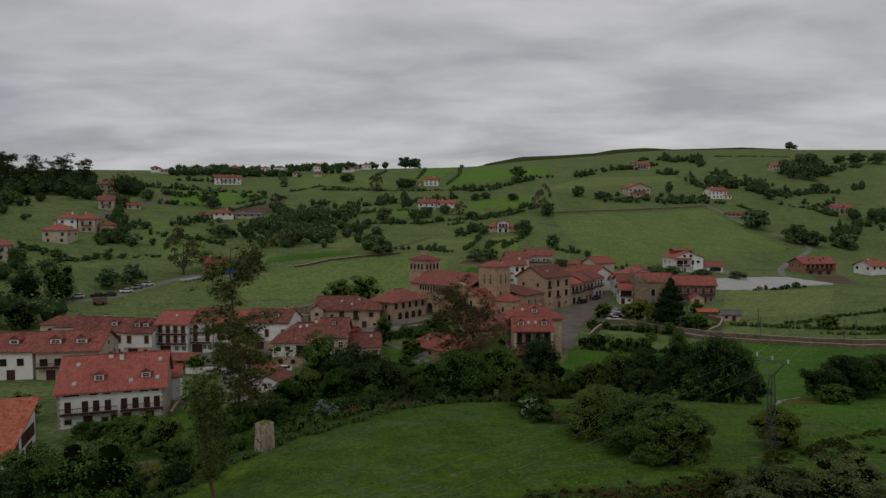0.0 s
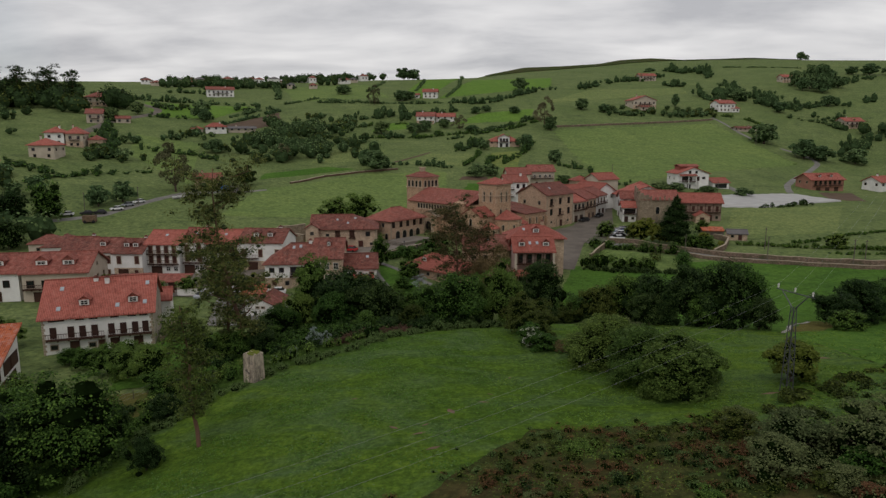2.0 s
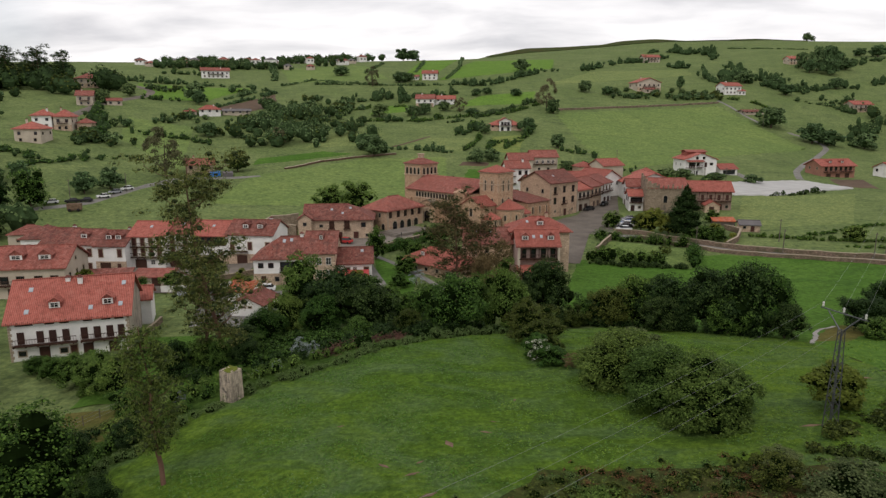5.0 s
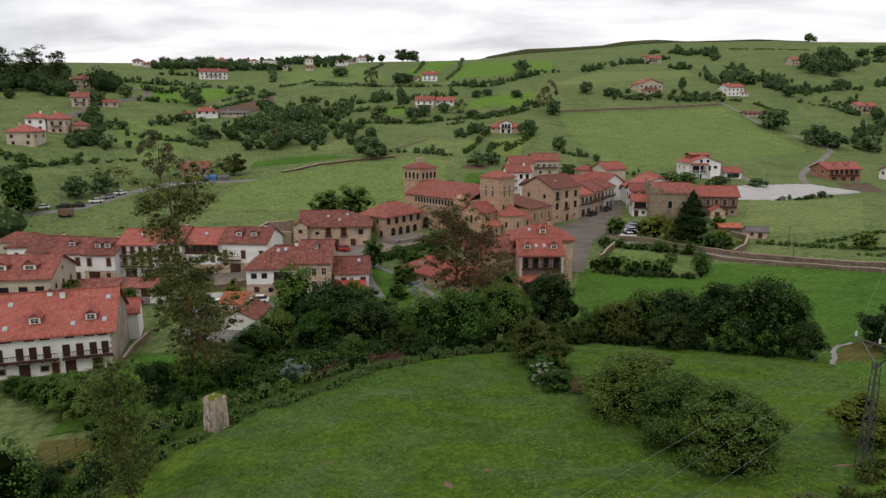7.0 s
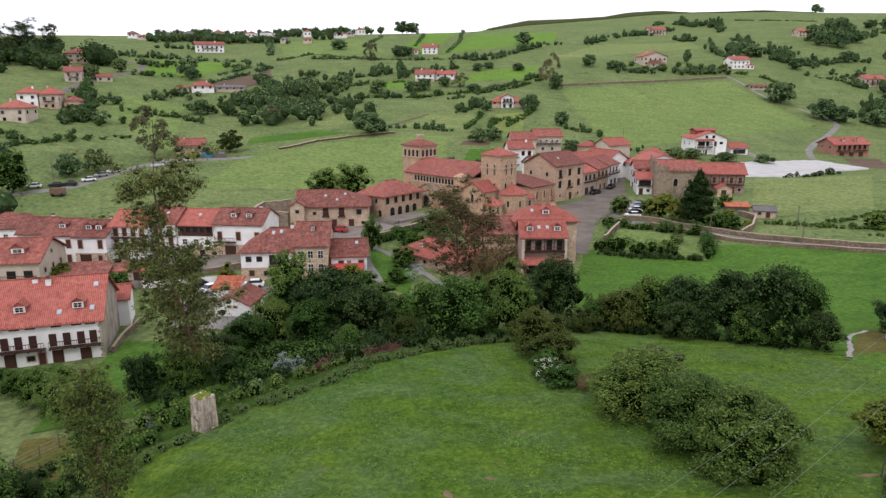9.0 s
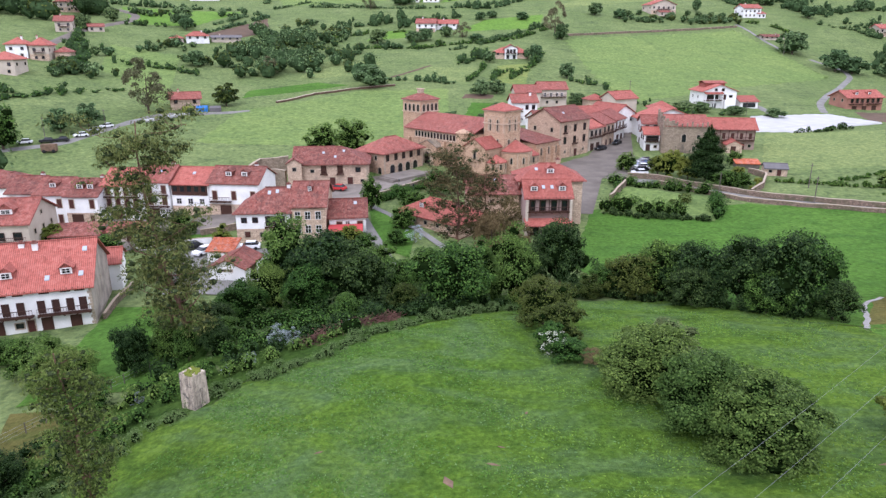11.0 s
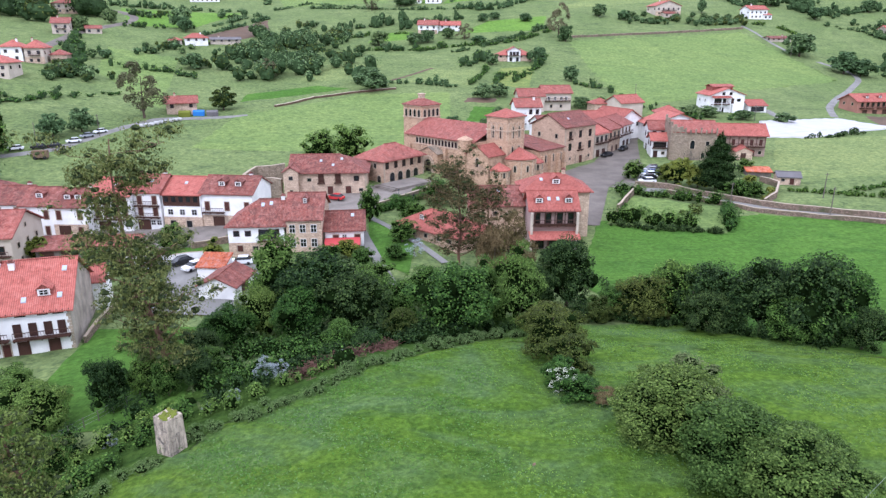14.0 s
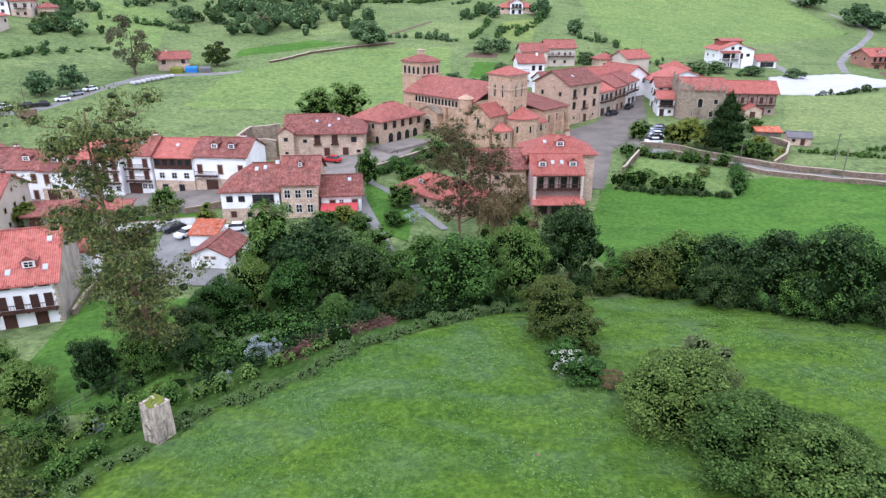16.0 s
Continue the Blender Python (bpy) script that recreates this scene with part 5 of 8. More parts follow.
# detached houses
villa = house("large white house with red roof, balcony and outside stair", 99.6, 315.6, 6, 14.6, 12, 7.2, 2.6, "gable_y", WHITE, TILE_NEW, 0.7, front=[("dark", 4.6, 1.7, 3.8, [4.4]), ("dark", 1.0, 1.1, 7.0, [5.6, 8.6]), ("dark", 1.3, 1.0, 4.4, [12.2]), ("dark", 1.4, 1.9, 0.1, [2.4, 5.4]), ("shut", 1.0, 2.0, 3.6, [9.6])], balconies=[(0.8, 8.2, 3.5, 1.5)], left=[("win", 1, 1.2, 4, [3, 8]), ("win", 1, 1.2, 1, [5])], group="detached houses")
part("balcony_roof", Mesh().slab([(0.5, -1.9, 6.15), (8.5, -1.9, 6.15), (8.5, -0.01, 6.75), (0.5, -0.01, 6.75)], 0.16), TILE_NEW, villa, "red tiled roof over the balcony")
for px in (0.9, 4.5, 8.1):
    part("pillar", Mesh().box(px - 0.14, -1.6, -1.0, px + 0.14, -1.32, 6.0), WHITE, villa)
stair = Mesh()
for i in range(14):
    stair.box(9.3 + i * 0.34, -1.25, -1.0, 9.3 + (i + 1) * 0.34, -0.004, 3.45 - i * 0.24)
part("outside_stair", stair, WHITE, villa, "white rendered outside stair")
part("upper_roof", Mesh().box(3.0, 5.0, 8.2, 11.6, 11.0, 10.0).slab([(2.5, 4.4, 10.1), (12.1, 4.4, 10.1), (12.1, 8.0, 10.9), (2.5, 8.0, 10.9)], 0.18).slab([(12.1, 11.6, 10.1), (2.5, 11.6, 10.1), (2.5, 8.0, 10.9), (12.1, 8.0, 10.9)], 0.18), TILE_NEW, villa, "red tiled rear roof")
house("garage annex with red roof beside the white house", 116.5, 318.0, 10, 8, 9, 3.0, 1.8, "gable", WHITE, TILE_NEW, 0.6, front=[("dark", 5.5, 1.8, 0.4, [4])], name="garage")
house("brick-coloured house with red roof and long balconies", 170.6, 336.5, 12, 18, 11, 6.0, 2.6, "gable", BRICKY, TILE_NEW, 0.8, front=[("dark", 1.2, 1.9, 3.4, spread(2.4, 15.6, 6)), ("garage", 2, 2.0, 0, [4, 9, 14])], dormers=[(5.6, 0.3, 1.6), (12, 0.3, 1.6)], balconies=[(1, 8.4, 3.1, 1.2), (9.6, 17, 3.1, 1.2)], left=[("stone", 1, 1.2, 3.8, [3, 8])], group="detached houses")
FAR = [
    ("farmhouse with red tile roof and a gabled timber balcony", 16.8, 398.8, 3, 18, 9, 3.6, 2.2, "hip", PALE_STONE, TILE_NEW), ("white farmhouse with red tile roof", -29.4, 477.3, -4, 12, 10, 5.6, 2.6, "gable", WHITE, TILE_MID),
    ("long white barn with red tile roof", -16.5, 484, -3, 13, 9, 4, 2.2, "gable", WHITE, TILE_NEW), ("white farmhouse with red tile roof", -30.8, 585.5, -3, 12, 9, 5.6, 2.4, "gable", WHITE, TILE_NEW),
    ("farmhouse with broad gabled roof and balconies", 137.7, 553, 16, 20, 13, 7, 3.4, "gable_y", CREAM, TILE_NEW), ("white farmhouse with red tile roof", 207.6, 560.6, 16, 15, 11, 7, 2.6, "gable", WHITE, TILE_NEW),
    ("long white ridge house with red tile roof", -212.3, 579.8, 22, 22, 10, 6.5, 2.4, "gable", WHITE, TILE_MID), ("broad cream house with red tile roof on the ridge", -250.7, 463.3, 40, 28, 14, 6.5, 3.0, "hip", CREAM, TILE_MID),
    ("cream hillside house with red tile roof", -217.4, 400, 22, 8.4, 13, 6.2, 2.6, "gable", CREAM, TILE_MID), ("white villa with red hipped roof on the hillside", -199.4, 329, 16, 8.4, 9, 6.8, 2.4, "hip", WHITE, TILE_NEW),
    ("cream villa with red hipped roof on the hillside", -190.6, 331.4, 16, 7.6, 12, 7.4, 2.6, "hip", CREAM, TILE_NEW), ("stone villa with red hipped roof and balcony", -187.0, 296.5, 8, 10.6, 11, 6.6, 2.6, "hip", CREAM, TILE_NEW),
    ("low white farm building with red roof", -152.3, 412.4, 22, 12, 8, 4.5, 2, "hip", WHITE, TILE_NEW), ("low farm shed with grey roof", -141, 420, 22, 16, 7, 3, 1, "gable", CREAM, SLATE),
    ("stone barn with red gabled roof beside the road", -108.1, 279.2, 22, 10.5, 8, 4.6, 1.9, "gable", PALE_STONE, TILE_MID), ("low shed with rusty roof on the hill", 201, 503, 18, 16, 8, 2.6, 1.2, "gable", CREAM, TILE_OLD),
    ("red-roofed house at the edge of the woods", 296, 538, 10, 16, 11, 6, 2.6, "gable", CREAM, TILE_NEW), ("white house at the edge of the pasture", 207, 342, 20, 12, 10, 5, 2.4, "gable", WHITE, TILE_NEW),
    ("small house with red roof near the skyline", 190, 740, 10, 18, 10, 6, 2.5, "gable", CREAM, TILE_NEW), ("small house with red roof on the far slope", 330, 720, 10, 18, 10, 6, 2.5, "gable", CREAM, TILE_NEW),
    ("cream house low on the hillside", -187.5, 254, 22, 11.5, 9, 6.8, 2.6, "hip", CREAM, TILE_NEW), ("cream house with red roof by the lower road", -235, 300, 40, 16, 11, 6.5, 2.8, "hip", CREAM, TILE_MID),
]
for i, (lb, x, y, yaw, w, d, h, rise, rf, wm, tm) in enumerate(FAR):
    n = max(2, int(w / 3.6))
    two = h > 5
    bal = [(w * 0.22, w * 0.8, h * 0.52, 1.2)] if two and i % 2 == 0 else []
    house(lb, x, y, yaw, w, d, h, rise, rf, wm, tm, 0.8, front=[("dark", 1.1, 1.5 if bal else 1.3, 0.56 * h, spread(2, w - 2, n))] + ([("stone", 1.1, 1.4, 0.9, spread(2.4, w - 2.4, n))] if two else []),
          right=[("dark", 1.0, 1.2, 0.56 * h, spread(2, d - 2, 2))], left=[("dark", 1.0, 1.2, 0.56 * h, spread(2, d - 2, 2))], balconies=bal, chimneys=[(w * 0.3, 0.5, 0.9)] if i % 3 else [(w * 0.7, 0.4, 0.9)], plinth=(h * 0.42, PALE_STONE) if two and i % 3 == 1 else None, group="detached houses", eave_beam=two)
c3, s3 = math.cos(radians(3)), math.sin(radians(3))
house("white gabled middle block of a farmhouse with timber balcony", 16.8 + 5.6 * c3 + 0.9 * s3, 398.8 + 5.6 * s3 - 0.9 * c3, 3, 6.6, 9.4, 5.6, 1.7, "gable_y", WHITE, TILE_NEW, 0.6, front=[("dark", 1.2, 1.8, 3.1, [1.6, 3.3, 5.0]), ("dark", 1.3, 2.0, 0.1, [1.6, 5.0])], balconies=[(0.4, 6.2, 3.0, 1.3)], group="detached houses", eave_beam=False)
for lb, x, y, yaw, w, d, h, rise, rf, wm, tm in (("low annex with red lean roof beside a farmhouse", 143, 549, 16, 9, 6, 2.8, 1.2, "gable", CREAM, TILE_OLD), ("low garage with red roof beside a hillside house", -206, 412, 30, 8, 7, 3, 1.4, "gable", CREAM, TILE_MID), ("stone annex with red roof beside a villa", -183.4, 338, 16, 6.4, 9, 4.4, 1.8, "hip", PALE_STONE, TILE_MID),
                                                 ("low store with red roof beside a farmhouse", -42, 586, -3, 8, 7, 3, 1.4, "gable", WHITE, TILE_MID), ("white annex with red roof beside a hillside house", 219, 563, 16, 7, 8, 3.2, 1.4, "gable", WHITE, TILE_NEW), ("tiled hay barn on the hillside", -160, 409, 22, 7, 7, 3, 1.4, "hip", CREAM, TILE_NEW)):
    house(lb, x, y, yaw, w, d, h, rise, rf, wm, tm, 0.5, front=[("dark", 1.2, 1.4, 0.8, spread(1.8, w - 1.8, 2))], group="detached houses", eave_beam=False)
# distant town on the ridge
for i in range(26):
    x, y = -330 + i * 9.0 + RNG.uniform(-4, 4), 690 + RNG.uniform(-30, 60) + (i % 3) * 14
    house("distant pale town house on the ridge", x, y, RNG.uniform(-10, 30), RNG.uniform(7, 13), 9, RNG.uniform(3.5, 6), 2, "hip", WHITE if i % 3 else CREAM, TILE_MID if i % 2 else SLATE, 0.5,
          front=[("dark", 1.4, 1.4, 2.6, [2.5, 6])], group="ridge town", eave_beam=False)

# ---- church ----
church = thing("church", "Romanesque golden sandstone church with two square towers and tiled roofs", "church", pose(11.3, 214.0, 15.0, 0, 0, -42.7))


def square_tower(x0, y0, x1, y1, h, label, rows, apex, lantern):
    """A square tower with arched belfry openings and a pyramid roof."""
    t = part("tower", Mesh().box(x0, y0, -2, x1, y1, h), CHURCH, church, label)
    o = 0.45
    for zc in (h - 0.35, h - 3.6):
        part("cornice", Mesh().box(x0 - 0.22, y0 - 0.22, zc, x1 + 0.22, y1 + 0.22, zc + 0.28), PALE_STONE, t)
    a, b, c, d = (x0 - o, y0 - o, h), (x1 + o, y0 - o, h), (x1 + o, y1 + o, h), (x0 - o, y1 + o, h)
    p = ((x0 + x1) / 2, (y0 + y1) / 2, h + apex)
    r = Mesh()
    for q in ((a, b, p), (b, c, p), (c, d, p), (d, a, p)):
        r.slab([(u, v, w + 0.1) for u, v, w in q], 0.18)
    part("roof", r, TILE_MID if lantern else TILE_NEW, t)
    if lantern:
        part("roof_lantern", Mesh().box(p[0] - 0.7, p[1] - 0.7, p[2] - 0.5, p[0] + 0.7, p[1] + 0.7, p[2] + 1.0).slab([(p[0] - 0.95, p[1] - 0.95, p[2] + 1.15), (p[0] + 0.95, p[1] - 0.95, p[2] + 1.15), (p[0] + 0.95, p[1] + 0.95, p[2] + 1.15), (p[0] - 0.95, p[1] + 0.95, p[2] + 1.15)], 0.2), PALE_STONE, t)
    for st, ow, oh, oz, us in rows:
        for u in us:
            opening(t, st, ow, oh, pose(x0 + u * (x1 - x0), y0, oz))
            opening(t, st, ow, oh, pose(x1, y0 + u * (y1 - y0), oz, 0, 0, 90))
            opening(t, st, ow, oh, pose(x0, y1 - u * (y1 - y0), oz, 0, 0, -90))
    return t


square_tower(-36.0, -3.9, -28.2, 3.5, 16.3, "square bell tower with arched openings", [("arch", 0.95, 2.1, 13.0, [0.16, 0.39, 0.62, 0.85])], 1.9, True)
lt = square_tower(-1.6, -6.0, 5.4, 0.8, 15.8, "square lantern tower over the crossing", [("archwin", 0.8, 3.0, 10.4, [0.3, 0.7]), ("archwin", 0.6, 1.7, 6.6, [0.3, 0.7])], 1.8, False)
for k in range(4):
    u = -1.6 + 7.0 * (k + 0.5) / 4
    part("blind_arch", arch_ring(1.5, 4.4, 0.16, -0.12, 0.02), PALE_STONE, lt, m=pose(u, -6.0, 10.0))
    part("blind_arch", arch_ring(1.5, 4.4, 0.16, -0.12, 0.02), PALE_STONE, lt, m=pose(5.4, -6.0 + 6.8 * (k + 0.5) / 4, 10.0, 0, 0, 90))
nave = part("nave", Mesh().box(-28.2, -10.4, -2, -1.6, 7, 9.2), CHURCH, church)
part("nave_roof", Mesh().slab([(-28.2, -11.0, 9.3), (-1.6, -11.0, 9.3), (-1.6, -1.5, 13.0), (-28.2, -1.5, 13.0)], 0.22).slab([(-1.6, 7.5, 9.4), (-28.2, 7.5, 9.4), (-28.2, -1.5, 13.0), (-1.6, -1.5, 13.0)], 0.22), TILE_MID, nave)
part("nave_gable", Mesh().box(-28.6, -1.9, 9.2, -28.18, -1.1, 12.9).face((-28.25, -10.4, 9.2), (-28.25, 7, 9.2), (-28.25, -1.5, 12.8)), CHURCH, nave)
for i in range(15):
    opening(nave, "arch", 0.85, 1.55, pose(-23.3 + i * 1.24, -10.4, 7.1))
part("string_course", Mesh().box(-24.3, -10.62, 6.75, -4.6, -10.4, 7.0), PALE_STONE, nave)
for x in (-26, -19, -12):
    part("buttress", Mesh().box(x - 0.5, -11.3, -2, x + 0.5, -10.4, 6.6), CHURCH, nave)
porch = part("porch", Mesh().box(-19.6, -13.2, -2, -12.6, -10.4, 5.4).face((-19.6, -13.2, 5.4), (-12.6, -13.2, 5.4), (-16.1, -13.2, 6.9)), CHURCH, church, "gabled portal porch")
part("porch_roof", Mesh().slab([(-20, -13.5, 5.3), (-16.1, -13.5, 7.1), (-16.1, -10.4, 7.1), (-20, -10.4, 5.3)], 0.18).slab([(-16.1, -13.5, 7.1), (-12.2, -13.5, 5.3), (-12.2, -10.4, 5.3), (-16.1, -10.4, 7.1)], 0.18), GREY_STONE, porch)
for k, r in enumerate((4.6, 3.8, 3.0)):
    part("archivolt", arch_ring(r, 3.4 + r * 0.28, 0.34, -0.22 + 0.07 * k, 0.02), PALE_STONE, porch, m=pose(-16.1, -13.2, 0))
opening(porch, "arch", 2.2, 3.6, pose(-16.1, -13.2, 0))
turret = part("stair_turret", Mesh().lathe(-4.6, -11.0, [(1.9, -2), (1.9, 9.6), (2.1, 9.7), (2.1, 9.9), (0.0, 10.9)], 14), CHURCH, church, "round stair turret")
tr = part("transept", Mesh().box(-2.6, -12.5, -2, 4.6, -6.0, 6.8).face((-2.6, -12.5, 6.8), (4.6, -12.5, 6.8), (1.0, -12.5, 9.0)), CHURCH, church)
part("transept_roof", Mesh().slab([(-3.1, -6.0, 6.6), (-3.1, -12.9, 6.6), (1.0, -12.9, 9.15), (1.0, -6.0, 9.15)], 0.2).slab([(5.1, -12.9, 6.6), (5.1, -6.0, 6.6), (1.0, -6.0, 9.15), (1.0, -12.9, 9.15)], 0.2), TILE_NEW, tr)
opening(tr, "archwin", 0.9, 2.2, pose(1.0, -12.5, 3.6))
for nm, cx, cy, r, hh, ap in (("apse", 6.4, -2.4, 4.4, 5.6, 2.6), ("apse", 5.6, -9.4, 2.7, 3.2, 1.8), ("apse", 5.6, 4.6, 2.7, 3.4, 1.8)):
    ao = part(nm, Mesh().lathe(cx, cy, [(r, -2), (r, hh)], 16, -1.75, 1.75), CHURCH, church, "rounded apse with conical tile roof")
    part("apse_roof", Mesh().lathe(cx, cy, [(r + 0.35, hh - 0.15), (r + 0.35, hh + 0.1), (0.0, hh + ap)], 16, -1.75, 1.75), TILE_NEW, ao)
    part("cornice", Mesh().lathe(cx, cy, [(r, hh - 0.5), (r + 0.2, hh - 0.4), (r + 0.2, hh - 0.12)], 16, -1.75, 1.75), PALE_STONE, ao)
    for a in (-1.1, -0.35, 0.4, 1.1):
        opening(ao, "archwin", 0.55, 1.6, pose(cx + r * math.cos(a), cy + r * math.sin(a), hh * 0.42, 0, 0, 90 + math.degrees(a)))
        part("half_column", Mesh().tube([(cx + (r + 0.05) * math.cos(a + 0.36), cy + (r + 0.05) * math.sin(a + 0.36), -1.5), (cx + (r + 0.05) * math.cos(a + 0.36), cy + (r + 0.05) * math.sin(a + 0.36), hh - 0.5)], [0.16, 0.16], 6), PALE_STONE, ao)
ch = part("chapel", Mesh().box(-7, 6.5, -2, 6.6, 17.5, 6.0), CHURCH, church)
part("chapel_roof", Mesh().slab([(-7.4, 6.2, 8.2), (7.1, 6.2, 6.1), (7.1, 17.9, 6.1), (-7.4, 17.9, 8.2)], 0.22), TILE_OLD, ch)
part("chapel_upper", Mesh().box(-7, 6.5, 6.0, -6.5, 17.5, 7.9), CHURCH, ch)
for y in (9, 12.5, 16):
    opening(ch, "archwin", 0.7, 2.0, pose(6.6, y, 2.6, 0, 0, 90))
for y in (7.2, 10.8, 14.4, 17.2):
    part("buttress", Mesh().box(6.6, y - 0.4, -2, 7.5, y + 0.4, 4.6), CHURCH, ch)
steps = thing("terrace", "low stone terrace with steps before the church", "terrace", pose(-13.5, 196.5, zt(-13.5, 196.5), 0, 0, 48), kind="structure")
part("platform", Mesh().box(-3.5, 0, -1.5, 8.5, 7, 0.9), PAVING, steps)
for i in range(4):
    part("step", Mesh().box(-4.4 - i * 0.45 + 0.0, 0.3, -1.5, -3.5 - i * 0.45 + 0.0, 6.7, 0.72 - i * 0.2), PAVING, steps)

# ---- stone pillar in the meadow ----
pil = thing("stone_pillar", "tall weathered square stone pillar with mossy top", "pillar", pose(-24.9, 84.0, zt(-24.9, 84.0), 0, 0, -28))
sh = Mesh()
lev = [(-0.8, 0.96, 0.88), (0.6, 0.92, 0.85), (2.0, 0.89, 0.83), (3.6, 0.86, 0.80)]
for (z0, a0, b0), (z1, a1, b1) in zip(lev, lev[1:]):
    lo, hi = [(-a0, -b0, z0), (a0, -b0, z0), (a0, b0, z0), (-a0, b0, z0)], [(-a1, -b1, z1), (a1, -b1, z1), (a1, b1, z1), (-a1, b1, z1)]
    for k in range(4):
        sh.face(lo[k], lo[(k + 1) % 4], hi[(k + 1) % 4], hi[k])
sh.face((-0.86, -0.80, 3.6), (0.86, -0.80, 3.6), (0.86, 0.80, 3.6), (-0.86, 0.80, 3.6))
PILLAR, pn_, pl_, pb_ = nodes_of("weathered_pillar")
pco = pn_.new("ShaderNodeTexCoord").outputs["Object"]
pmap = pn_.new("ShaderNodeMapping")
pmap.inputs["Scale"].default_value = (2.6, 2.6, 0.5)
pl_.new(pco, pmap.inputs[0])
streaks, blot, grit = noise_node(pn_, pl_, pmap.outputs[0], 1.0, 7, 0.65, 0.6), noise_node(pn_, pl_, pco, 1.4, 6, 0.7, 0.8), noise_node(pn_, pl_, pco, 9, 6, 0.7)
pc = mix(pn_, pl_, step(pn_, pl_, streaks, 0.40, 0.62), (0.52, 0.435, 0.335), (0.18, 0.15, 0.118))
pc = mix(pn_, pl_, step(pn_, pl_, blot, 0.52, 0.66), pc, (0.085, 0.075, 0.065))
pc = mix(pn_, pl_, step(pn_, pl_, grit, 0.4, 0.7), pc, mix(pn_, pl_, 1.0, pc, (0.6, 0.58, 0.55), "MULTIPLY"))
pl_.new(pc, pb_.inputs["Base Color"])
pb_.inputs["Roughness"].default_value = 0.95
bump(pn_, pl_, pb_, mix(pn_, pl_, 0.5, blot, grit), 0.8, 0.12)
part("shaft", sh, PILLAR, pil)
mm = Mesh()
for i in range(40):
    x, y, r = RNG.uniform(-0.75, 0.75), RNG.uniform(-0.7, 0.7), RNG.uniform(0.12, 0.28)
    mm.lathe(x, y, [(r, 3.55), (r * 0.8, 3.6 + r * 0.35), (0.0, 3.6 + r * 0.55)], 6)
part("moss_cap", mm, MOSS, pil, "bright yellow-green moss")

# ---- plants ----
L_BRACKEN = leaf("leaves_bracken", (0.050, 0.028, 0.013), (0.094, 0.052, 0.023), (0.146, 0.086, 0.038), 0.8)
L_HEATHER = leaf("leaves_grey_green_scrub", (0.044, 0.060, 0.023), (0.086, 0.109, 0.042), (0.143, 0.169, 0.070), 0.8)
L_LEAFY = leaf("leaves_bright_bush", (0.027, 0.052, 0.010), (0.067, 0.110, 0.022), (0.135, 0.198, 0.044))


def blades(p, out, size, rng, droop=0.0, spread_=0.42, up=0.4):
    """Leaf blades at points p, facing out."""
    k = len(p)
    nrm = out + rng.normal(size=(k, 3)) * spread_ + np.array([0, 0, up])
    nrm /= np.linalg.norm(nrm, axis=1)[:, None]
    t = np.cross(nrm, rng.normal(size=(k, 3)) + np.array([0, 0, -droop * 3]))
    t = np.cross(t, nrm) if droop else t
    t /= np.linalg.norm(t, axis=1)[:, None] + 1e-9
    s = np.cross(nrm, t)
    a = (size * rng.uniform(0.55, 1.25, k))[:, None]
    w = a * (rng.uniform(0.3, 0.5, (k, 1)) if droop else rng.uniform(0.55, 0.9, (k, 1)))
    return np.stack([p - t * a * 0.5, p + s * w * 0.5 + nrm * a * 0.08, p + t * a * 0.5, p - s * w * 0.5 + nrm * a * 0.08], 1).reshape(-1, 3)


def heart(c, r, core, rng, m=7, g=5):
    """A rough closed lump that fills a crown and carries its inner shade."""
    th, ph = np.meshgrid(np.arange(m) * 2 * np.pi / m, np.linspace(0.02, np.pi - 0.02, g), indexing="ij")
    rr = core * rng.uniform(0.66, 1.12, (m, g))
    v = np.stack([np.sin(ph) * np.cos(th) * rr * r[0], np.sin(ph) * np.sin(th) * rr * r[1], np.cos(ph) * rr * r[2]], -1) + c
    f = [[x * g + y, x * g + y + 1, (x + 1) % m * g + y + 1, (x + 1) % m * g + y] for x in range(m) for y in range(g - 1)]
    return v.reshape(-1, 3), f


def unit(rng, k):
    d = rng.normal(size=(k, 3))
    return d / np.linalg.norm(d, axis=1)[:, None]


def leaves_data(blobs, n, size, rng, core=0.6, droop=0.0, low=-0.3):
    """Leaf blades over the shells of ellipsoids, and a rough heart of painted shade in each."""
    V, F, hearts = [], [], []
    base = 0
    area = np.array([(b[3] * b[4] + b[3] * b[5] + b[4] * b[5]) for b in blobs])
    share = np.maximum(12, (n * area / area.sum()).astype(int))
    for b, k in zip(blobs, share):
        c, r = np.array(b[:3]), np.array(b[3:6])
        e = unit(rng, k)
        e[:, 2] = np.where(e[:, 2] < low, -e[:, 2], e[:, 2])
        p = c + e * r * rng.uniform(0.72, 1.1, (k, 1))
        V.append(blades(p, e * 0.8, size, rng, droop))
        j = base + np.arange(k) * 4
        F += np.stack([j, j + 1, j + 2, j + 3], 1).tolist()
        base += 4 * k
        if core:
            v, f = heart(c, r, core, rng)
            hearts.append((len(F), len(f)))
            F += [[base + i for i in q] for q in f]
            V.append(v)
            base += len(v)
    return np.concatenate(V), F, hearts


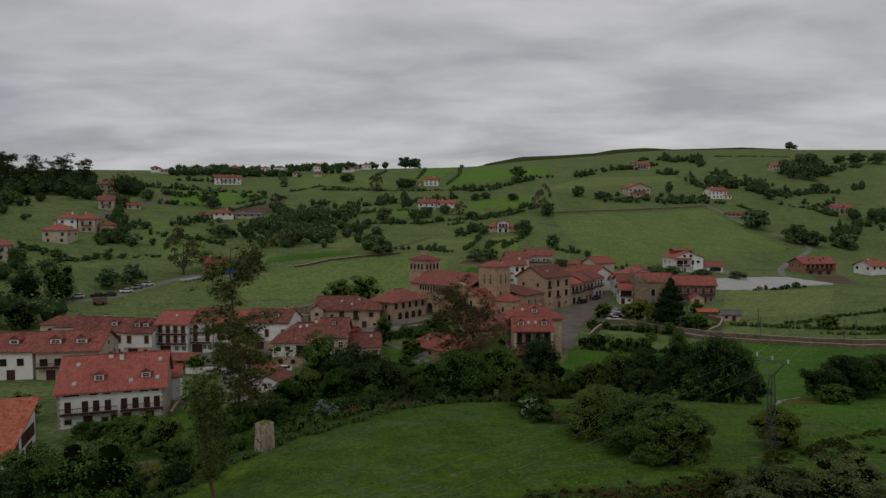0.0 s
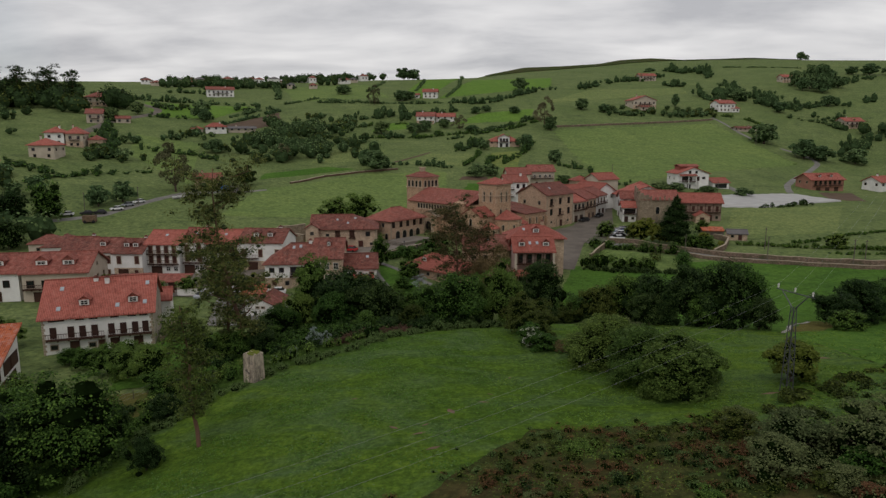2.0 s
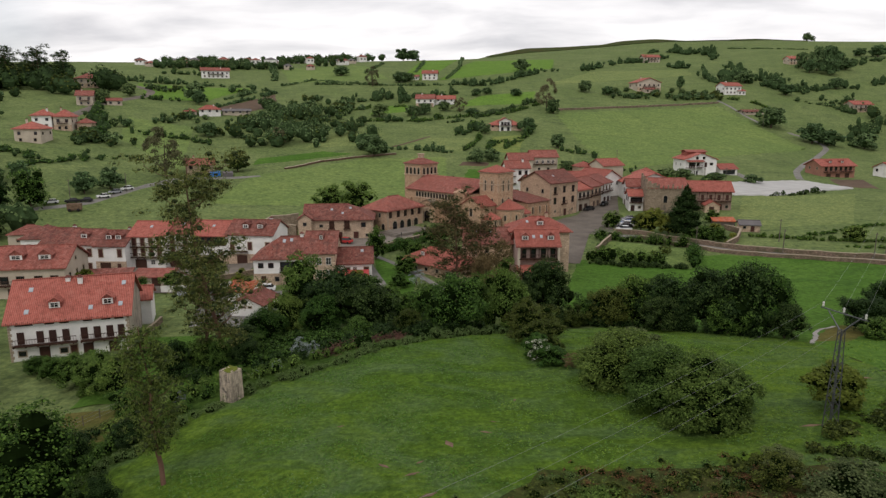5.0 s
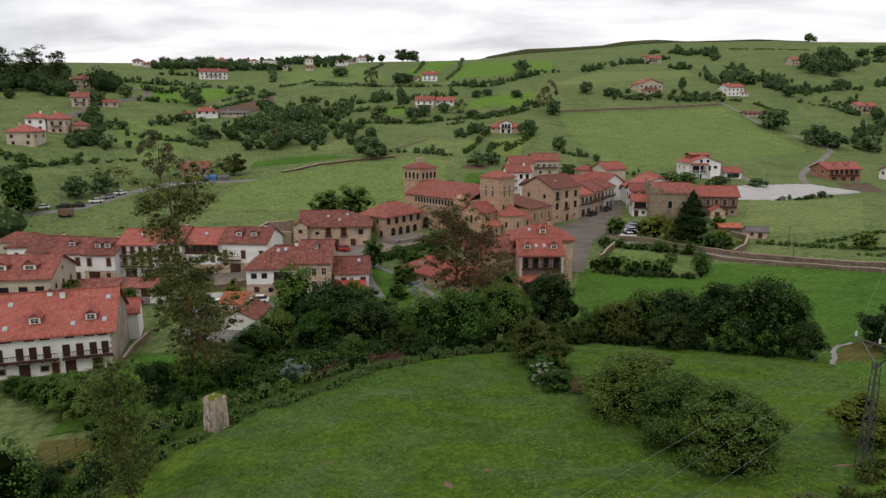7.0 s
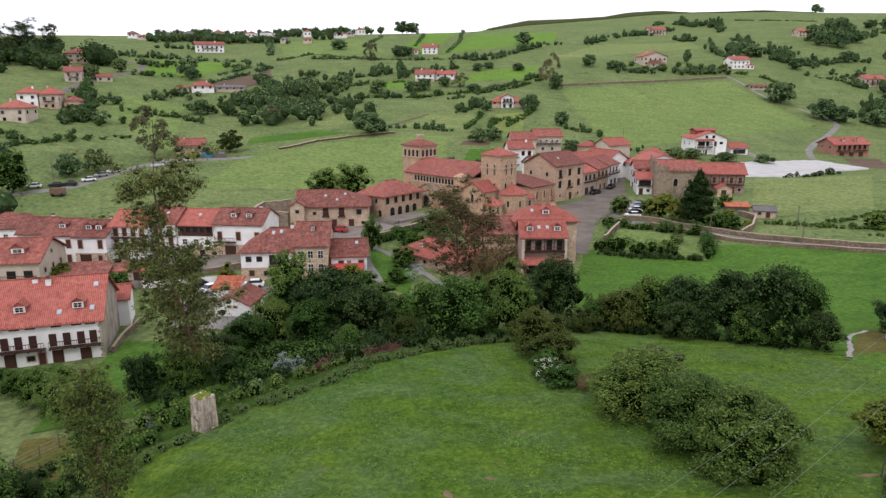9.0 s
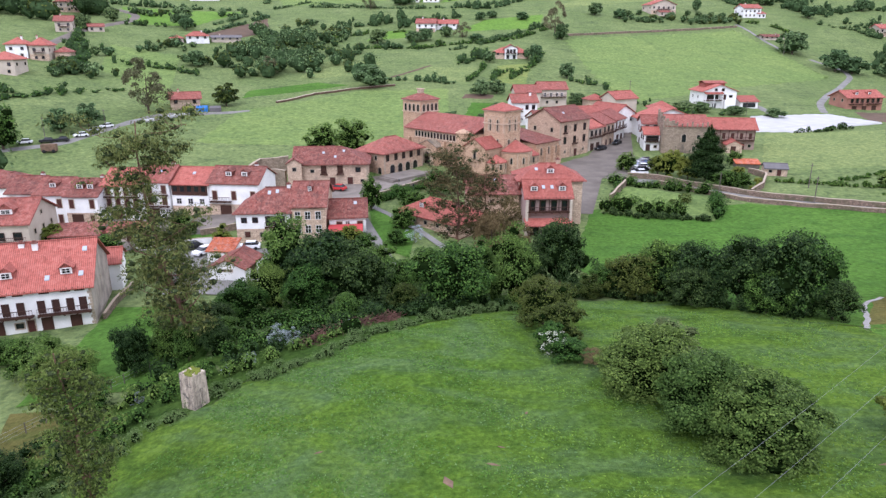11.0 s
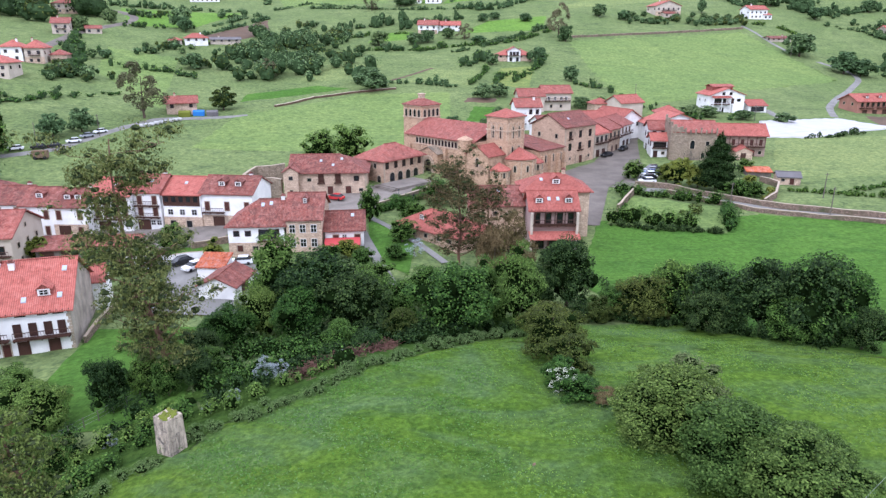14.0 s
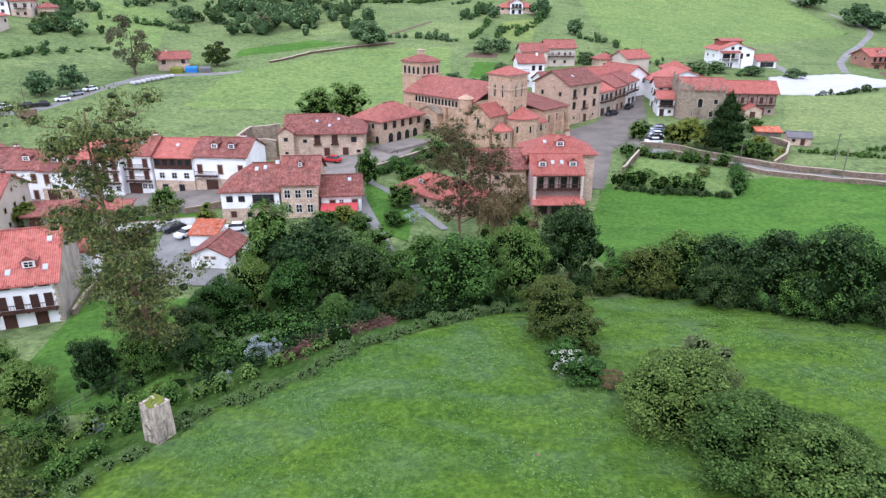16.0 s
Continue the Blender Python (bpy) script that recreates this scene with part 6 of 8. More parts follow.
def crown_data(h, w, low, lobes, n, size, rng, core=0.72, fat=1.0):
    """An uneven billowing dome: boughs on an ellipsoid, each with a cluster of leafy lobes on its outer side, dark
    lumps within for shade.
    """
    axes = np.array([w * 0.40, w * 0.40, h * (1 - low) * 0.46])
    mid = np.array([0, 0, h * (low + 1) * 0.47])
    boughs = max(12, lobes // 3)
    i = np.arange(boughs) + 0.5
    zz = 1 - 1.72 * i / boughs
    th = i * 2.39996 + rng.uniform(0, 6)
    d = np.column_stack([np.cos(th) * np.sqrt(1 - zz * zz), np.sin(th) * np.sqrt(1 - zz * zz), zz])
    d += rng.normal(size=d.shape) * 0.13
    swell = np.clip(1 + rng.normal(size=boughs) * 0.13, 0.72, 1.24)
    c0 = mid + d * axes * (0.74 * swell)[:, None]
    r0 = w * rng.uniform(0.10, 0.175, boughs) * fat
    k = 6
    own = np.repeat(np.arange(boughs), k)
    sd = d[own] * 0.8 + rng.normal(size=(boughs * k, 3)) * 0.66 + np.array([0, 0, 0.22])
    sd /= np.linalg.norm(sd, axis=1)[:, None]
    c = c0[own] + sd * (r0[own] * rng.uniform(0.6, 0.95, boughs * k))[:, None]
    r = r0[own] * rng.uniform(0.36, 0.74, boughs * k)
    which = rng.choice(len(r), n, p=r * r / (r * r).sum())
    e = unit(rng, n)
    o = sd[which] * 0.7 + np.array([0, 0, 0.45])
    o /= np.linalg.norm(o, axis=1)[:, None]
    back = (e * o).sum(1) < -0.25
    e[back] -= 2 * (e[back] * o[back]).sum(1)[:, None] * o[back]
    p = c[which] + e * r[which][:, None] * np.array([1, 1, 0.78]) * rng.uniform(0.62, 1.10, (n, 1))
    # loose shoots between the lobes and beyond them
    loose = rng.random(n) < 0.22
    if core:
        g = unit(rng, n)
        g[:, 2] = np.where(g[:, 2] < -0.6, -g[:, 2], g[:, 2])
        p[loose] = (mid + g * axes * rng.uniform(0.78, 1.0, (n, 1)))[loose]
        e[loose] = g[loose]
    stray = rng.random(n) < 0.10
    p[stray] += unit(rng, n)[stray] * w * 0.022
    V = [blades(p, e * 0.8 + o * 0.2, size, rng, 0.0, 0.5)]
    j = np.arange(n) * 4
    F = np.stack([j, j + 1, j + 2, j + 3], 1).tolist()
    hearts = []
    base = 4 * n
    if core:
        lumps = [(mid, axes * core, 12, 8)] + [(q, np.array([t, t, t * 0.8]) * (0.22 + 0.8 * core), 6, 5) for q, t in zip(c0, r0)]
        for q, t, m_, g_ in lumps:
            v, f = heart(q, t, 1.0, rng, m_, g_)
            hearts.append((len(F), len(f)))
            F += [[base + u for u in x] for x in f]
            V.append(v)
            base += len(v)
    return np.concatenate(V), F, hearts


def leaves_mesh(name, data, material, inner=CROWN_SHADE):
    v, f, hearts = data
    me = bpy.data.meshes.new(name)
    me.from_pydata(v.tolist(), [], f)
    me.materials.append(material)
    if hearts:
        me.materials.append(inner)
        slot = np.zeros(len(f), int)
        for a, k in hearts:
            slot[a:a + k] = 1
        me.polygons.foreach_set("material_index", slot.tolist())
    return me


def trunk_mesh(h, w, rng, material, low=0.25, name="trunk"):
    m = Mesh()
    r = 0.028 * h
    bend = [rng.uniform(-0.03, 0.03) * h for _ in range(4)]
    pts = [(0, 0, -0.6), (bend[0] * 0.3, bend[1] * 0.3, h * low * 0.6), (bend[0], bend[1], h * low * 1.3), (bend[2], bend[3], h * 0.8)]
    m.tube(pts, [r * 1.4, r, r * 0.8, r * 0.2])
    for i in range(5):
        a = 6.2832 * i / 5 + rng.uniform(-0.4, 0.4)
        z = h * (low + 0.12 * (i % 3))
        e = w * rng.uniform(0.22, 0.36)
        m.tube([(bend[0] * 0.6, bend[1] * 0.6, z), (e * 0.5 * math.cos(a), e * 0.5 * math.sin(a), z + h * 0.12), (e * math.cos(a), e * math.sin(a), z + h * 0.27)], [r * 0.55, r * 0.36, r * 0.1], 5)
    return m.make(name, material)


def tree_meshes(kind, variant):
    """Trunk and crown for a plant 10 m high and 10 m wide."""
    rng = np.random.default_rng(100 + variant * 17 + sum(map(ord, kind)))
    mat, n, size, low, lobes, core, fat = {
        "dark": (L_DARK, 7200, 0.31, -0.08, 64, 0.66, 1.05), "mid": (L_MID, 7200, 0.31, -0.08, 60, 0.66, 1.05), "light": (L_LIGHT, 7200, 0.31, -0.06, 56, 0.64, 1.08), "olive": (L_OLIVE, 6200, 0.33, -0.08, 56, 0.62, 1.05),
        "yellow": (L_YELLOW, 5500, 0.46, 0.03, 40, 0.7, 1.0), "russet": (L_BROWN, 6500, 0.33, 0.06, 44, 0.0, 1.15), "bush": (L_LEAFY, 22000, 0.24, -0.20, 90, 0.60, 1.0), "scrub_grey": (L_HEATHER, 3600, 0.38, 0.0, 34, 0.5, 1.1), "bush_olive": (L_OLIVE, 3400, 0.40, 0.0, 30, 0.5, 1.1),
        "flower": (L_MID, 3000, 0.60, 0.0, 30, 0.6, 1.1), "silver": (L_GREY, 3000, 0.30, -0.05, 34, 0.0, 1.1), "shrub": (L_MID, 3000, 0.56, -0.1, 24, 0.66, 1.2), "shrub_dark": (L_DARK, 3000, 0.56, -0.1, 24, 0.66, 1.2), "bracken": (L_BRACKEN, 2600, 0.5, -0.1, 24, 0.4, 1.2),
        "far": (L_HEDGE_HAZE, 1150, 1.05, 0.0, 34, 0.76, 1.1), "far_mid": (L_WOOD_HAZE, 1150, 1.05, 0.0, 34, 0.76, 1.1), "far_olive": (L_OLIVE, 1150, 1.05, 0.0, 34, 0.74, 1.1), "far_russet": (L_AIRY, 4200, 0.42, 0.05, 30, 0.0, 1.2),
    }[kind.replace("_thin", "").replace("_fine", "")]
    if kind.endswith("_fine"):
        n, size, lobes, fat = int(n * 1.3), size * 0.82, int(lobes * 1.4), fat * 0.94
    if kind.endswith("_thin"):
        n, size = int(n * 0.28), size * 1.6
    cr = leaves_mesh("crown", crown_data(10.0, 10.0, low, lobes, n, size, rng, core, fat), mat, FAR_CROWN_SHADE if kind.startswith("far") else CROWN_SHADE)
    tk = trunk_mesh(10.0, 10.0, rng, BARK, max(low, 0.12))
    if kind.startswith("flower"):
        bl = [(rng.uniform(-3.6, 3.6), -3.9 + rng.uniform(-0.6, 0.9), rng.uniform(1.8, 8.5), 0.7, 0.5, 0.6) for _ in range(30)]
        return tk, cr, leaves_mesh("blossom", leaves_data([(bx, by - 0.5, bz, ba, bb, bc) for bx, by, bz, ba, bb, bc in bl], 1000, 0.28, rng, 0.0), L_FLOWER)
    return tk, cr


NTREE = [0]


def plant(kind, x, y, h, w, label, category="tree", name=None, variants=3, group=""):
    """A tree or bush h high and w wide."""
    NTREE[0] += 1
    if y > 132 and not kind.startswith(("far", "russet")):
        kind += "_thin"
    if y < 82 and kind in ("dark", "mid", "light"):
        kind += "_fine"
    tk, cr, *blossom = cached(("tree", kind, NTREE[0] % variants), lambda: tree_meshes(kind, NTREE[0] % variants))
    m = Matrix.LocRotScale((x, y, zt(x, y) - 0.1), Euler((0, 0, 0 if kind.startswith("flower") else NTREE[0] * 2.4)), (w / 10, w / 10, h / 10))
    ob = thing(name or ("bush" if category == "bush" else "tree"), label, category, m, group)
    part("trunk", tk, parent=ob)
    part("crown", cr, parent=ob)
    for b in blossom:
        part("blossom", b, parent=ob, label="white flower clusters")
    return ob


def eucalyptus(x, y, h, reaches, label, seed, mat=L_EUC, n=5200, low=0.3, lean=0.0, leaf_=0.36, boughs=26, clump=0.030, bare=0.0):
    """A tall open tree: a leaning forked trunk, long rising boughs, and many small hanging clumps of leaves at their ends.
    reaches: how far the boughs go, evenly spaced from the lowest to the top."""
    rng = np.random.default_rng(seed)
    ob = thing("tree", label, "tree", pose(x, y, zt(x, y) - 0.1, 0, 0, 0))
    m = Mesh()
    r = 0.0095 * h + 0.06
    spine = [(0, 0, -0.5)]
    cx = cy = 0.0
    for i in range(1, 9):
        cx += rng.uniform(-0.018, 0.018) * h + lean * h / 8
        cy += rng.uniform(-0.018, 0.018) * h
        spine.append((cx, cy, h * i / 8 * 0.93))
    m.tube(spine, [r * (1 - 0.115 * i) + 0.03 for i in range(9)], 8)
    blobs = []
    for i in range(boughs):
        f = (i + rng.uniform(0, 0.9)) / boughs
        if 0.5 < f < 0.78 and rng.random() < bare:
            continue
        t = low + (0.96 - low) * f
        k = min(int(t * 8), 7)
        p = Vector(spine[k]).lerp(Vector(spine[k + 1]), t * 8 - k)
        a = i * 2.4 + rng.uniform(-0.6, 0.6)
        reach = float(np.interp(f, np.linspace(0, 1, len(reaches)), reaches)) * rng.uniform(0.45, 1.08)
        rise = rng.uniform(0.25, 0.75) if t < 0.8 else rng.uniform(0.10, 0.36)
        e = p + Vector((math.cos(a) * reach, math.sin(a) * reach, reach * rise))
        mid = p.lerp(e, 0.5) + Vector((rng.normal() * 0.1, rng.normal() * 0.1, -0.05)) * reach
        m.tube([tuple(p), tuple(mid), tuple(e)], [r * 0.40 * (1.1 - t), r * 0.25 * (1.1 - t) + 0.02, 0.025], 5)
        for j in range(4):
            q0 = mid.lerp(e, rng.uniform(0.0, 1.0)) if j else e
            q = q0 + Vector((rng.normal(), rng.normal(), rng.uniform(0.0, 1.3))) * reach * 0.20
            if j:
                m.tube([tuple(q0), tuple(q)], [0.035, 0.018], 4)
            s_ = rng.uniform(0.7, 1.3) * (clump * h + 0.22)
            for _ in range(3):
                g = s_ * rng.uniform(0.45, 0.95)
                o = Vector((rng.normal(), rng.normal(), rng.normal() * 0.45)) * s_ * 0.75
                blobs.append((q.x + o.x, q.y + o.y, q.z + o.z, g * 1.15, g * 1.15, g * rng.uniform(0.5, 0.8)))
    part("trunk", m, BARK_RED, ob, "peeling reddish bark")
    part("crown", leaves_mesh("crown", leaves_data(blobs, n, leaf_, rng, 0.36, 0.8, -0.9), mat, EUC_CROWN_SHADE), None, ob)
    return ob


def conifer(x, y, h, w, label):
    rng = np.random.default_rng(int(abs(x) * 10 + y))
    ob = thing("tree", label, "tree", pose(x, y, zt(x, y) - 0.1))
    blobs = []
    for i in range(24):
        t = (i + 0.5) / 24
        rad = w * 0.5 * math.sin(min(1.0, (1.02 - t) * 1.35) * 1.5708) * (0.75 + 0.25 * min(1, t * 6))
        a = i * 2.4
        blobs.append((rad * 0.45 * math.cos(a), rad * 0.45 * math.sin(a), h * (0.08 + 0.88 * t), max(rad * 0.62, 0.35), max(rad * 0.62, 0.35), h * 0.085))
    part("trunk", Mesh().tube([(0, 0, -0.5), (0, 0, h * 0.9)], [w * 0.04, 0.05], 7), BARK, ob)
    part("crown", leaves_mesh("crown", leaves_data(blobs, 9000, 0.42, rng, 0.75, 0.4), L_DARK), None, ob)
    return ob


def hedge(pts, h, w, label, material, rng_seed=1, leaf_size=0.9, per=34, step_=None, gaps=0.12, name="hedgerow", kind="stuff", category="hedge", core=0.66):
    """A belt of bushy growth along points in plan, one object."""
    rng = np.random.default_rng(rng_seed)
    pts = [Vector(p) for p in pts]
    st = step_ or max(0.7, w * 0.24)
    blobs = []
    far = name == "hedgerow"
    run = 0.0
    for a, b in zip(pts, pts[1:]):
        n = max(1, int((b - a).length / st))
        for i in range(n):
            run += (b - a).length / n
            # hedges left to themselves thicken into clumps and thin out again
            wave = math.sin(run / w * 0.55 + rng_seed) + 0.7 * math.sin(run / w * 1.37 + 2.1 * rng_seed)
            if rng.random() < gaps * (1 + 1.6 * math.sin(i * 0.37 + rng_seed)) or (far and wave < -0.75 and rng.random() < 0.8):
                continue
            p = a.lerp(b, (i + rng.random()) / n)
            x, y = p.x + rng.normal() * w * 0.24, p.y + rng.normal() * w * 0.24
            hh = h * min(2.0 if far else 1.5, 0.72 * math.exp(rng.normal() * (0.36 if far else 0.30) + (0.22 * wave if far else 0.0)))
            r = max(w * rng.uniform(0.20, 0.42), hh * rng.uniform(0.34, 0.6))
            blobs.append((x, y, zt(x, y) + hh * 0.36, r * rng.uniform(0.8, 1.3), r, hh * 0.62))
            if far and rng.random() < 0.45:
                blobs.append((x + rng.normal() * r * 0.7, y + rng.normal() * r * 0.5, zt(x, y) + hh * rng.uniform(0.45, 0.85), r * 0.55, r * 0.55, hh * 0.36))
    if not blobs:
        return None
    ob = new(name, leaves_mesh(name, leaves_data(blobs, per * len(blobs), leaf_size, rng, core), material, FAR_CROWN_SHADE if name == "hedgerow" else CROWN_SHADE))
    return tagged(ob, label, category, "", kind)


def wood(corners, n, h, label, seed, mats=(L_HEDGE_HAZE, L_WOOD_HAZE, L_OLIVE)):
    """A distant wood over a quad in plan: crowns close together, one object per tone."""
    rng = np.random.default_rng(seed)
    q = [np.array(c, float) for c in corners]
    seats = []
    for s, t in rng.random((max(4, n // 6), 2)):
        seats.append(q[0] * (1 - s) * (1 - t) + q[1] * s * (1 - t) + q[2] * s * t + q[3] * (1 - s) * t)
    for k, mt in enumerate(mats):
        blobs = []
        for i in range(n // len(mats)):
            p = seats[rng.integers(0, len(seats))] + rng.normal(size=2) * h * 0.8 * np.array([1.4, 1.0])
            hh = h * rng.uniform(0.4, 1.15)
            r = hh * rng.uniform(0.42, 0.68)
            z = zt(*p)
            blobs.append((p[0], p[1], z + hh * 0.42, r, r, hh * 0.54))
            for e in range(2):
                f = rng.uniform(0.4, 0.62)
                blobs.append((p[0] + rng.normal() * r * 0.5, p[1] + rng.normal() * r * 0.5, z + hh * rng.uniform(0.45, 0.72), r * f, r * f, hh * f * 0.6))
        tagged(new("woodland", leaves_mesh("woodland", leaves_data(blobs, (20 if h < 14 else 45) * len(blobs), 1.15 * max(1.0, h / 10), rng, 0.78), mt, FAR_CROWN_SHADE)), label, "woodland", "", "stuff")


def tufts(name, corners, n, size, material, label, seed):
    """Tussocks of three blades each, scattered over a quad in plan, one object."""
    rng = np.random.default_rng(seed)
    q = [np.array(c, float) for c in corners]
    s, t = rng.random(n), rng.random(n)
    p = q[0] * ((1 - s) * (1 - t))[:, None] + q[1] * (s * (1 - t))[:, None] + q[2] * (s * t)[:, None] + q[3] * ((1 - s) * t)[:, None]
    keep = np.sin(p[:, 0] * 0.55 + 2.2 * np.sin(p[:, 1] * 0.23)) + np.sin(p[:, 1] * 0.8 + p[:, 0] * 0.35) + rng.normal(size=n) * 0.7 > 0.1
    p = p[keep]
    z = T(p[:, 0], p[:, 1]) + 0.08
    k = len(p)
    c = np.column_stack([p, z])
    nrm = np.array([0, 0, 1.0]) + rng.normal(size=(k, 3)) * 0.4
    nrm /= np.linalg.norm(nrm, axis=1)[:, None]
    t_ = np.cross(nrm, rng.normal(size=(k, 3)))
    t_ /= np.linalg.norm(t_, axis=1)[:, None]
    s_ = np.cross(nrm, t_)
    a = (size * rng.uniform(0.5, 1.4, k))[:, None]
    V = [np.stack([c - t_ * a, c + s_ * a * 0.4, c + t_ * a, c - s_ * a * 0.4], 1).reshape(-1, 3) + np.array([0, 0, 0.04])]
    j = np.arange(k) * 4
    F = np.stack([j, j + 1, j + 2, j + 3], 1).tolist()
    tagged(new(name, leaves_mesh(name, (np.concatenate(V), F, ()), material)), label, "grass", "", "stuff")


L_GRASSY = leaf("tall_grass_blades", (0.049, 0.089, 0.026), (0.079, 0.126, 0.040), (0.115, 0.164, 0.057), 0.8)
L_GRASS = leaf("grass_blades", (0.054, 0.122, 0.015), (0.086, 0.168, 0.024), (0.127, 0.208, 0.033), 0.8)
L_GRASS_BLUE = leaf("bluish_grass_blades", (0.073, 0.133, 0.039), (0.099, 0.168, 0.053), (0.135, 0.208, 0.075), 0.8)
for i_, q_ in enumerate(([(-36, 42), (6, 42), (3, 106), (-22, 86)], [(5, 46), (47, 64), (46, 100), (2, 106)], [(3, 106), (46, 100), (28, 115), (15, 115)])):
    tufts("grass_tussocks", q_, (36000, 29000, 8000)[i_], 0.13, L_GRASS, "green grass tussocks over the cow meadow", 400 + i_)
    tufts("grass_tussocks", q_, (13000, 18000, 4000)[i_], 0.13, L_GRASS_BLUE, "bluish grass tussocks over the cow meadow", 410 + i_)
tufts("grass_tussocks", [(48, 62), (100, 80), (85, 112), (46, 101)], 16000, 0.18, L_GRASS, "green grass tussocks over the slope", 420)


def thicket(corners, n, h, label, seed, material, leaf_=0.2, per=60, core=0.55):
    """Low rounded scrub growing together over a quad in plan, one object."""
    rng = np.random.default_rng(seed)
    q = [np.array(c, float) for c in corners]
    seats = [q[0] * (1 - s) * (1 - t) + q[1] * s * (1 - t) + q[2] * s * t + q[3] * (1 - s) * t for s, t in rng.random((max(3, n // 5), 2))]
    blobs = []
    for i in range(n):
        p = seats[rng.integers(0, len(seats))] + rng.normal(size=2) * 1.3
        hh = h * rng.uniform(0.4, 1.3)
        r = hh * rng.uniform(0.6, 1.1)
        blobs.append((p[0], p[1], zt(*p) + hh * 0.3, r, r * rng.uniform(0.8, 1.2), hh * 0.6))
    return tagged(new("thicket", leaves_mesh("thicket", leaves_data(blobs, per * n, leaf_, rng, core), material)), label, "scrub", "", "stuff")


HQ = [(-6, 49.5), (28, 45), (27, 62), (8, 64)]
tufts("grass_tussocks", [(-6, 48), (40, 44), (30, 62), (7, 64)], 9000, 0.2, L_OLIVE, "coarse olive grass tussocks over the heath", 421)
thicket(HQ, 240, 0.62, "brown bracken over the rough slope", 421, L_BRACKEN, 0.13, 70)
thicket(HQ, 150, 0.7, "olive heath scrub over the rough slope", 422, L_OLIVE, 0.14, 70)
thicket(HQ, 160, 0.55, "pale green grass clumps over the rough slope", 427, L_GRASSY, 0.14, 60)
thicket(HQ, 40, 0.7, "dark green scrub over the rough slope", 423, L_DARK, 0.15, 80)
thicket([(20, 44), (40, 43), (38, 57), (23, 58)], 110, 1.7, "grey-green tall scrub over the rough slope", 424, L_HEATHER, 0.17, 110)
thicket([(9, 58), (11, 57), (12, 61), (10, 61)], 16, 0.9, "bright green bush among the bracken", 425, L_LIGHT, 0.15, 140)
thicket([(20, 60), (30, 61), (46, 72), (44, 76)], 60, 0.7, "brown and olive scrub below the power line", 426, L_OLIVE)


# cow meadow and its edge
plant("bush", 17.6, 84.3, 6.9, 9.6, "large dense green bush in the meadow", "bush")
plant("bush", 20.4, 77.8, 7.2, 9.0, "large dense green bush growing into its neighbours", "bush")
plant("bush", 22.6, 72.6, 6.8, 9.2, "large leafy green bush beside the power line", "bush")
plant("bush", 25.2, 76.4, 5.2, 6.6, "low rounded green bush in the meadow", "bush")
thicket([(-31, 91), (-15, 99.5), (-18, 109), (-35, 103)], 110, 2.0, "mixed green undergrowth on the bank", 431, L_MID, 0.28, 44)
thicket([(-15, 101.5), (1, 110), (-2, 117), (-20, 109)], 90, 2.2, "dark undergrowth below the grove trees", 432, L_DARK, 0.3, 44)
plant("scrub_grey", 21.5, 90.0, 4.6, 6.5, "dull olive bush with thin leaves", "bush")
plant("yellow", 35.0, 74.0, 5.0, 6.2, "small light green tree beside the pylon")
plant("olive", 10.2, 107.0, 5.6, 7.2, "olive green shrub at the meadow's edge", "bush")
plant("olive", 9.8, 101.0, 6.0, 6.8, "yellowish olive bush in the meadow", "bush")
plant("olive", 10.8, 96.0, 4.6, 5.6, "green bush in the meadow", "bush")
plant("flower", 9.6, 92.6, 3.6, 3.8, "bush covered in white blossom", "bush")
plant("shrub", 11.2, 90.6, 2.6, 4.2, "low dark green bush in the meadow", "bush")
plant("russet", 13.4, 89.6, 2.0, 2.6, "low reddish bush in the meadow", "bush")
for x, y, h, w, k in ((24.5, 118.5, 7.4, 9, "olive"), (28.2, 119.5, 9.5, 9.5, "mid"), (32.6, 115.5, 10.2, 10, "dark"), (31.0, 112.5, 6.0, 7, "dark"), (37.2, 112.0, 10.6, 10, "dark"), (41.2, 107.8, 12.2, 10.5, "dark"), (43.8, 107.6, 11.0, 9, "mid"), (38.6, 107.2, 6.5, 7, "mid"), (21, 121, 5.0, 6.5, "mid"), (45.0, 104.2, 5.6, 5.5, "dark"), (18.6, 118.6, 3.6, 5, "olive")):
    plant(k, x, y, h, w, {"olive": "olive green tree in the row below the meadow", "mid": "leafy green tree in the row below the meadow", "dark": "dense dark green tree in the row below the meadow"}[k], group="trees below the meadow")
for x, y, h, w, k in ((61, 112, 6.5, 8, "dark"), (66.5, 117, 8.5, 9, "dark"), (72, 121, 8, 9, "mid"), (78, 126, 8, 9, "dark"), (58, 104.5, 3.5, 5, "shrub")):
    plant(k, x, y, h, w, "dark leafy tree beside the field stream", group="trees by the stream")
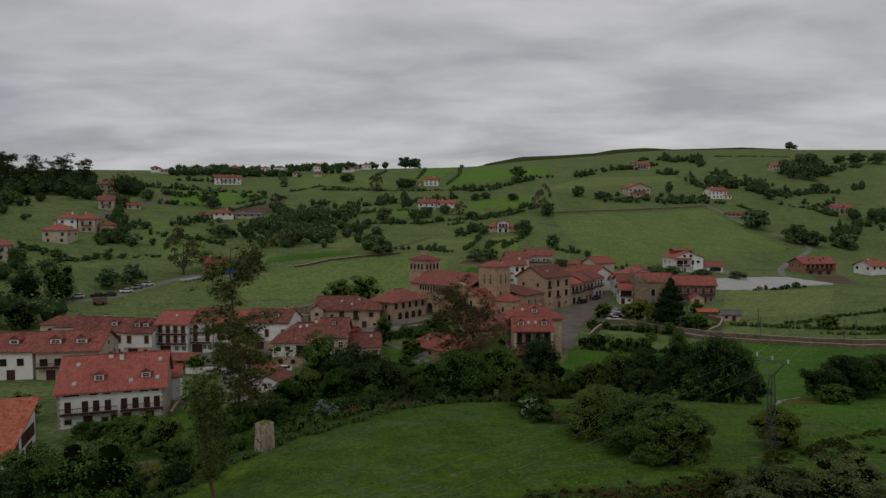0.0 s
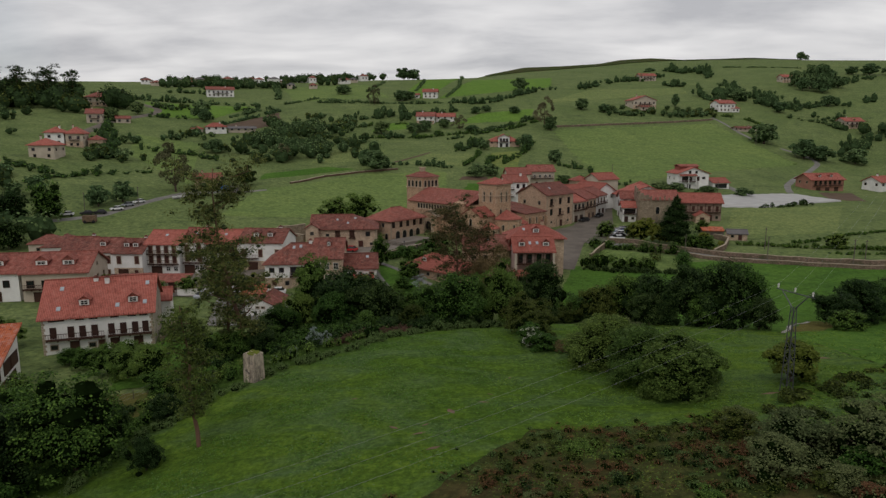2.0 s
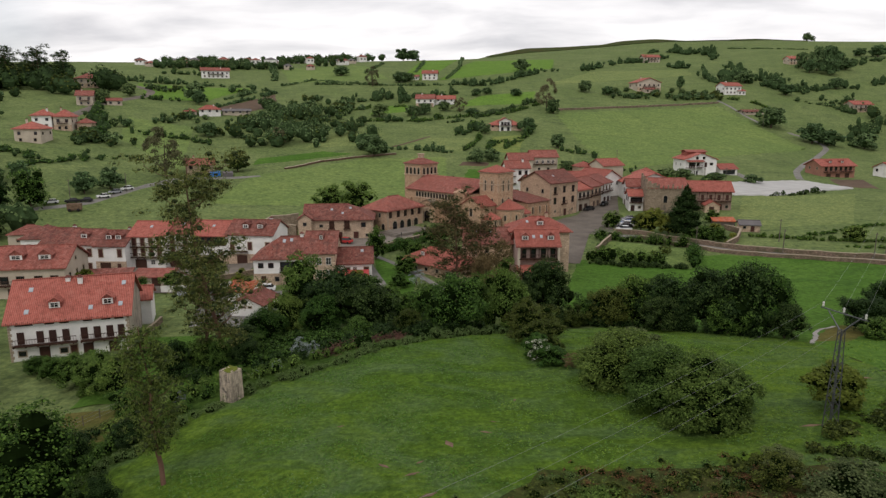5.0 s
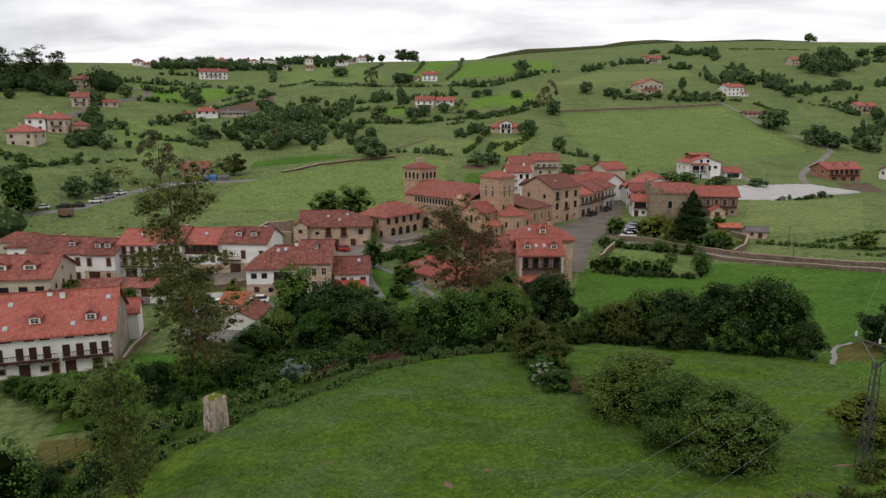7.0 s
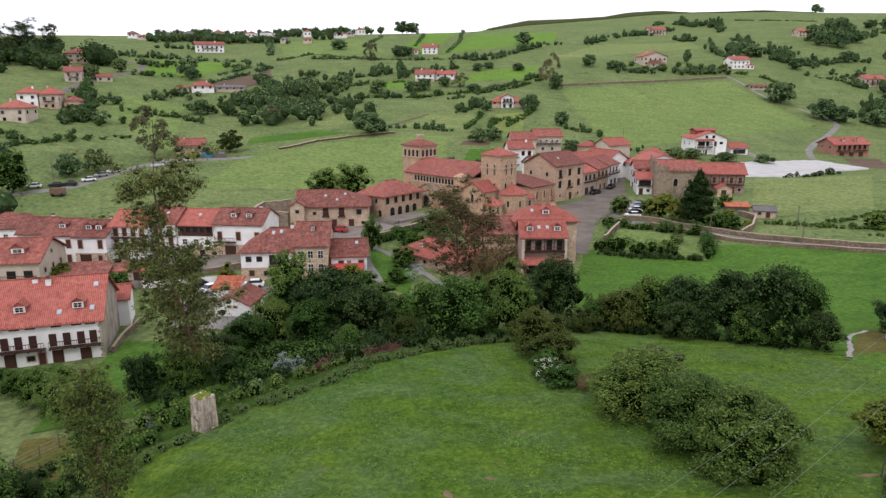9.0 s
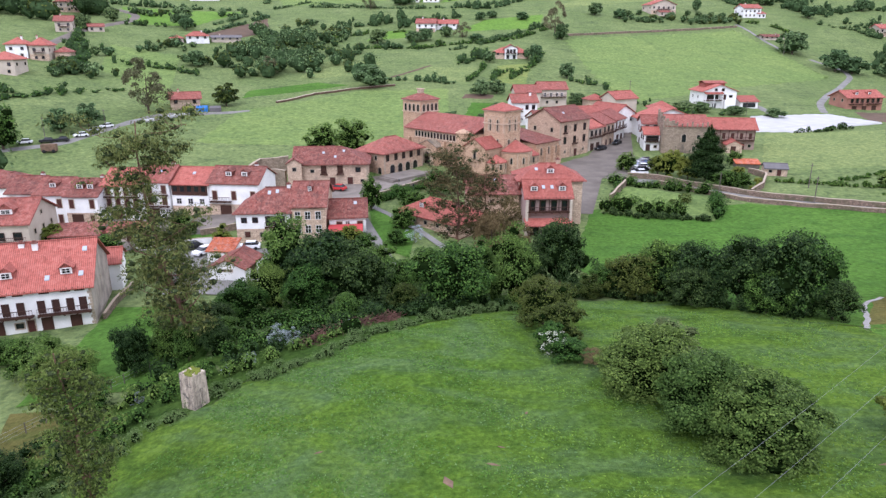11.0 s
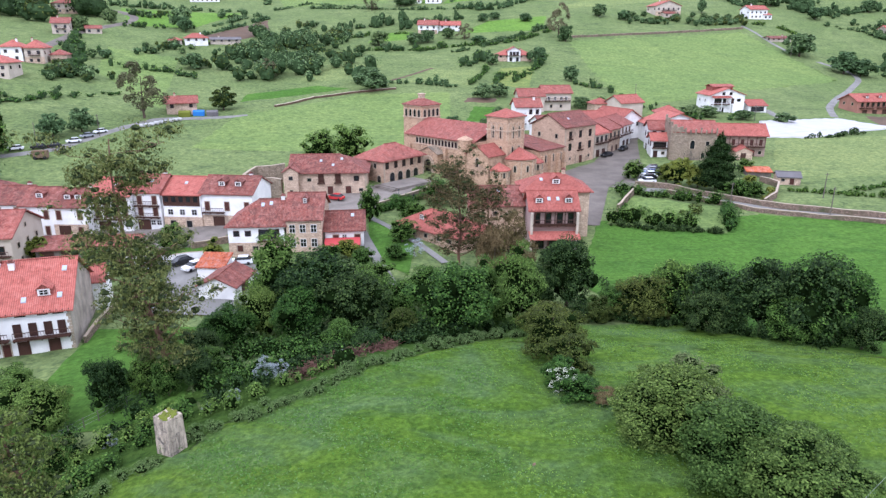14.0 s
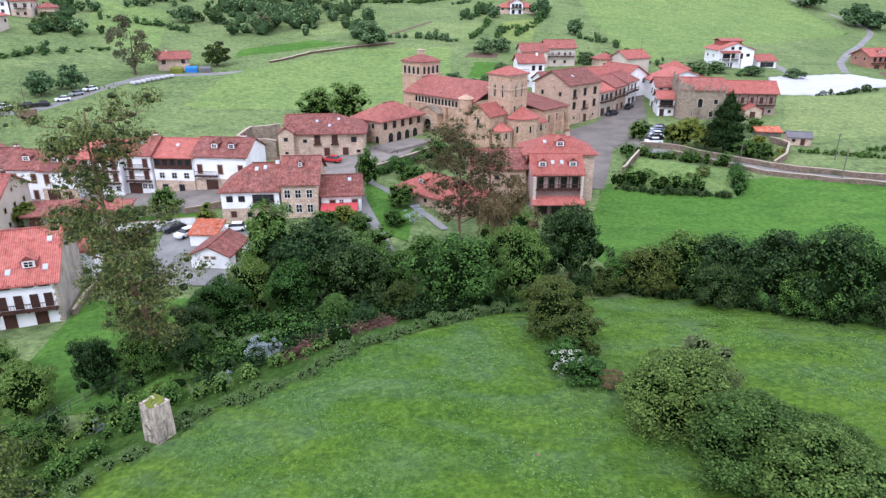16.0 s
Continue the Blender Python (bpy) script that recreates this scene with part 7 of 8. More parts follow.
for x, y, h, w, k in ((-25.4, 122.0, 13.6, 11.0, "light"), (-19.6, 119.0, 12.6, 12.4, "dark"), (-26.5, 115.0, 8.0, 7.5, "light"), (-14.0, 116.0, 9.8, 10.0, "dark"), (-20.5, 112.0, 7.6, 7.5, "mid"), (-9.0, 120.0, 7.4, 6.6, "mid"), (-0.6, 113.0, 10.4, 11.6, "mid"), (7.4, 117.6, 10.8, 8.2, "light"), (15.4, 126.5, 11.6, 9.4, "dark"),
                      (10.6, 124.5, 8.0, 6.5, "dark"), (3.2, 122.5, 8.4, 7.0, "light"), (-28.5, 110.5, 6.0, 7, "mid"), (-31.0, 111, 4.6, 5.4, "mid"), (-22.0, 130, 7.0, 8, "light"), (-15.0, 128, 7.6, 8, "mid"), (-5.0, 127, 7.6, 8, "mid"), (-30, 104, 4.8, 5.4, "dark"), (-27.5, 99, 4.0, 4.6, "mid"), (-33, 97, 4.6, 5, "mid"), (-13.5, 137, 5.0, 6, "light"), (-7.0, 108.5, 4.6, 4.6, "olive"), (-14.0, 105.5, 4.0, 4.2, "mid")):
    plant(k, x, y, h, w, {"light": "yellow-green leafy tree in the grove", "mid": "green leafy tree in the grove", "dark": "dense dark green tree in the grove", "olive": "olive green tree in the grove"}[k], group="grove between meadow and village")
eucalyptus(-30.4, 96.0, 28.6, (2.8, 4.4, 4.8, 3.8, 2.8, 4.0, 5.8), "tall open eucalyptus with reddish forked trunk", 5, n=21000, low=0.16, lean=-0.09, leaf_=0.33, boughs=48, bare=0.45)
eucalyptus(-32.6, 98.5, 18.0, (1.6, 3.0, 3.2, 2.4), "slender eucalyptus beside a taller one", 6, n=7000, low=0.12, lean=-0.06, leaf_=0.33, boughs=22)
eucalyptus(-0.4, 140.0, 21.8, (4.2, 5.2, 5.2, 4.0, 4.2, 5.2), "tall eucalyptus with russet foliage beside the stone house", 8, L_BROWN, 13500, 0.20, 0.02, 0.36, 38, 0.034)
eucalyptus(3.6, 141.0, 17.5, (3.4, 4.2, 3.6), "thin russet eucalyptus beside the stone house", 9, L_BROWN, 6500, 0.2, 0.03, 0.36, 22, 0.036)
plant("russet", 7.6, 137.5, 13.0, 8.5, "brown-leaved thin-crowned tree beside a eucalyptus")
plant("russet", 5.2, 133.5, 11.0, 6.5, "brown-leaved thin-crowned tree beside a eucalyptus")
eucalyptus(-25.3, 67.2, 15.6, (0.8, 1.5, 1.7, 1.5, 1.3, 1.5), "slender young eucalyptus standing in the meadow", 12, L_EUC_YOUNG, 10500, 0.24, -0.015, 0.25, 30, 0.026)
plant("mid", -30.2, 95.3, 5.0, 3.4, "ivy and brambles climbing round the eucalyptus foot", "bush")
plant("dark", -27.6, 96.8, 4.4, 4.6, "dark evergreen bush beside the eucalyptus", "bush")
# lower left gardens
for x, y, h, w, k, lb in ((-37.5, 66.5, 10.5, 11.5, "mid", "large dark green tree at the foot of the meadow"), (-43.5, 64.0, 9.5, 10, "dark", "dark green tree at the foot of the meadow"), (-47, 72, 8.0, 9, "mid", "leafy green tree in the garden"), (-42, 57, 8, 9, "mid", "dark green tree at the foot of the meadow"),
                          (-52, 78, 7.0, 9, "mid", "leafy green tree in the garden"), (-29.2, 64.2, 3.6, 3.6, "dark", "small dark tree in the meadow"), (-41.5, 91.5, 6.2, 7.0, "light", "light green weeping tree in the garden"), (-46.5, 95.5, 5.5, 6.5, "light", "light green tree in the garden"), (-50.5, 98.5, 5.0, 6, "mid", "green garden tree with white blossom"),
                          (-55.5, 101.5, 4.0, 5, "mid", "green garden bush below the farmhouse"), (-60, 104, 3, 4, "mid", "green garden bush below the farmhouse"), (-36, 94.5, 6.5, 5, "dark", "dense dark evergreen in the garden"), (-72, 104, 5, 6, "mid", "leafy tree beside the farmhouse"), (-76, 113, 5.5, 6, "light", "leafy tree beside the farmhouse"),
                          (-36.5, 84, 4, 5, "mid", "green bush beside the dry lawn"), (-33, 77, 3.0, 4.5, "dark", "dark bush beside the dry lawn"), (-38, 74.5, 4, 5, "dark", "dark bush beside the dry lawn")):
    plant(k, x, y, h, w, lb, "bush" if "bush" in lb else "tree", group="garden trees")
for i, (p, h, w, mt, lb, st) in enumerate((
    ([(-22.8, 86.2), (-26.8, 81.2), (-30.8, 75.4), (-34.8, 68.0), (-36.2, 58)], 1.2, 2.0, L_GRASSY, "grey-green tall grass along the meadow's edge", 0.6),
    ([(-25.5, 89.5), (-29.5, 84), (-34, 77), (-38, 69), (-40, 60)], 1.7, 2.4, L_MID, "mixed green scrub on the bank below the pillar", 0.8),
    ([(-27.5, 93), (-32, 87), (-36.5, 80), (-40.5, 71)], 1.9, 2.8, L_LIGHT, "yellow-green scrub on the bank below the pillar", 1.3),
    ([(-30, 94), (-34.5, 87.5), (-39, 79)], 2.2, 2.6, L_DARK, "dark scrub on the bank below the pillar", 1.3),
    ([(-22.8, 86.2), (-16.9, 89.2), (-11.2, 95.4), (-5.9, 101.2), (1.9, 107.0), (8, 110.2)], 1.2, 1.9, L_GRASSY, "grey-green tall grass along the meadow's edge", 0.55),
    ([(-24.5, 88.6), (-19, 92), (-13.5, 97.5)], 1.5, 1.6, L_LIGHT, "bright yellow-green scrub along the meadow's edge", 1.1),
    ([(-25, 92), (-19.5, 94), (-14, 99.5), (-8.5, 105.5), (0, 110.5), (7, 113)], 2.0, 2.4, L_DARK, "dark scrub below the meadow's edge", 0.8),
    ([(-26, 95), (-20, 98), (-15, 103), (-9, 108.5)], 2.4, 3.0, L_MID, "leafy scrub under the grove trees", 1.1),
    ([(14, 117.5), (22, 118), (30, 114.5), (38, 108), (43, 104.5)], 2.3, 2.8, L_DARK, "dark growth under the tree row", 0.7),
    ([(-44, 112), (-39, 110), (-33, 107), (-30, 101)], 1.6, 2.0, L_MID, "leafy scrub beside the lawn", 1.0),
)):
    fringe = mt is L_GRASSY
    hedge(p, h, w, lb, mt, 21 + i, 0.15 if fringe else 0.24, 190 if fringe else 130, st, 0.0, "scrub", category="scrub", core=0.55)
for x, y, h, w in ((-19.8, 95.0, 3.0, 2.7), (-18.4, 96.0, 2.2, 1.9), (-21.8, 91.6, 1.5, 1.5), (-23.8, 89.8, 1.3, 1.2), (-12.6, 99.5, 1.5, 1.0), (-32.0, 86.6, 1.3, 1.6)):
    plant("silver", x, y, h, w, "silvery blue-grey shrub at the meadow's edge", "bush", group="silver shrubs")
rng_b = np.random.default_rng(26)
sticks = Mesh()
for i in range(620):
    f = rng_b.uniform(0, 1)
    x, y = -17.2 + 9.4 * f + rng_b.normal() * 0.55, 95.2 + 9.8 * f + rng_b.normal() * 0.55
    heap = 1.15 * math.exp(-((x - (-17.2 + 9.4 * f)) ** 2 + (y - (95.2 + 9.8 * f)) ** 2) / 0.9) * (0.55 + 0.45 * math.sin(3.1416 * f))
    a, l_ = 0.81 + rng_b.normal() * 0.8, rng_b.uniform(0.7, 2.0)
    z = zt(x, y) + 0.1 + heap * rng_b.uniform(0.2, 1.0)
    d = (math.cos(a) * l_ / 2, math.sin(a) * l_ / 2, rng_b.normal() * 0.16 * l_)
    sticks.tube([(x - d[0], y - d[1], z - d[2]), (x + d[0], y + d[1], z + d[2])], [0.045, 0.02], 3, False)
tagged(new("brushwood", sticks.make("brushwood", BRUSH)), "long heap of cut reddish-brown branches", "brushwood", "", "stuff")
# heath in the foreground
rng_h = np.random.default_rng(31)
for i in range(26):
    x, y = rng_h.uniform(-4, 40), rng_h.uniform(42, 63)
    if y > 53 + 1.1 * x or y > 66 - 0.12 * x:
        continue
    k = ("bush_olive", "scrub_grey", "scrub_grey", "bracken", "shrub")[i % 5]
    s = rng_h.uniform(1.6, 4.2)
    plant(k, x, y, s * rng_h.uniform(0.5, 0.8), s * 1.15, {"bush_olive": "olive heath bush", "scrub_grey": "grey-green low heath bush", "bracken": "brown bracken clump", "shrub": "green heath bush"}[k] + " on the rough slope", "bush", group="heath bushes")
for x, y, h, w in ((26, 55, 4.0, 6), (30, 53, 4.4, 6), (34, 57, 3.4, 5), (23, 51.5, 3.2, 5)):
    plant("scrub_grey", x, y, h, w, "tall grey-olive heath bush on the slope", "bush", group="heath bushes")
hedge([(10, 60.5), (18, 61.5), (26, 64), (34, 69), (42, 74), (52, 79)], 0.8, 2.2, "brown and green bramble belt", L_OLIVE, 33, 0.30, 110, 0.9, 0.2, "scrub", category="scrub", core=0.5)
# village trees
for k, x, y, h, w, lb in (
    ("light", -40.5, 223.5, 10.5, 12.5, "broad bright green tree behind the mansion"), ("light", -32.5, 224.5, 11.0, 12.0, "broad bright green tree behind the mansion"), ("mid", -19.4, 169.4, 8.0, 5.6, "upright green tree beside the church path"), ("light", 45.2, 211.8, 5.6, 6.4, "clipped round green tree by the parked cars"),
    ("yellow", 54.6, 203.8, 7.4, 8.4, "yellow-green tree by the ruin"), ("yellow", 58.8, 201.6, 6.6, 7.5, "yellow-green tree by the ruin"), ("mid", 65.2, 191.6, 5.2, 6.8, "green tree behind the lane wall"), ("mid", 69.5, 193, 4, 5, "green garden tree behind the lane wall"), ("mid", -11.5, 157.5, 4.8, 6.2, "green garden tree beside the path"), ("silver", -8.6, 151, 3.0, 4.0, "grey-green shrub beside the path"),
    ("mid", -12, 149, 3.2, 4.5, "green shrub beside the path"), ("yellow", -79.5, 151.8, 4.6, 6.2, "yellow-green tree in the village yard"), ("yellow", -45.6, 150.0, 3.8, 4.2, "yellow-green shrub beside a house"), ("mid", -56, 157, 5.5, 7, "green garden tree behind the garages"), ("light", -60, 151, 4.5, 6, "light green tree in the garden"), ("mid", -66, 147, 4.5, 6, "green tree in the farm garden"),
    ("yellow", -20.8, 149.5, 3.6, 4.6, "yellow-green shrub below the annex"), ("mid", -23.5, 146.5, 4.0, 5, "green shrub below the annex"), ("mid", -17.5, 146, 3.6, 4.4, "green shrub beside the path"), ("dark", -126, 189, 9.5, 10, "dark green tree by the barn"), ("mid", -134, 221, 13, 12, "tall leafy tree beside the road"), ("dark", -141, 214, 12, 11, "dark leafy tree beside the road"),
    ("far", -122.7, 248, 8, 8.5, "dark green tree beside the road"), ("far", -127.6, 240, 8, 8, "dark green tree beside the road"), ("far", 2, 262, 6.5, 7, "dark green tree behind the church"), ("far_mid", 7.5, 268, 6.5, 7, "green tree behind the church garden"), ("far", -3.5, 270, 6, 6.5, "dark green tree behind the church"), ("far_mid", 13, 288, 6, 7, "green tree behind the church garden"),
    ("far", 8, 322, 7, 8, "dark green tree above the village"), ("far", 15, 326, 6, 8, "dark green tree above the village"), ("far_mid", 47, 312, 5, 7, "green tree above the village"), ("far_mid", 89, 306, 4.5, 9, "green bush beside the white house"), ("far_mid", 108, 301, 4, 9, "green bush beside the white house"), ("far", 121, 296, 4.5, 8, "dark bush beside the drive"), ("far_mid", 96, 305, 4.5, 9, "green bush beside the white house"),
    ("far_mid", 128, 196, 8.5, 9, "green tree in the pasture"), ("light", 103, 189, 4.6, 6.4, "light green tree in the garden"), ("mid", 76, 216, 4.2, 5, "green shrub by the hen house"), ("yellow", 72, 203, 3, 4, "yellow-green shrub in the garden"), ("mid", -12.5, 176.5, 4.2, 4.4, "green shrub on the church lawn"), ("mid", -10, 170, 5, 6, "dark shrub beside the stone house"),
    ("yellow", 9, 152.5, 5.4, 4.4, "yellow-green shrub before the red-roofed house"), ("dark", 16, 149.5, 3.4, 4.4, "dark shrub before the red-roofed house"), ("mid", -50, 186, 5, 6, "green tree beside the ruined wall"), ("mid", -47, 183, 3.5, 5, "green shrub beside the ruined wall"), ("far_mid", 106, 322, 2.5, 5, "small green garden bush beside the house"),
):
    plant(k, x, y, h, w, lb, "bush" if "shrub" in lb or "bush" in lb else "tree", group="village trees")
conifer(61.8, 197.6, 15.0, 11.0, "tall dark conical evergreen beside the lane")
for i, (p, h, w, mt, lb) in enumerate((
    ([(38, 199.0), (44.7, 195.4), (52, 192.2), (58.8, 187.6)], 2.6, 2.6, L_MID, "ivy and hedge growing over the lane wall"),
    ([(59.8, 185), (57.4, 176), (54.9, 168)], 3.0, 2.4, L_MID, "dense green hedge beside a garden"),
    ([(32, 174), (38.9, 171), (52.7, 167.6)], 1.6, 1.6, L_DARK, "low dark hedge along the garden's foot"),
    ([(31.5, 176), (36.4, 175.4)], 3.6, 3.6, L_MID, "rounded green hedge beside the street's end"),
    ([(39.4, 173.8), (49.6, 171.8)], 4.0, 3.8, L_MID, "tall dark overgrown hedge in the garden"),
    ([(35.6, 184), (38.4, 191), (40, 196)], 1.6, 1.4, L_MID, "ivy growing over the ruined end wall"),
    ([(-18.1, 175.6), (-13.2, 183.4), (-8.8, 191)], 1.9, 1.3, L_MID, "green ivy hedge on the wall below the square"),
    ([(79, 196.4), (97, 190.2), (118, 184)], 1.3, 1.4, L_MID, "clipped green hedge beyond the lane"),
)):
    hedge(p, h, w, lb, mt, 41 + i, 0.34, 100, 0.6, 0.0, "hedge", core=0.6)
plant("mid", -5.7, 185, 6.4, 8.0, "round green tree below the church square")
plant("yellow", 52.5, 207, 5.0, 6.0, "yellow-green tree by the ruin")
hedge([(34, 176.5), (37, 179.5), (41, 180)], 2.8, 4.2, "clipped round green bushes by the street", L_MID, 42, 0.5, 150, 1.6, 0.0, "hedge", core=0.4)
hedge([(45, 180), (49, 180.5), (52, 181)], 2.4, 3.2, "bushes with reddish leaves in the field corner", L_OLIVE, 43, 0.5, 130, 1.6, 0.0, "hedge", core=0.4)
hedge([(-18.5, 178.6), (-13.4, 187), (-8.2, 195.4)], 1.8, 1.4, "clipped green hedge below the square", L_MID, 44, 0.35, 120, 0.8, 0.0, "hedge", core=0.4)
hedge([(90, 193), (102, 199), (118, 207), (135, 212)], 1.1, 1.6, "clipped green field hedge", L_MID, 45, 0.5, 60, 1.0, 0.0, "hedge", core=0.4)
hedge([(98, 183), (108, 181), (120, 180)], 0.9, 1.4, "low garden hedge along the wall", L_MID, 46, 0.5, 60, 1.0, 0.1, "hedge", core=0.4)
hedge([(116, 266.5), (124, 268), (132, 271), (141, 277)], 1.8, 3.0, "weedy hedge along the crop cover", L_DARK, 47, 0.7, 60, 2.0, 0.15, "hedge", core=0.4)
hedge([(70, 189), (73, 193), (76, 199)], 1.4, 1.6, "garden shrubs inside the wall", L_YELLOW, 48, 0.45, 60, 1.2, 0.2, "hedge", core=0.4)
# farther trees and hedgerows
for k, x, y, h, w in (("far", -40.4, 332, 10.5, 14), ("far_olive", -91.5, 292, 8.5, 10), ("far_russet", -112.6, 271, 18, 15), ("far", -172, 458, 13, 14), ("far", -166, 449, 9, 9), ("far", -130, 365, 8, 11), ("far_russet", 56.6, 464, 19, 13), ("far_mid", 60, 456, 10, 9), ("far", 94, 538, 9, 11), ("far", 208, 476, 15, 20), ("far", 222, 448, 13, 17), ("far", 231, 446, 11, 15),
                      ("far", 50, 360, 7.5, 8), ("far_mid", -50, 443, 9, 12), ("far", -103, 615, 9, 14), ("far_russet", -68, 553, 15, 11), ("far", -48.5, 572, 9, 13), ("far", -41, 575, 8, 11), ("far", 56, 650, 11, 16), ("far_mid", -211, 416, 9, 11), ("far_mid", -211, 451, 9, 10), ("far", 253, 445, 11, 14), ("far", 244, 614, 11, 16), ("far", 38, 396, 9, 10), ("far", 14, 390, 6, 7),
                      ("far_mid", 128, 548, 4, 5), ("far_mid", 165, 556, 4, 5), ("far_mid", 172, 552, 4.5, 6), ("far_mid", 118, 540, 5, 6), ("far_mid", 182, 556, 4, 5), ("far", 176, 571, 11, 7), ("far_mid", 150, 540, 3.5, 5), ("far", 110, 531, 7, 9), ("far", 320, 610, 10, 14), ("far", 262, 575, 9, 12), ("far_russet", -90, 352, 9, 8), ("far", -63, 788, 14, 18), ("far", -53, 790, 13, 16),
                      ("far", 478, 992, 12, 12), ("far", 486, 994, 8, 9), ("far", 440, 760, 13, 18), ("far", 462, 756, 14, 18), ("far", 425, 768, 9, 14), ("far", 12, 512, 6, 8), ("far", 20, 519, 5, 8), ("far", 40, 512, 6, 9), ("far_mid", -10, 462, 7, 9), ("far_russet", 0, 459, 9, 10), ("far", 8, 446, 5, 9), ("far", -22, 452, 8, 10), ("far", -30, 447, 7, 10)):
    plant(k, x, y, h, w, {"far": "dark green tree on the hillside", "far_mid": "green tree on the hillside", "far_olive": "yellowish green tree on the hillside", "far_russet": "brownish thinly leaved tree on the hillside"}[k], group="hillside trees", variants=2)
LEFT_HILL = [
    ([(-165, 256), (-150, 282), (-135, 300)], 2.2, 5, L_MID),
    ([(-160, 350), (-140, 352), (-118, 345)], 3.0, 6, L_MID),
    ([(-155, 436), (-146, 470), (-133, 514)], 1.8, 3, L_DARK),
    ([(-200, 448), (-180, 452), (-167, 461)], 3, 6, L_MID),
    ([(-184, 372), (-178, 345), (-168, 330), (-160, 318)], 5, 8, L_MID),
    ([(-176, 305), (-166, 312), (-158, 322)], 5, 8, L_MID),
]
VALLEY_SIDE = [
    ([(-190, 280), (-172, 276), (-160, 270)], 2.6, 5, L_MID),
    ([(-205, 400), (-196, 380), (-188, 362)], 4, 7, L_MID),
    ([(52, 320), (66, 322), (80, 312)], 3, 6, L_MID),
    ([(80, 303), (90, 300), (102, 298)], 2.6, 4, L_MID),
    ([(-150, 575), (-185, 700)], 3, 5, L_DARK),
    ([(-260, 600), (-215, 606)], 6, 10, L_MID),
    ([(-260, 520), (-225, 528), (-160, 536)], 4, 7, L_DARK),
]
MIDDLE_HILL = [
    ([(-114, 559), (-74, 559), (-42, 557), (-6, 558), (31, 577)], 2.0, 3, L_DARK),
    ([(-6, 564), (16, 551), (30, 563), (51, 603), (74, 638), (89, 648)], 5, 7, L_DARK),
    ([(-84, 630), (-81, 673), (-78, 731)], 1.7, 2.4, L_DARK),
    ([(-40, 637), (-38, 687), (-37, 745)], 1.7, 2.4, L_DARK),
    ([(-11, 588), (-1, 663), (3, 830)], 1.7, 2.4, L_DARK),
    ([(-91, 475), (-76, 489), (-61, 495), (-46, 509), (-30, 508), (-10, 516), (9, 532)], 6, 9, L_WOOD_HAZE),
    ([(-43, 488), (-28, 500)], 7, 9, L_DARK),
    ([(-86, 422), (-78, 452), (-58, 472), (-36, 477)], 1.5, 2.2, L_MID),
]
FARM_HEDGES = [
    ([(-56, 425), (-43, 430), (-25, 427), (-8, 438), (17, 442), (31, 451), (57, 488)], 2.0, 3, L_MID),
    ([(-46, 427), (-36, 430)], 4, 6, L_DARK),
    ([(-27, 431), (-19, 434)], 6, 8, L_MID),
    ([(-72, 390), (-62, 398), (-55, 414)], 6, 8, L_WOOD_HAZE),
    ([(-32, 348), (-15, 346), (-4, 341)], 2.4, 3.5, L_DARK),
    ([(0, 385), (10, 404)], 4.6, 6, L_MID),
    ([(3, 347), (12, 382)], 2.0, 2.6, L_MID),
    ([(-48, 345), (-34, 339)], 5, 7, L_DARK),
    ([(-158, 473), (-149, 509), (-143, 522)], 2.2, 3, L_DARK),
    ([(-131, 402), (-118, 392), (-102, 368)], 6, 9, L_WOOD_HAZE),
    ([(-115, 369), (-97, 349)], 5, 8, L_WOOD_HAZE),
    ([(-138, 547), (-119, 582), (-79, 563)], 1.4, 2.2, L_DARK),
    ([(22, 352), (36, 384), (44, 414)], 2.0, 3, L_MID),
]
RIGHT_HILL = [
    ([(111, 653), (132, 684), (163, 727), (191, 745), (227, 790)], 6, 9, L_DARK),
    ([(200, 694), (225, 697)], 8, 13, L_DARK),
    ([(224, 861), (252, 877), (264, 829), (295, 863), (268, 752)], 7, 9, L_DARK),
    ([(229, 685), (233, 665)], 6, 9, L_DARK),
    ([(219, 619), (227, 608), (264, 672), (268, 644), (261, 601), (270, 589)], 7, 11, L_DARK),
    ([(268, 606), (285, 591), (312, 609)], 5, 9, L_WOOD_HAZE),
    ([(328, 631), (335, 608)], 7, 10, L_DARK),
    ([(356, 624), (373, 635)], 7, 10, L_DARK),
    ([(204, 546), (221, 545), (228, 522)], 2.0, 4, L_MID),
    ([(262, 561), (277, 556), (288, 544), (289, 533)], 3, 6, L_WOOD_HAZE),
    ([(237, 457), (244, 447), (276, 485), (302, 511)], 8, 12, L_WOOD_HAZE),
    ([(330, 886), (374, 875), (414, 847)], 1.5, 3, L_DARK),
    ([(378, 707), (412, 729), (434, 740)], 6, 9, L_WOOD_HAZE),
    ([(262, 710), (266, 668), (273, 646), (287, 633)], 6, 9, L_WOOD_HAZE),
    ([(243, 629), (254, 607), (273, 595), (290, 591)], 5, 8, L_DARK),
    ([(276, 592), (286, 573), (299, 555), (306, 540)], 6, 9, L_WOOD_HAZE),
    ([(281, 559), (288, 543), (296, 533)], 5, 8, L_WOOD_HAZE),
    ([(216, 637), (216, 607)], 5, 7, L_DARK),
    ([(13, 348), (20, 365), (28, 377)], 2.4, 4, L_MID),
    ([(50, 354), (61, 349), (70, 331)], 3.0, 5, L_MID),
    ([(-5, 423), (8, 435), (20, 448), (34, 467), (52, 493)], 2.6, 4, L_WOOD_HAZE),
]
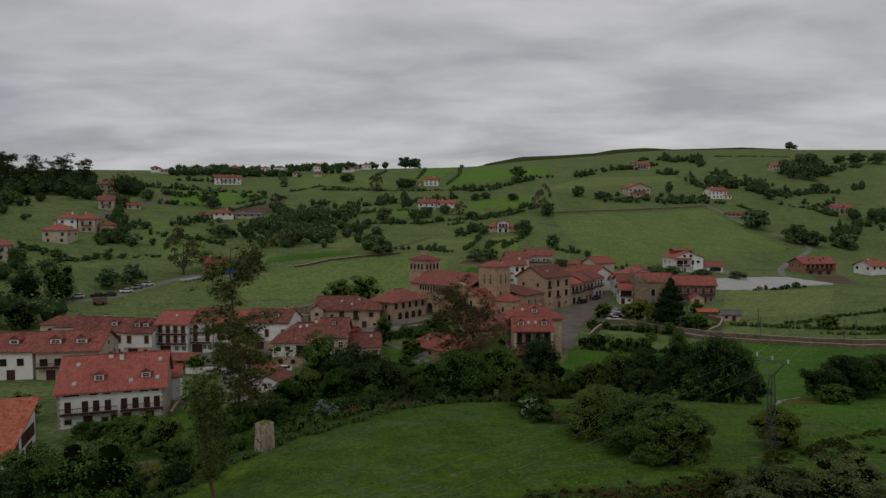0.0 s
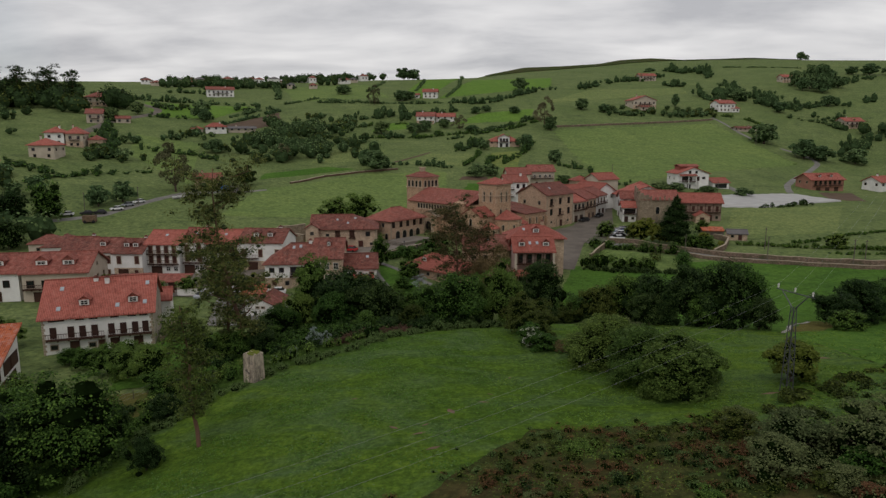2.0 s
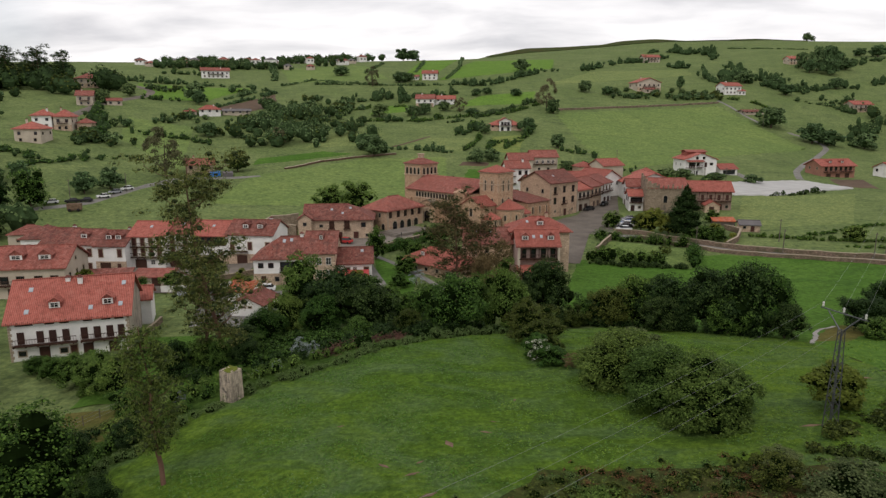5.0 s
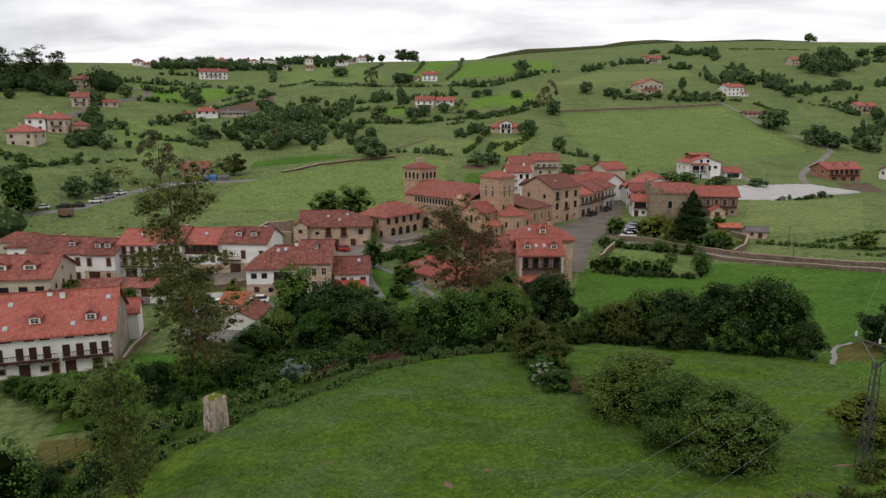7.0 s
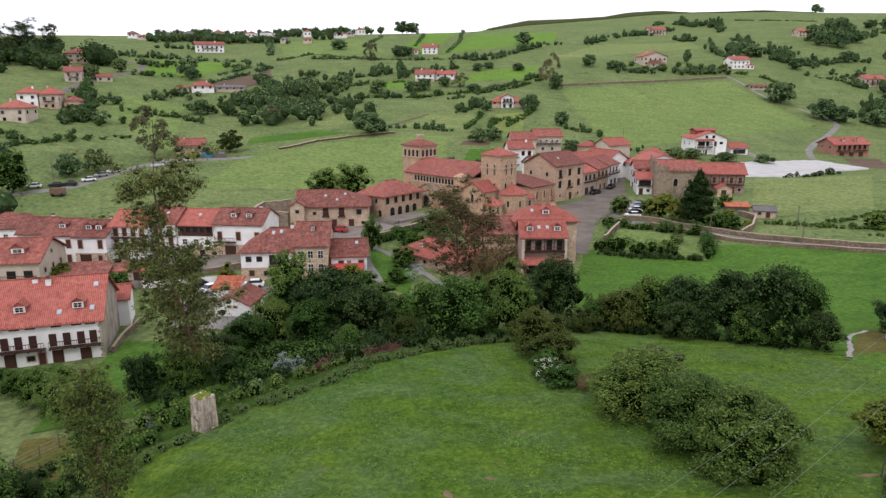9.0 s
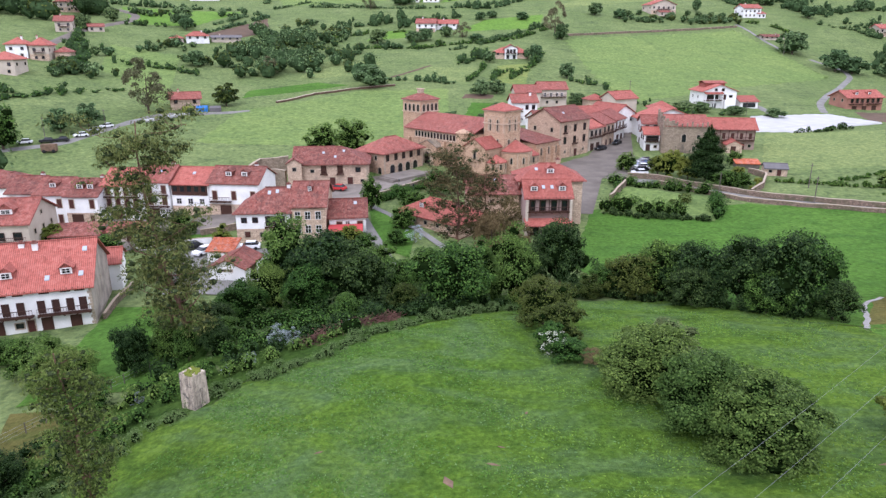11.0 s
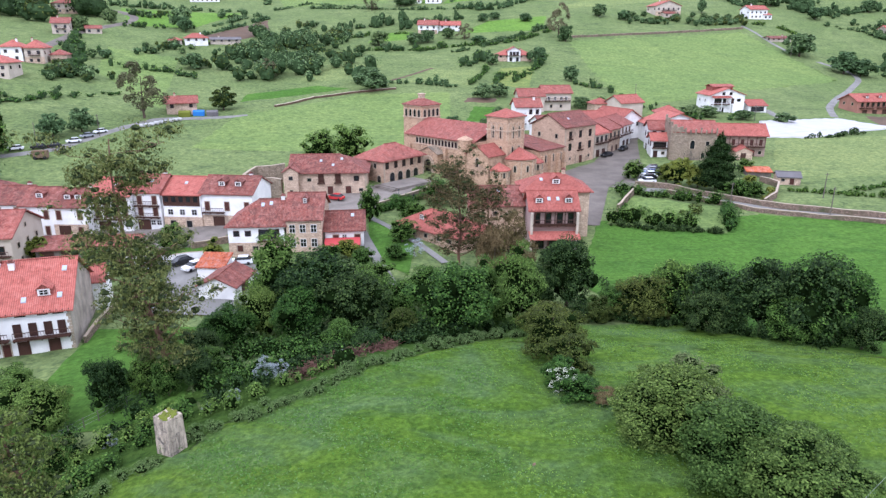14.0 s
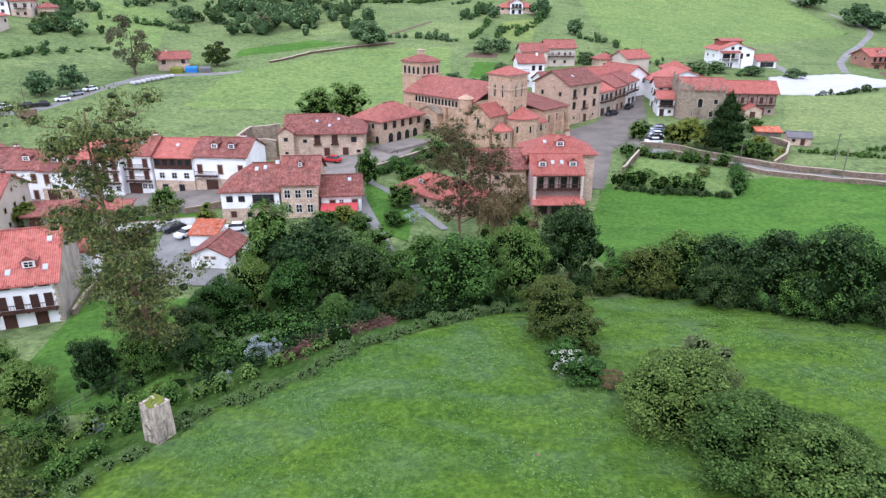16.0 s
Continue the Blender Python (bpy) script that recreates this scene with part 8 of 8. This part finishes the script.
for i, (p, h, w, mt) in enumerate(LEFT_HILL + VALLEY_SIDE + MIDDLE_HILL + FARM_HEDGES + RIGHT_HILL):
    # dark-leaved hedges this far off take the hazed leaf colour
    hedge(p, h, w, "overgrown green hedgerow dividing the fields", L_HEDGE_HAZE if mt is L_DARK else mt, 200 + i, 0.8 if p[0][1] < 420 else 1.0, 12, None, 0.10, core=0.7)
wood([(-112, 450), (-84, 446), (-64, 352), (-104, 356)], 120, 8.0, "dense bushy woodland in the hillside hollow", 301)
wood([(-112, 505), (-60, 500), (-70, 442), (-98, 440)], 36, 5.0, "scattered bushy woodland on the hillside", 302)
wood([(-345, 480), (-264, 480), (-248, 420), (-330, 395)], 110, 15, "tall dark wood on the hillside", 303, (L_DARK, L_DARK, L_OLIVE))
wood([(-284, 385), (-250, 392), (-232, 345), (-268, 330)], 42, 9, "leafy wood above the hillside houses", 304)
wood([(280, 520), (420, 560), (430, 420), (300, 400)], 110, 10, "dense wood on the right-hand hillside", 305)
wood([(-330, 740), (-90, 830), (-80, 790), (-320, 690)], 90, 8.5, "trees around the distant ridge town", 307)
wood([(-190, 205), (-150, 215), (-140, 195), (-185, 180)], 26, 10, "leafy trees beside the country road", 308)
wood([(-195, 262), (-172, 268), (-158, 232), (-190, 225)], 22, 7, "trees on the lower hillside", 309)
wood([(-330, 670), (-120, 700), (-110, 680), (-310, 640)], 70, 9, "trees below the distant ridge town", 310)
wood([(330, 480), (420, 500), (440, 360), (340, 340)], 60, 12, "dense wood at the valley side", 311)
for i in range(11):
    eucalyptus(-326 + i * 6.4 + RNG.uniform(-3, 3), 455 + RNG.uniform(-30, 20), RNG.uniform(20, 30), (3.6, 5.2, 6.0, 6.4), "tall dark umbrella-crowned tree on the hillside", 600 + i, L_DARK, 1500, 0.35, 0.0, 0.95, 12, 0.055)
for x, y, h, w in ((332, 697, 17, 13), (340, 685, 24, 15), (348, 680, 27, 16), (356, 688, 23, 15), (362, 692, 18, 14), (329, 676, 13, 13), (344, 668, 16, 17), (370, 690, 12, 14)):
    plant("far", x, y, h, w, "tall dark tree in a clump on the upper slope", group="tall trees on the upper slope", variants=2)
patch("moor", [(40, 1035), (500, 1020), (520, 1200), (40, 1200)], G_HEATH, 0.8, 8, "dark brown moorland along the ridge", "moor")

# ---- power line ----


def pylon(x, y, h, yaw, label):
    """A lattice steel mast with a forked head, cross-arms and insulators."""
    ob = thing("pylon", label, "pylon", pose(x, y, zt(x, y), 0, 0, yaw))
    a, b = 0.42, 0.18
    for sx in (-1, 1):
        for sy in (-1, 1):
            part("leg", Mesh().tube([(sx * a, sy * a, -0.4), (sx * b, sy * b, h * 0.84)], [0.05, 0.042], 4), STEEL, ob)
    n = 13
    for k in range(n):
        z0, z1 = h * 0.84 * k / n, h * 0.84 * (k + 1) / n
        w0, w1 = a + (b - a) * k / n, a + (b - a) * (k + 1) / n
        br = Mesh()
        s = 1 if k % 2 else -1
        for sy in (-1, 1):
            br.tube([(-s * w0, sy * w0, z0), (s * w1, sy * w1, z1)], [0.022, 0.022], 4)
            br.tube([(sy * w0, -s * w0, z0), (sy * w1, s * w1, z1)], [0.022, 0.022], 4)
        part("lattice_brace", br, STEEL, ob)
    for s in (-1, 1):
        part("head_arm", Mesh().tube([(s * b, 0, h * 0.83), (s * 0.75, 0, h * 0.89), (s * 1.5, 0, h * 0.965)], [0.07, 0.06, 0.05], 5), STEEL, ob)
    part("crossbar", Mesh().box(-2.2, -0.045, h * 0.965, 2.2, 0.045, h * 0.965 + 0.09), STEEL, ob)
    for u in (-2.0, 0.0, 2.0):
        part("insulator", Mesh().lathe(u, 0, [(0.05, h * 0.965 + 0.16), (0.10, h * 0.965 + 0.24), (0.05, h * 0.965 + 0.34), (0.10, h * 0.965 + 0.44), (0.05, h * 0.965 + 0.58)], 8), FRAME, ob, "pale glass insulator")
    return ob


P1, P2, PH = (32.2, 69.4), (-33.0, 16.6), 10.6
PYAW = math.degrees(math.atan2(P1[1] - P2[1], P1[0] - P2[0])) + 90 - 18
pylon(*P1, PH, PYAW, "lattice steel power pylon with forked head")
pylon(*P2, PH + 7.6, PYAW, "lattice steel power pylon with forked head")
for u in (-2.0, 0.0, 2.0):
    c, s = math.cos(radians(PYAW)) * u, math.sin(radians(PYAW)) * u
    A, B = Vector((P1[0] + c, P1[1] + s, zt(*P1) + PH * 0.965 + 0.55)), Vector((P2[0] + c, P2[1] + s, zt(*P2) + (PH + 7.6) * 0.965 + 0.55))
    pts = [tuple(A.lerp(B, i / 20) + Vector((0, 0, -1.8 * (1 - (2 * i / 20 - 1) ** 2)))) for i in range(21)]
    tagged(new("power_line", Mesh().tube(pts, [0.007] * 21, 5).make("power_line", WIRE)), "thin sagging power line hung between pylons", "power line", "power lines")
    E = Vector((118 + c, 190 + s, 40))
    pts = [tuple(A.lerp(E, i / 20) + Vector((0, 0, -2.2 * (1 - (2 * i / 20 - 1) ** 2)))) for i in range(21)]
    tagged(new("power_line", Mesh().tube(pts, [0.007] * 21, 5).make("power_line", WIRE)), "thin sagging power line crossing the fields", "power line", "power lines")
for x, y, h in ((60, 183, 6.5), (78, 175, 7), (96, 169, 7), (84, 190, 6), (-116, 246, 7), (-128, 232, 7), (112, 300, 6), (73, 330, 7), (200, 470, 7), (103, 176, 5)):
    po = thing("utility_pole", "slim wooden utility pole beside the lane", "pole", pose(x, y, zt(x, y)), "utility poles")
    part("shaft", Mesh().tube([(0, 0, -0.4), (0.03, 0, h)], [0.13, 0.09], 6), GREYWOOD, po)
    part("crosspiece", Mesh().box(-0.5, -0.04, h - 0.5, 0.5, 0.04, h - 0.4), GREYWOOD, po)
# wire fence at the foot of the meadow
fn = thing("wire_fence", "wooden post and wire fence along the scrub", "fence", pose(0, 0, 0))
fp = [(-46, 78), (-42, 84), (-38.6, 88.5), (-36, 92), (-33.6, 96), (-31, 101)]
fpts = []
for (ax_, ay_), (bx_, by_) in zip(fp, fp[1:]):
    for i in range(3):
        fpts.append((ax_ + (bx_ - ax_) * i / 3, ay_ + (by_ - ay_) * i / 3))
for x, y in fpts:
    z = zt(x, y)
    part("post", Mesh().tube([(x, y, z - 0.4), (x, y, z + 1.3)], [0.06, 0.05], 5), GREYWOOD, fn)
for k in (0.4, 0.8, 1.2):
    part("wire", Mesh().tube([(x, y, zt(x, y) + k) for x, y in fpts], [0.012] * len(fpts), 4), WIRE, fn)

# ---- cars and loose things ----


def car_meshes(paint):
    body, cab = Mesh(), Mesh()
    prof = [(-2.1, 0.32), (-2.15, 0.62), (-2.0, 0.85), (-1.1, 0.93), (1.7, 0.95), (2.05, 0.85), (2.12, 0.55), (2.05, 0.32)]
    for s, o in ((-0.86, 1), (0.86, -1)):
        q = [(x, s, z) for x, z in prof]
        body.face(*(q if o > 0 else q[::-1]))
    for (x0, z0), (x1, z1) in zip(prof, prof[1:] + prof[:1]):
        body.face((x0, -0.86, z0), (x0, 0.86, z0), (x1, 0.86, z1), (x1, -0.86, z1))
    low, top = [(-1.15, 0.93), (1.75, 0.95)], [(-0.45, 1.46), (1.25, 1.46)]
    lo = [(low[0][0], -0.8, low[0][1]), (low[1][0], -0.8, low[1][1]), (low[1][0], 0.8, low[1][1]), (low[0][0], 0.8, low[0][1])]
    hi = [(top[0][0], -0.62, 1.44), (top[1][0], -0.62, 1.44), (top[1][0], 0.62, 1.44), (top[0][0], 0.62, 1.44)]
    for k in range(4):
        cab.face(lo[k], lo[(k + 1) % 4], hi[(k + 1) % 4], hi[k])
    rf = Mesh().slab([(p[0], p[1], 1.5) for p in hi], 0.08)
    wh = Mesh()
    seg = 12
    ring_ = [(0.31 * math.cos(6.2832 * i / seg), 0.31 * math.sin(6.2832 * i / seg)) for i in range(seg)]
    for i in range(seg):
        (x0, z0), (x1, z1) = ring_[i], ring_[(i + 1) % seg]
        wh.face((x0, -0.1, z0), (x1, -0.1, z1), (x1, 0.1, z1), (x0, 0.1, z0))
    wh.face(*[(x, -0.1, z) for x, z in ring_])
    wh.face(*[(x, 0.1, z) for x, z in ring_[::-1]])
    lamp = Mesh().box(-2.17, -0.2, -0.07, -2.08, 0.2, 0.07)
    return body.make("body", paint), cab.make("windows", GLASS), rf.make("car_roof", paint), wh.make("wheel", TYRE), lamp.make("headlight", SKYGLASS)


PAINT = {}
for nm, c_ in (("white", (0.75, 0.75, 0.75)), ("black", (0.018, 0.018, 0.02)), ("red", (0.42, 0.03, 0.03)), ("blue", (0.05, 0.10, 0.22)), ("grey", (0.28, 0.29, 0.31))):
    PAINT[nm] = plain("car_paint_" + nm, c_, 0.25, vary=0.08)


def car(x, y, yaw, colour):
    ms = cached(("car", colour), lambda: car_meshes(PAINT[colour]))
    ob = thing("car", colour + " parked car standing on the paving", "car", pose(x, y, zt(x, y) + 0.2, 0, 0, yaw), "parked cars")
    b = part("body", ms[0], parent=ob)
    part("greenhouse", ms[1], parent=ob, label="dark car glazing")
    part("car_roof", ms[2], parent=ob)
    for wx in (-1.35, 1.3):
        for wy in (-0.8, 0.8):
            part("wheel", ms[3], parent=ob, m=pose(wx, wy, 0.31))
    for wy in (-0.58, 0.58):
        part("headlight", ms[4], parent=b, m=pose(0, wy, 0.66))


for x, y, yaw, col in ((47.6, 206.6, 5, "white"), (48.6, 209.6, 5, "black"), (49.6, 212.4, 5, "white"), (50.6, 215.2, 5, "blue"), (51.4, 218.0, 5, "grey"), (52.4, 220.8, 5, "black"), (43.4, 238.6, 40, "black"), (50.6, 248.6, 55, "black"), (62.0, 276, 70, "blue"), (-29.6, 186.0, -20, "red"), (-34.4, 184.6, -15, "grey"),
                       (-47.5, 145.6, 60, "white"), (-51, 148.4, 50, "black"), (-39.5, 147.2, 10, "white"), (-131, 226.5, 25, "white"), (-126, 229.5, 25, "black"), (-122.5, 231.5, 25, "black"), (-119.5, 237, 40, "white"), (-118.4, 243, 60, "grey"), (-117, 248.5, 60, "white"), (-55.5, 146.5, 80, "grey")):
    car(x, y, yaw, col)
hb = thing("hay_rack", "rusty old cart standing in the pasture", "cart", pose(-121, 222, zt(-121, 222), 0, 0, 15))
part("box", Mesh().box(-2, -1, 0.5, 2, 1, 2.4).box(-1.9, -0.9, 2.4, 1.9, 0.9, 2.5), RED_EARTH, hb)
for sx in (-1.3, 1.3):
    part("wheel", Mesh().tube([(sx, -1.1, 0.5), (sx, 1.1, 0.5)], [0.5, 0.5], 10), TYRE, hb)
for x, y, c_, lb in ((-97.2, 281.5, CLOTH_BLUE, "blue tarpaulin over a stack beside the barn"), (-92.6, 282.5, SLATE, "dark tarpaulin over a stack beside the barn"), (-101.5, 279, L_YELLOW, "yellow farm machine beside the barn")):
    tp = thing("covered_stack", lb, "stack", pose(x, y, zt(x, y), 0, 0, 15))
    part("cover", Mesh().slab([(-2, -1.4, 1.4), (2, -1.4, 1.4), (2, 0, 2.0), (-2, 0, 2.0)], 1.6).slab([(2, 1.4, 1.4), (-2, 1.4, 1.4), (-2, 0, 2.0), (2, 0, 2.0)], 1.6), c_, tp)
for i in range(9):
    x, y = -108.4 + i * 0.95, 259.5 + i * 1.6
    br_ = tagged(new("hay_bale", Mesh().tube([(x - 0.9, y, zt(x, y) + 0.55), (x - 0.6, y, zt(x, y) + 0.6), (x + 0.6, y, zt(x, y) + 0.6), (x + 0.9, y, zt(x, y) + 0.55)], [0.35, 0.62, 0.62, 0.35], 10).make("hay_bale", FLEECE)), "white plastic-wrapped hay bale on the pasture", "hay bale", "wrapped bales")
for x, y in ((-14.4, 181.5), (-10.8, 178)):
    lp = thing("street_lamp", "slim dark street lamp beside the wall", "lamp", pose(x, y, zt(x, y)))
    part("post", Mesh().tube([(0, 0, -0.3), (0, 0, 3.6)], [0.06, 0.05], 6), STEEL, lp)
    part("lantern", Mesh().lathe(0, 0, [(0.1, 3.6), (0.2, 3.9), (0.05, 4.15)], 6), GLASS, lp)
wood([(-186, 392), (-140, 412), (-128, 372), (-168, 330)], 30, 4.5, "scattered bushes on the hillside", 312)
wood([(-180, 322), (-158, 330), (-160, 308), (-173, 303)], 26, 5, "garden trees below the hillside houses", 313)
wood([(-215, 470), (-150, 500), (-140, 530), (-225, 525)], 20, 5, "scattered bushes below the ridge", 314)
wood([(100, 535), (200, 560), (196, 542), (105, 520)], 84, 3.8, "orchard trees around the hill farm", 316)
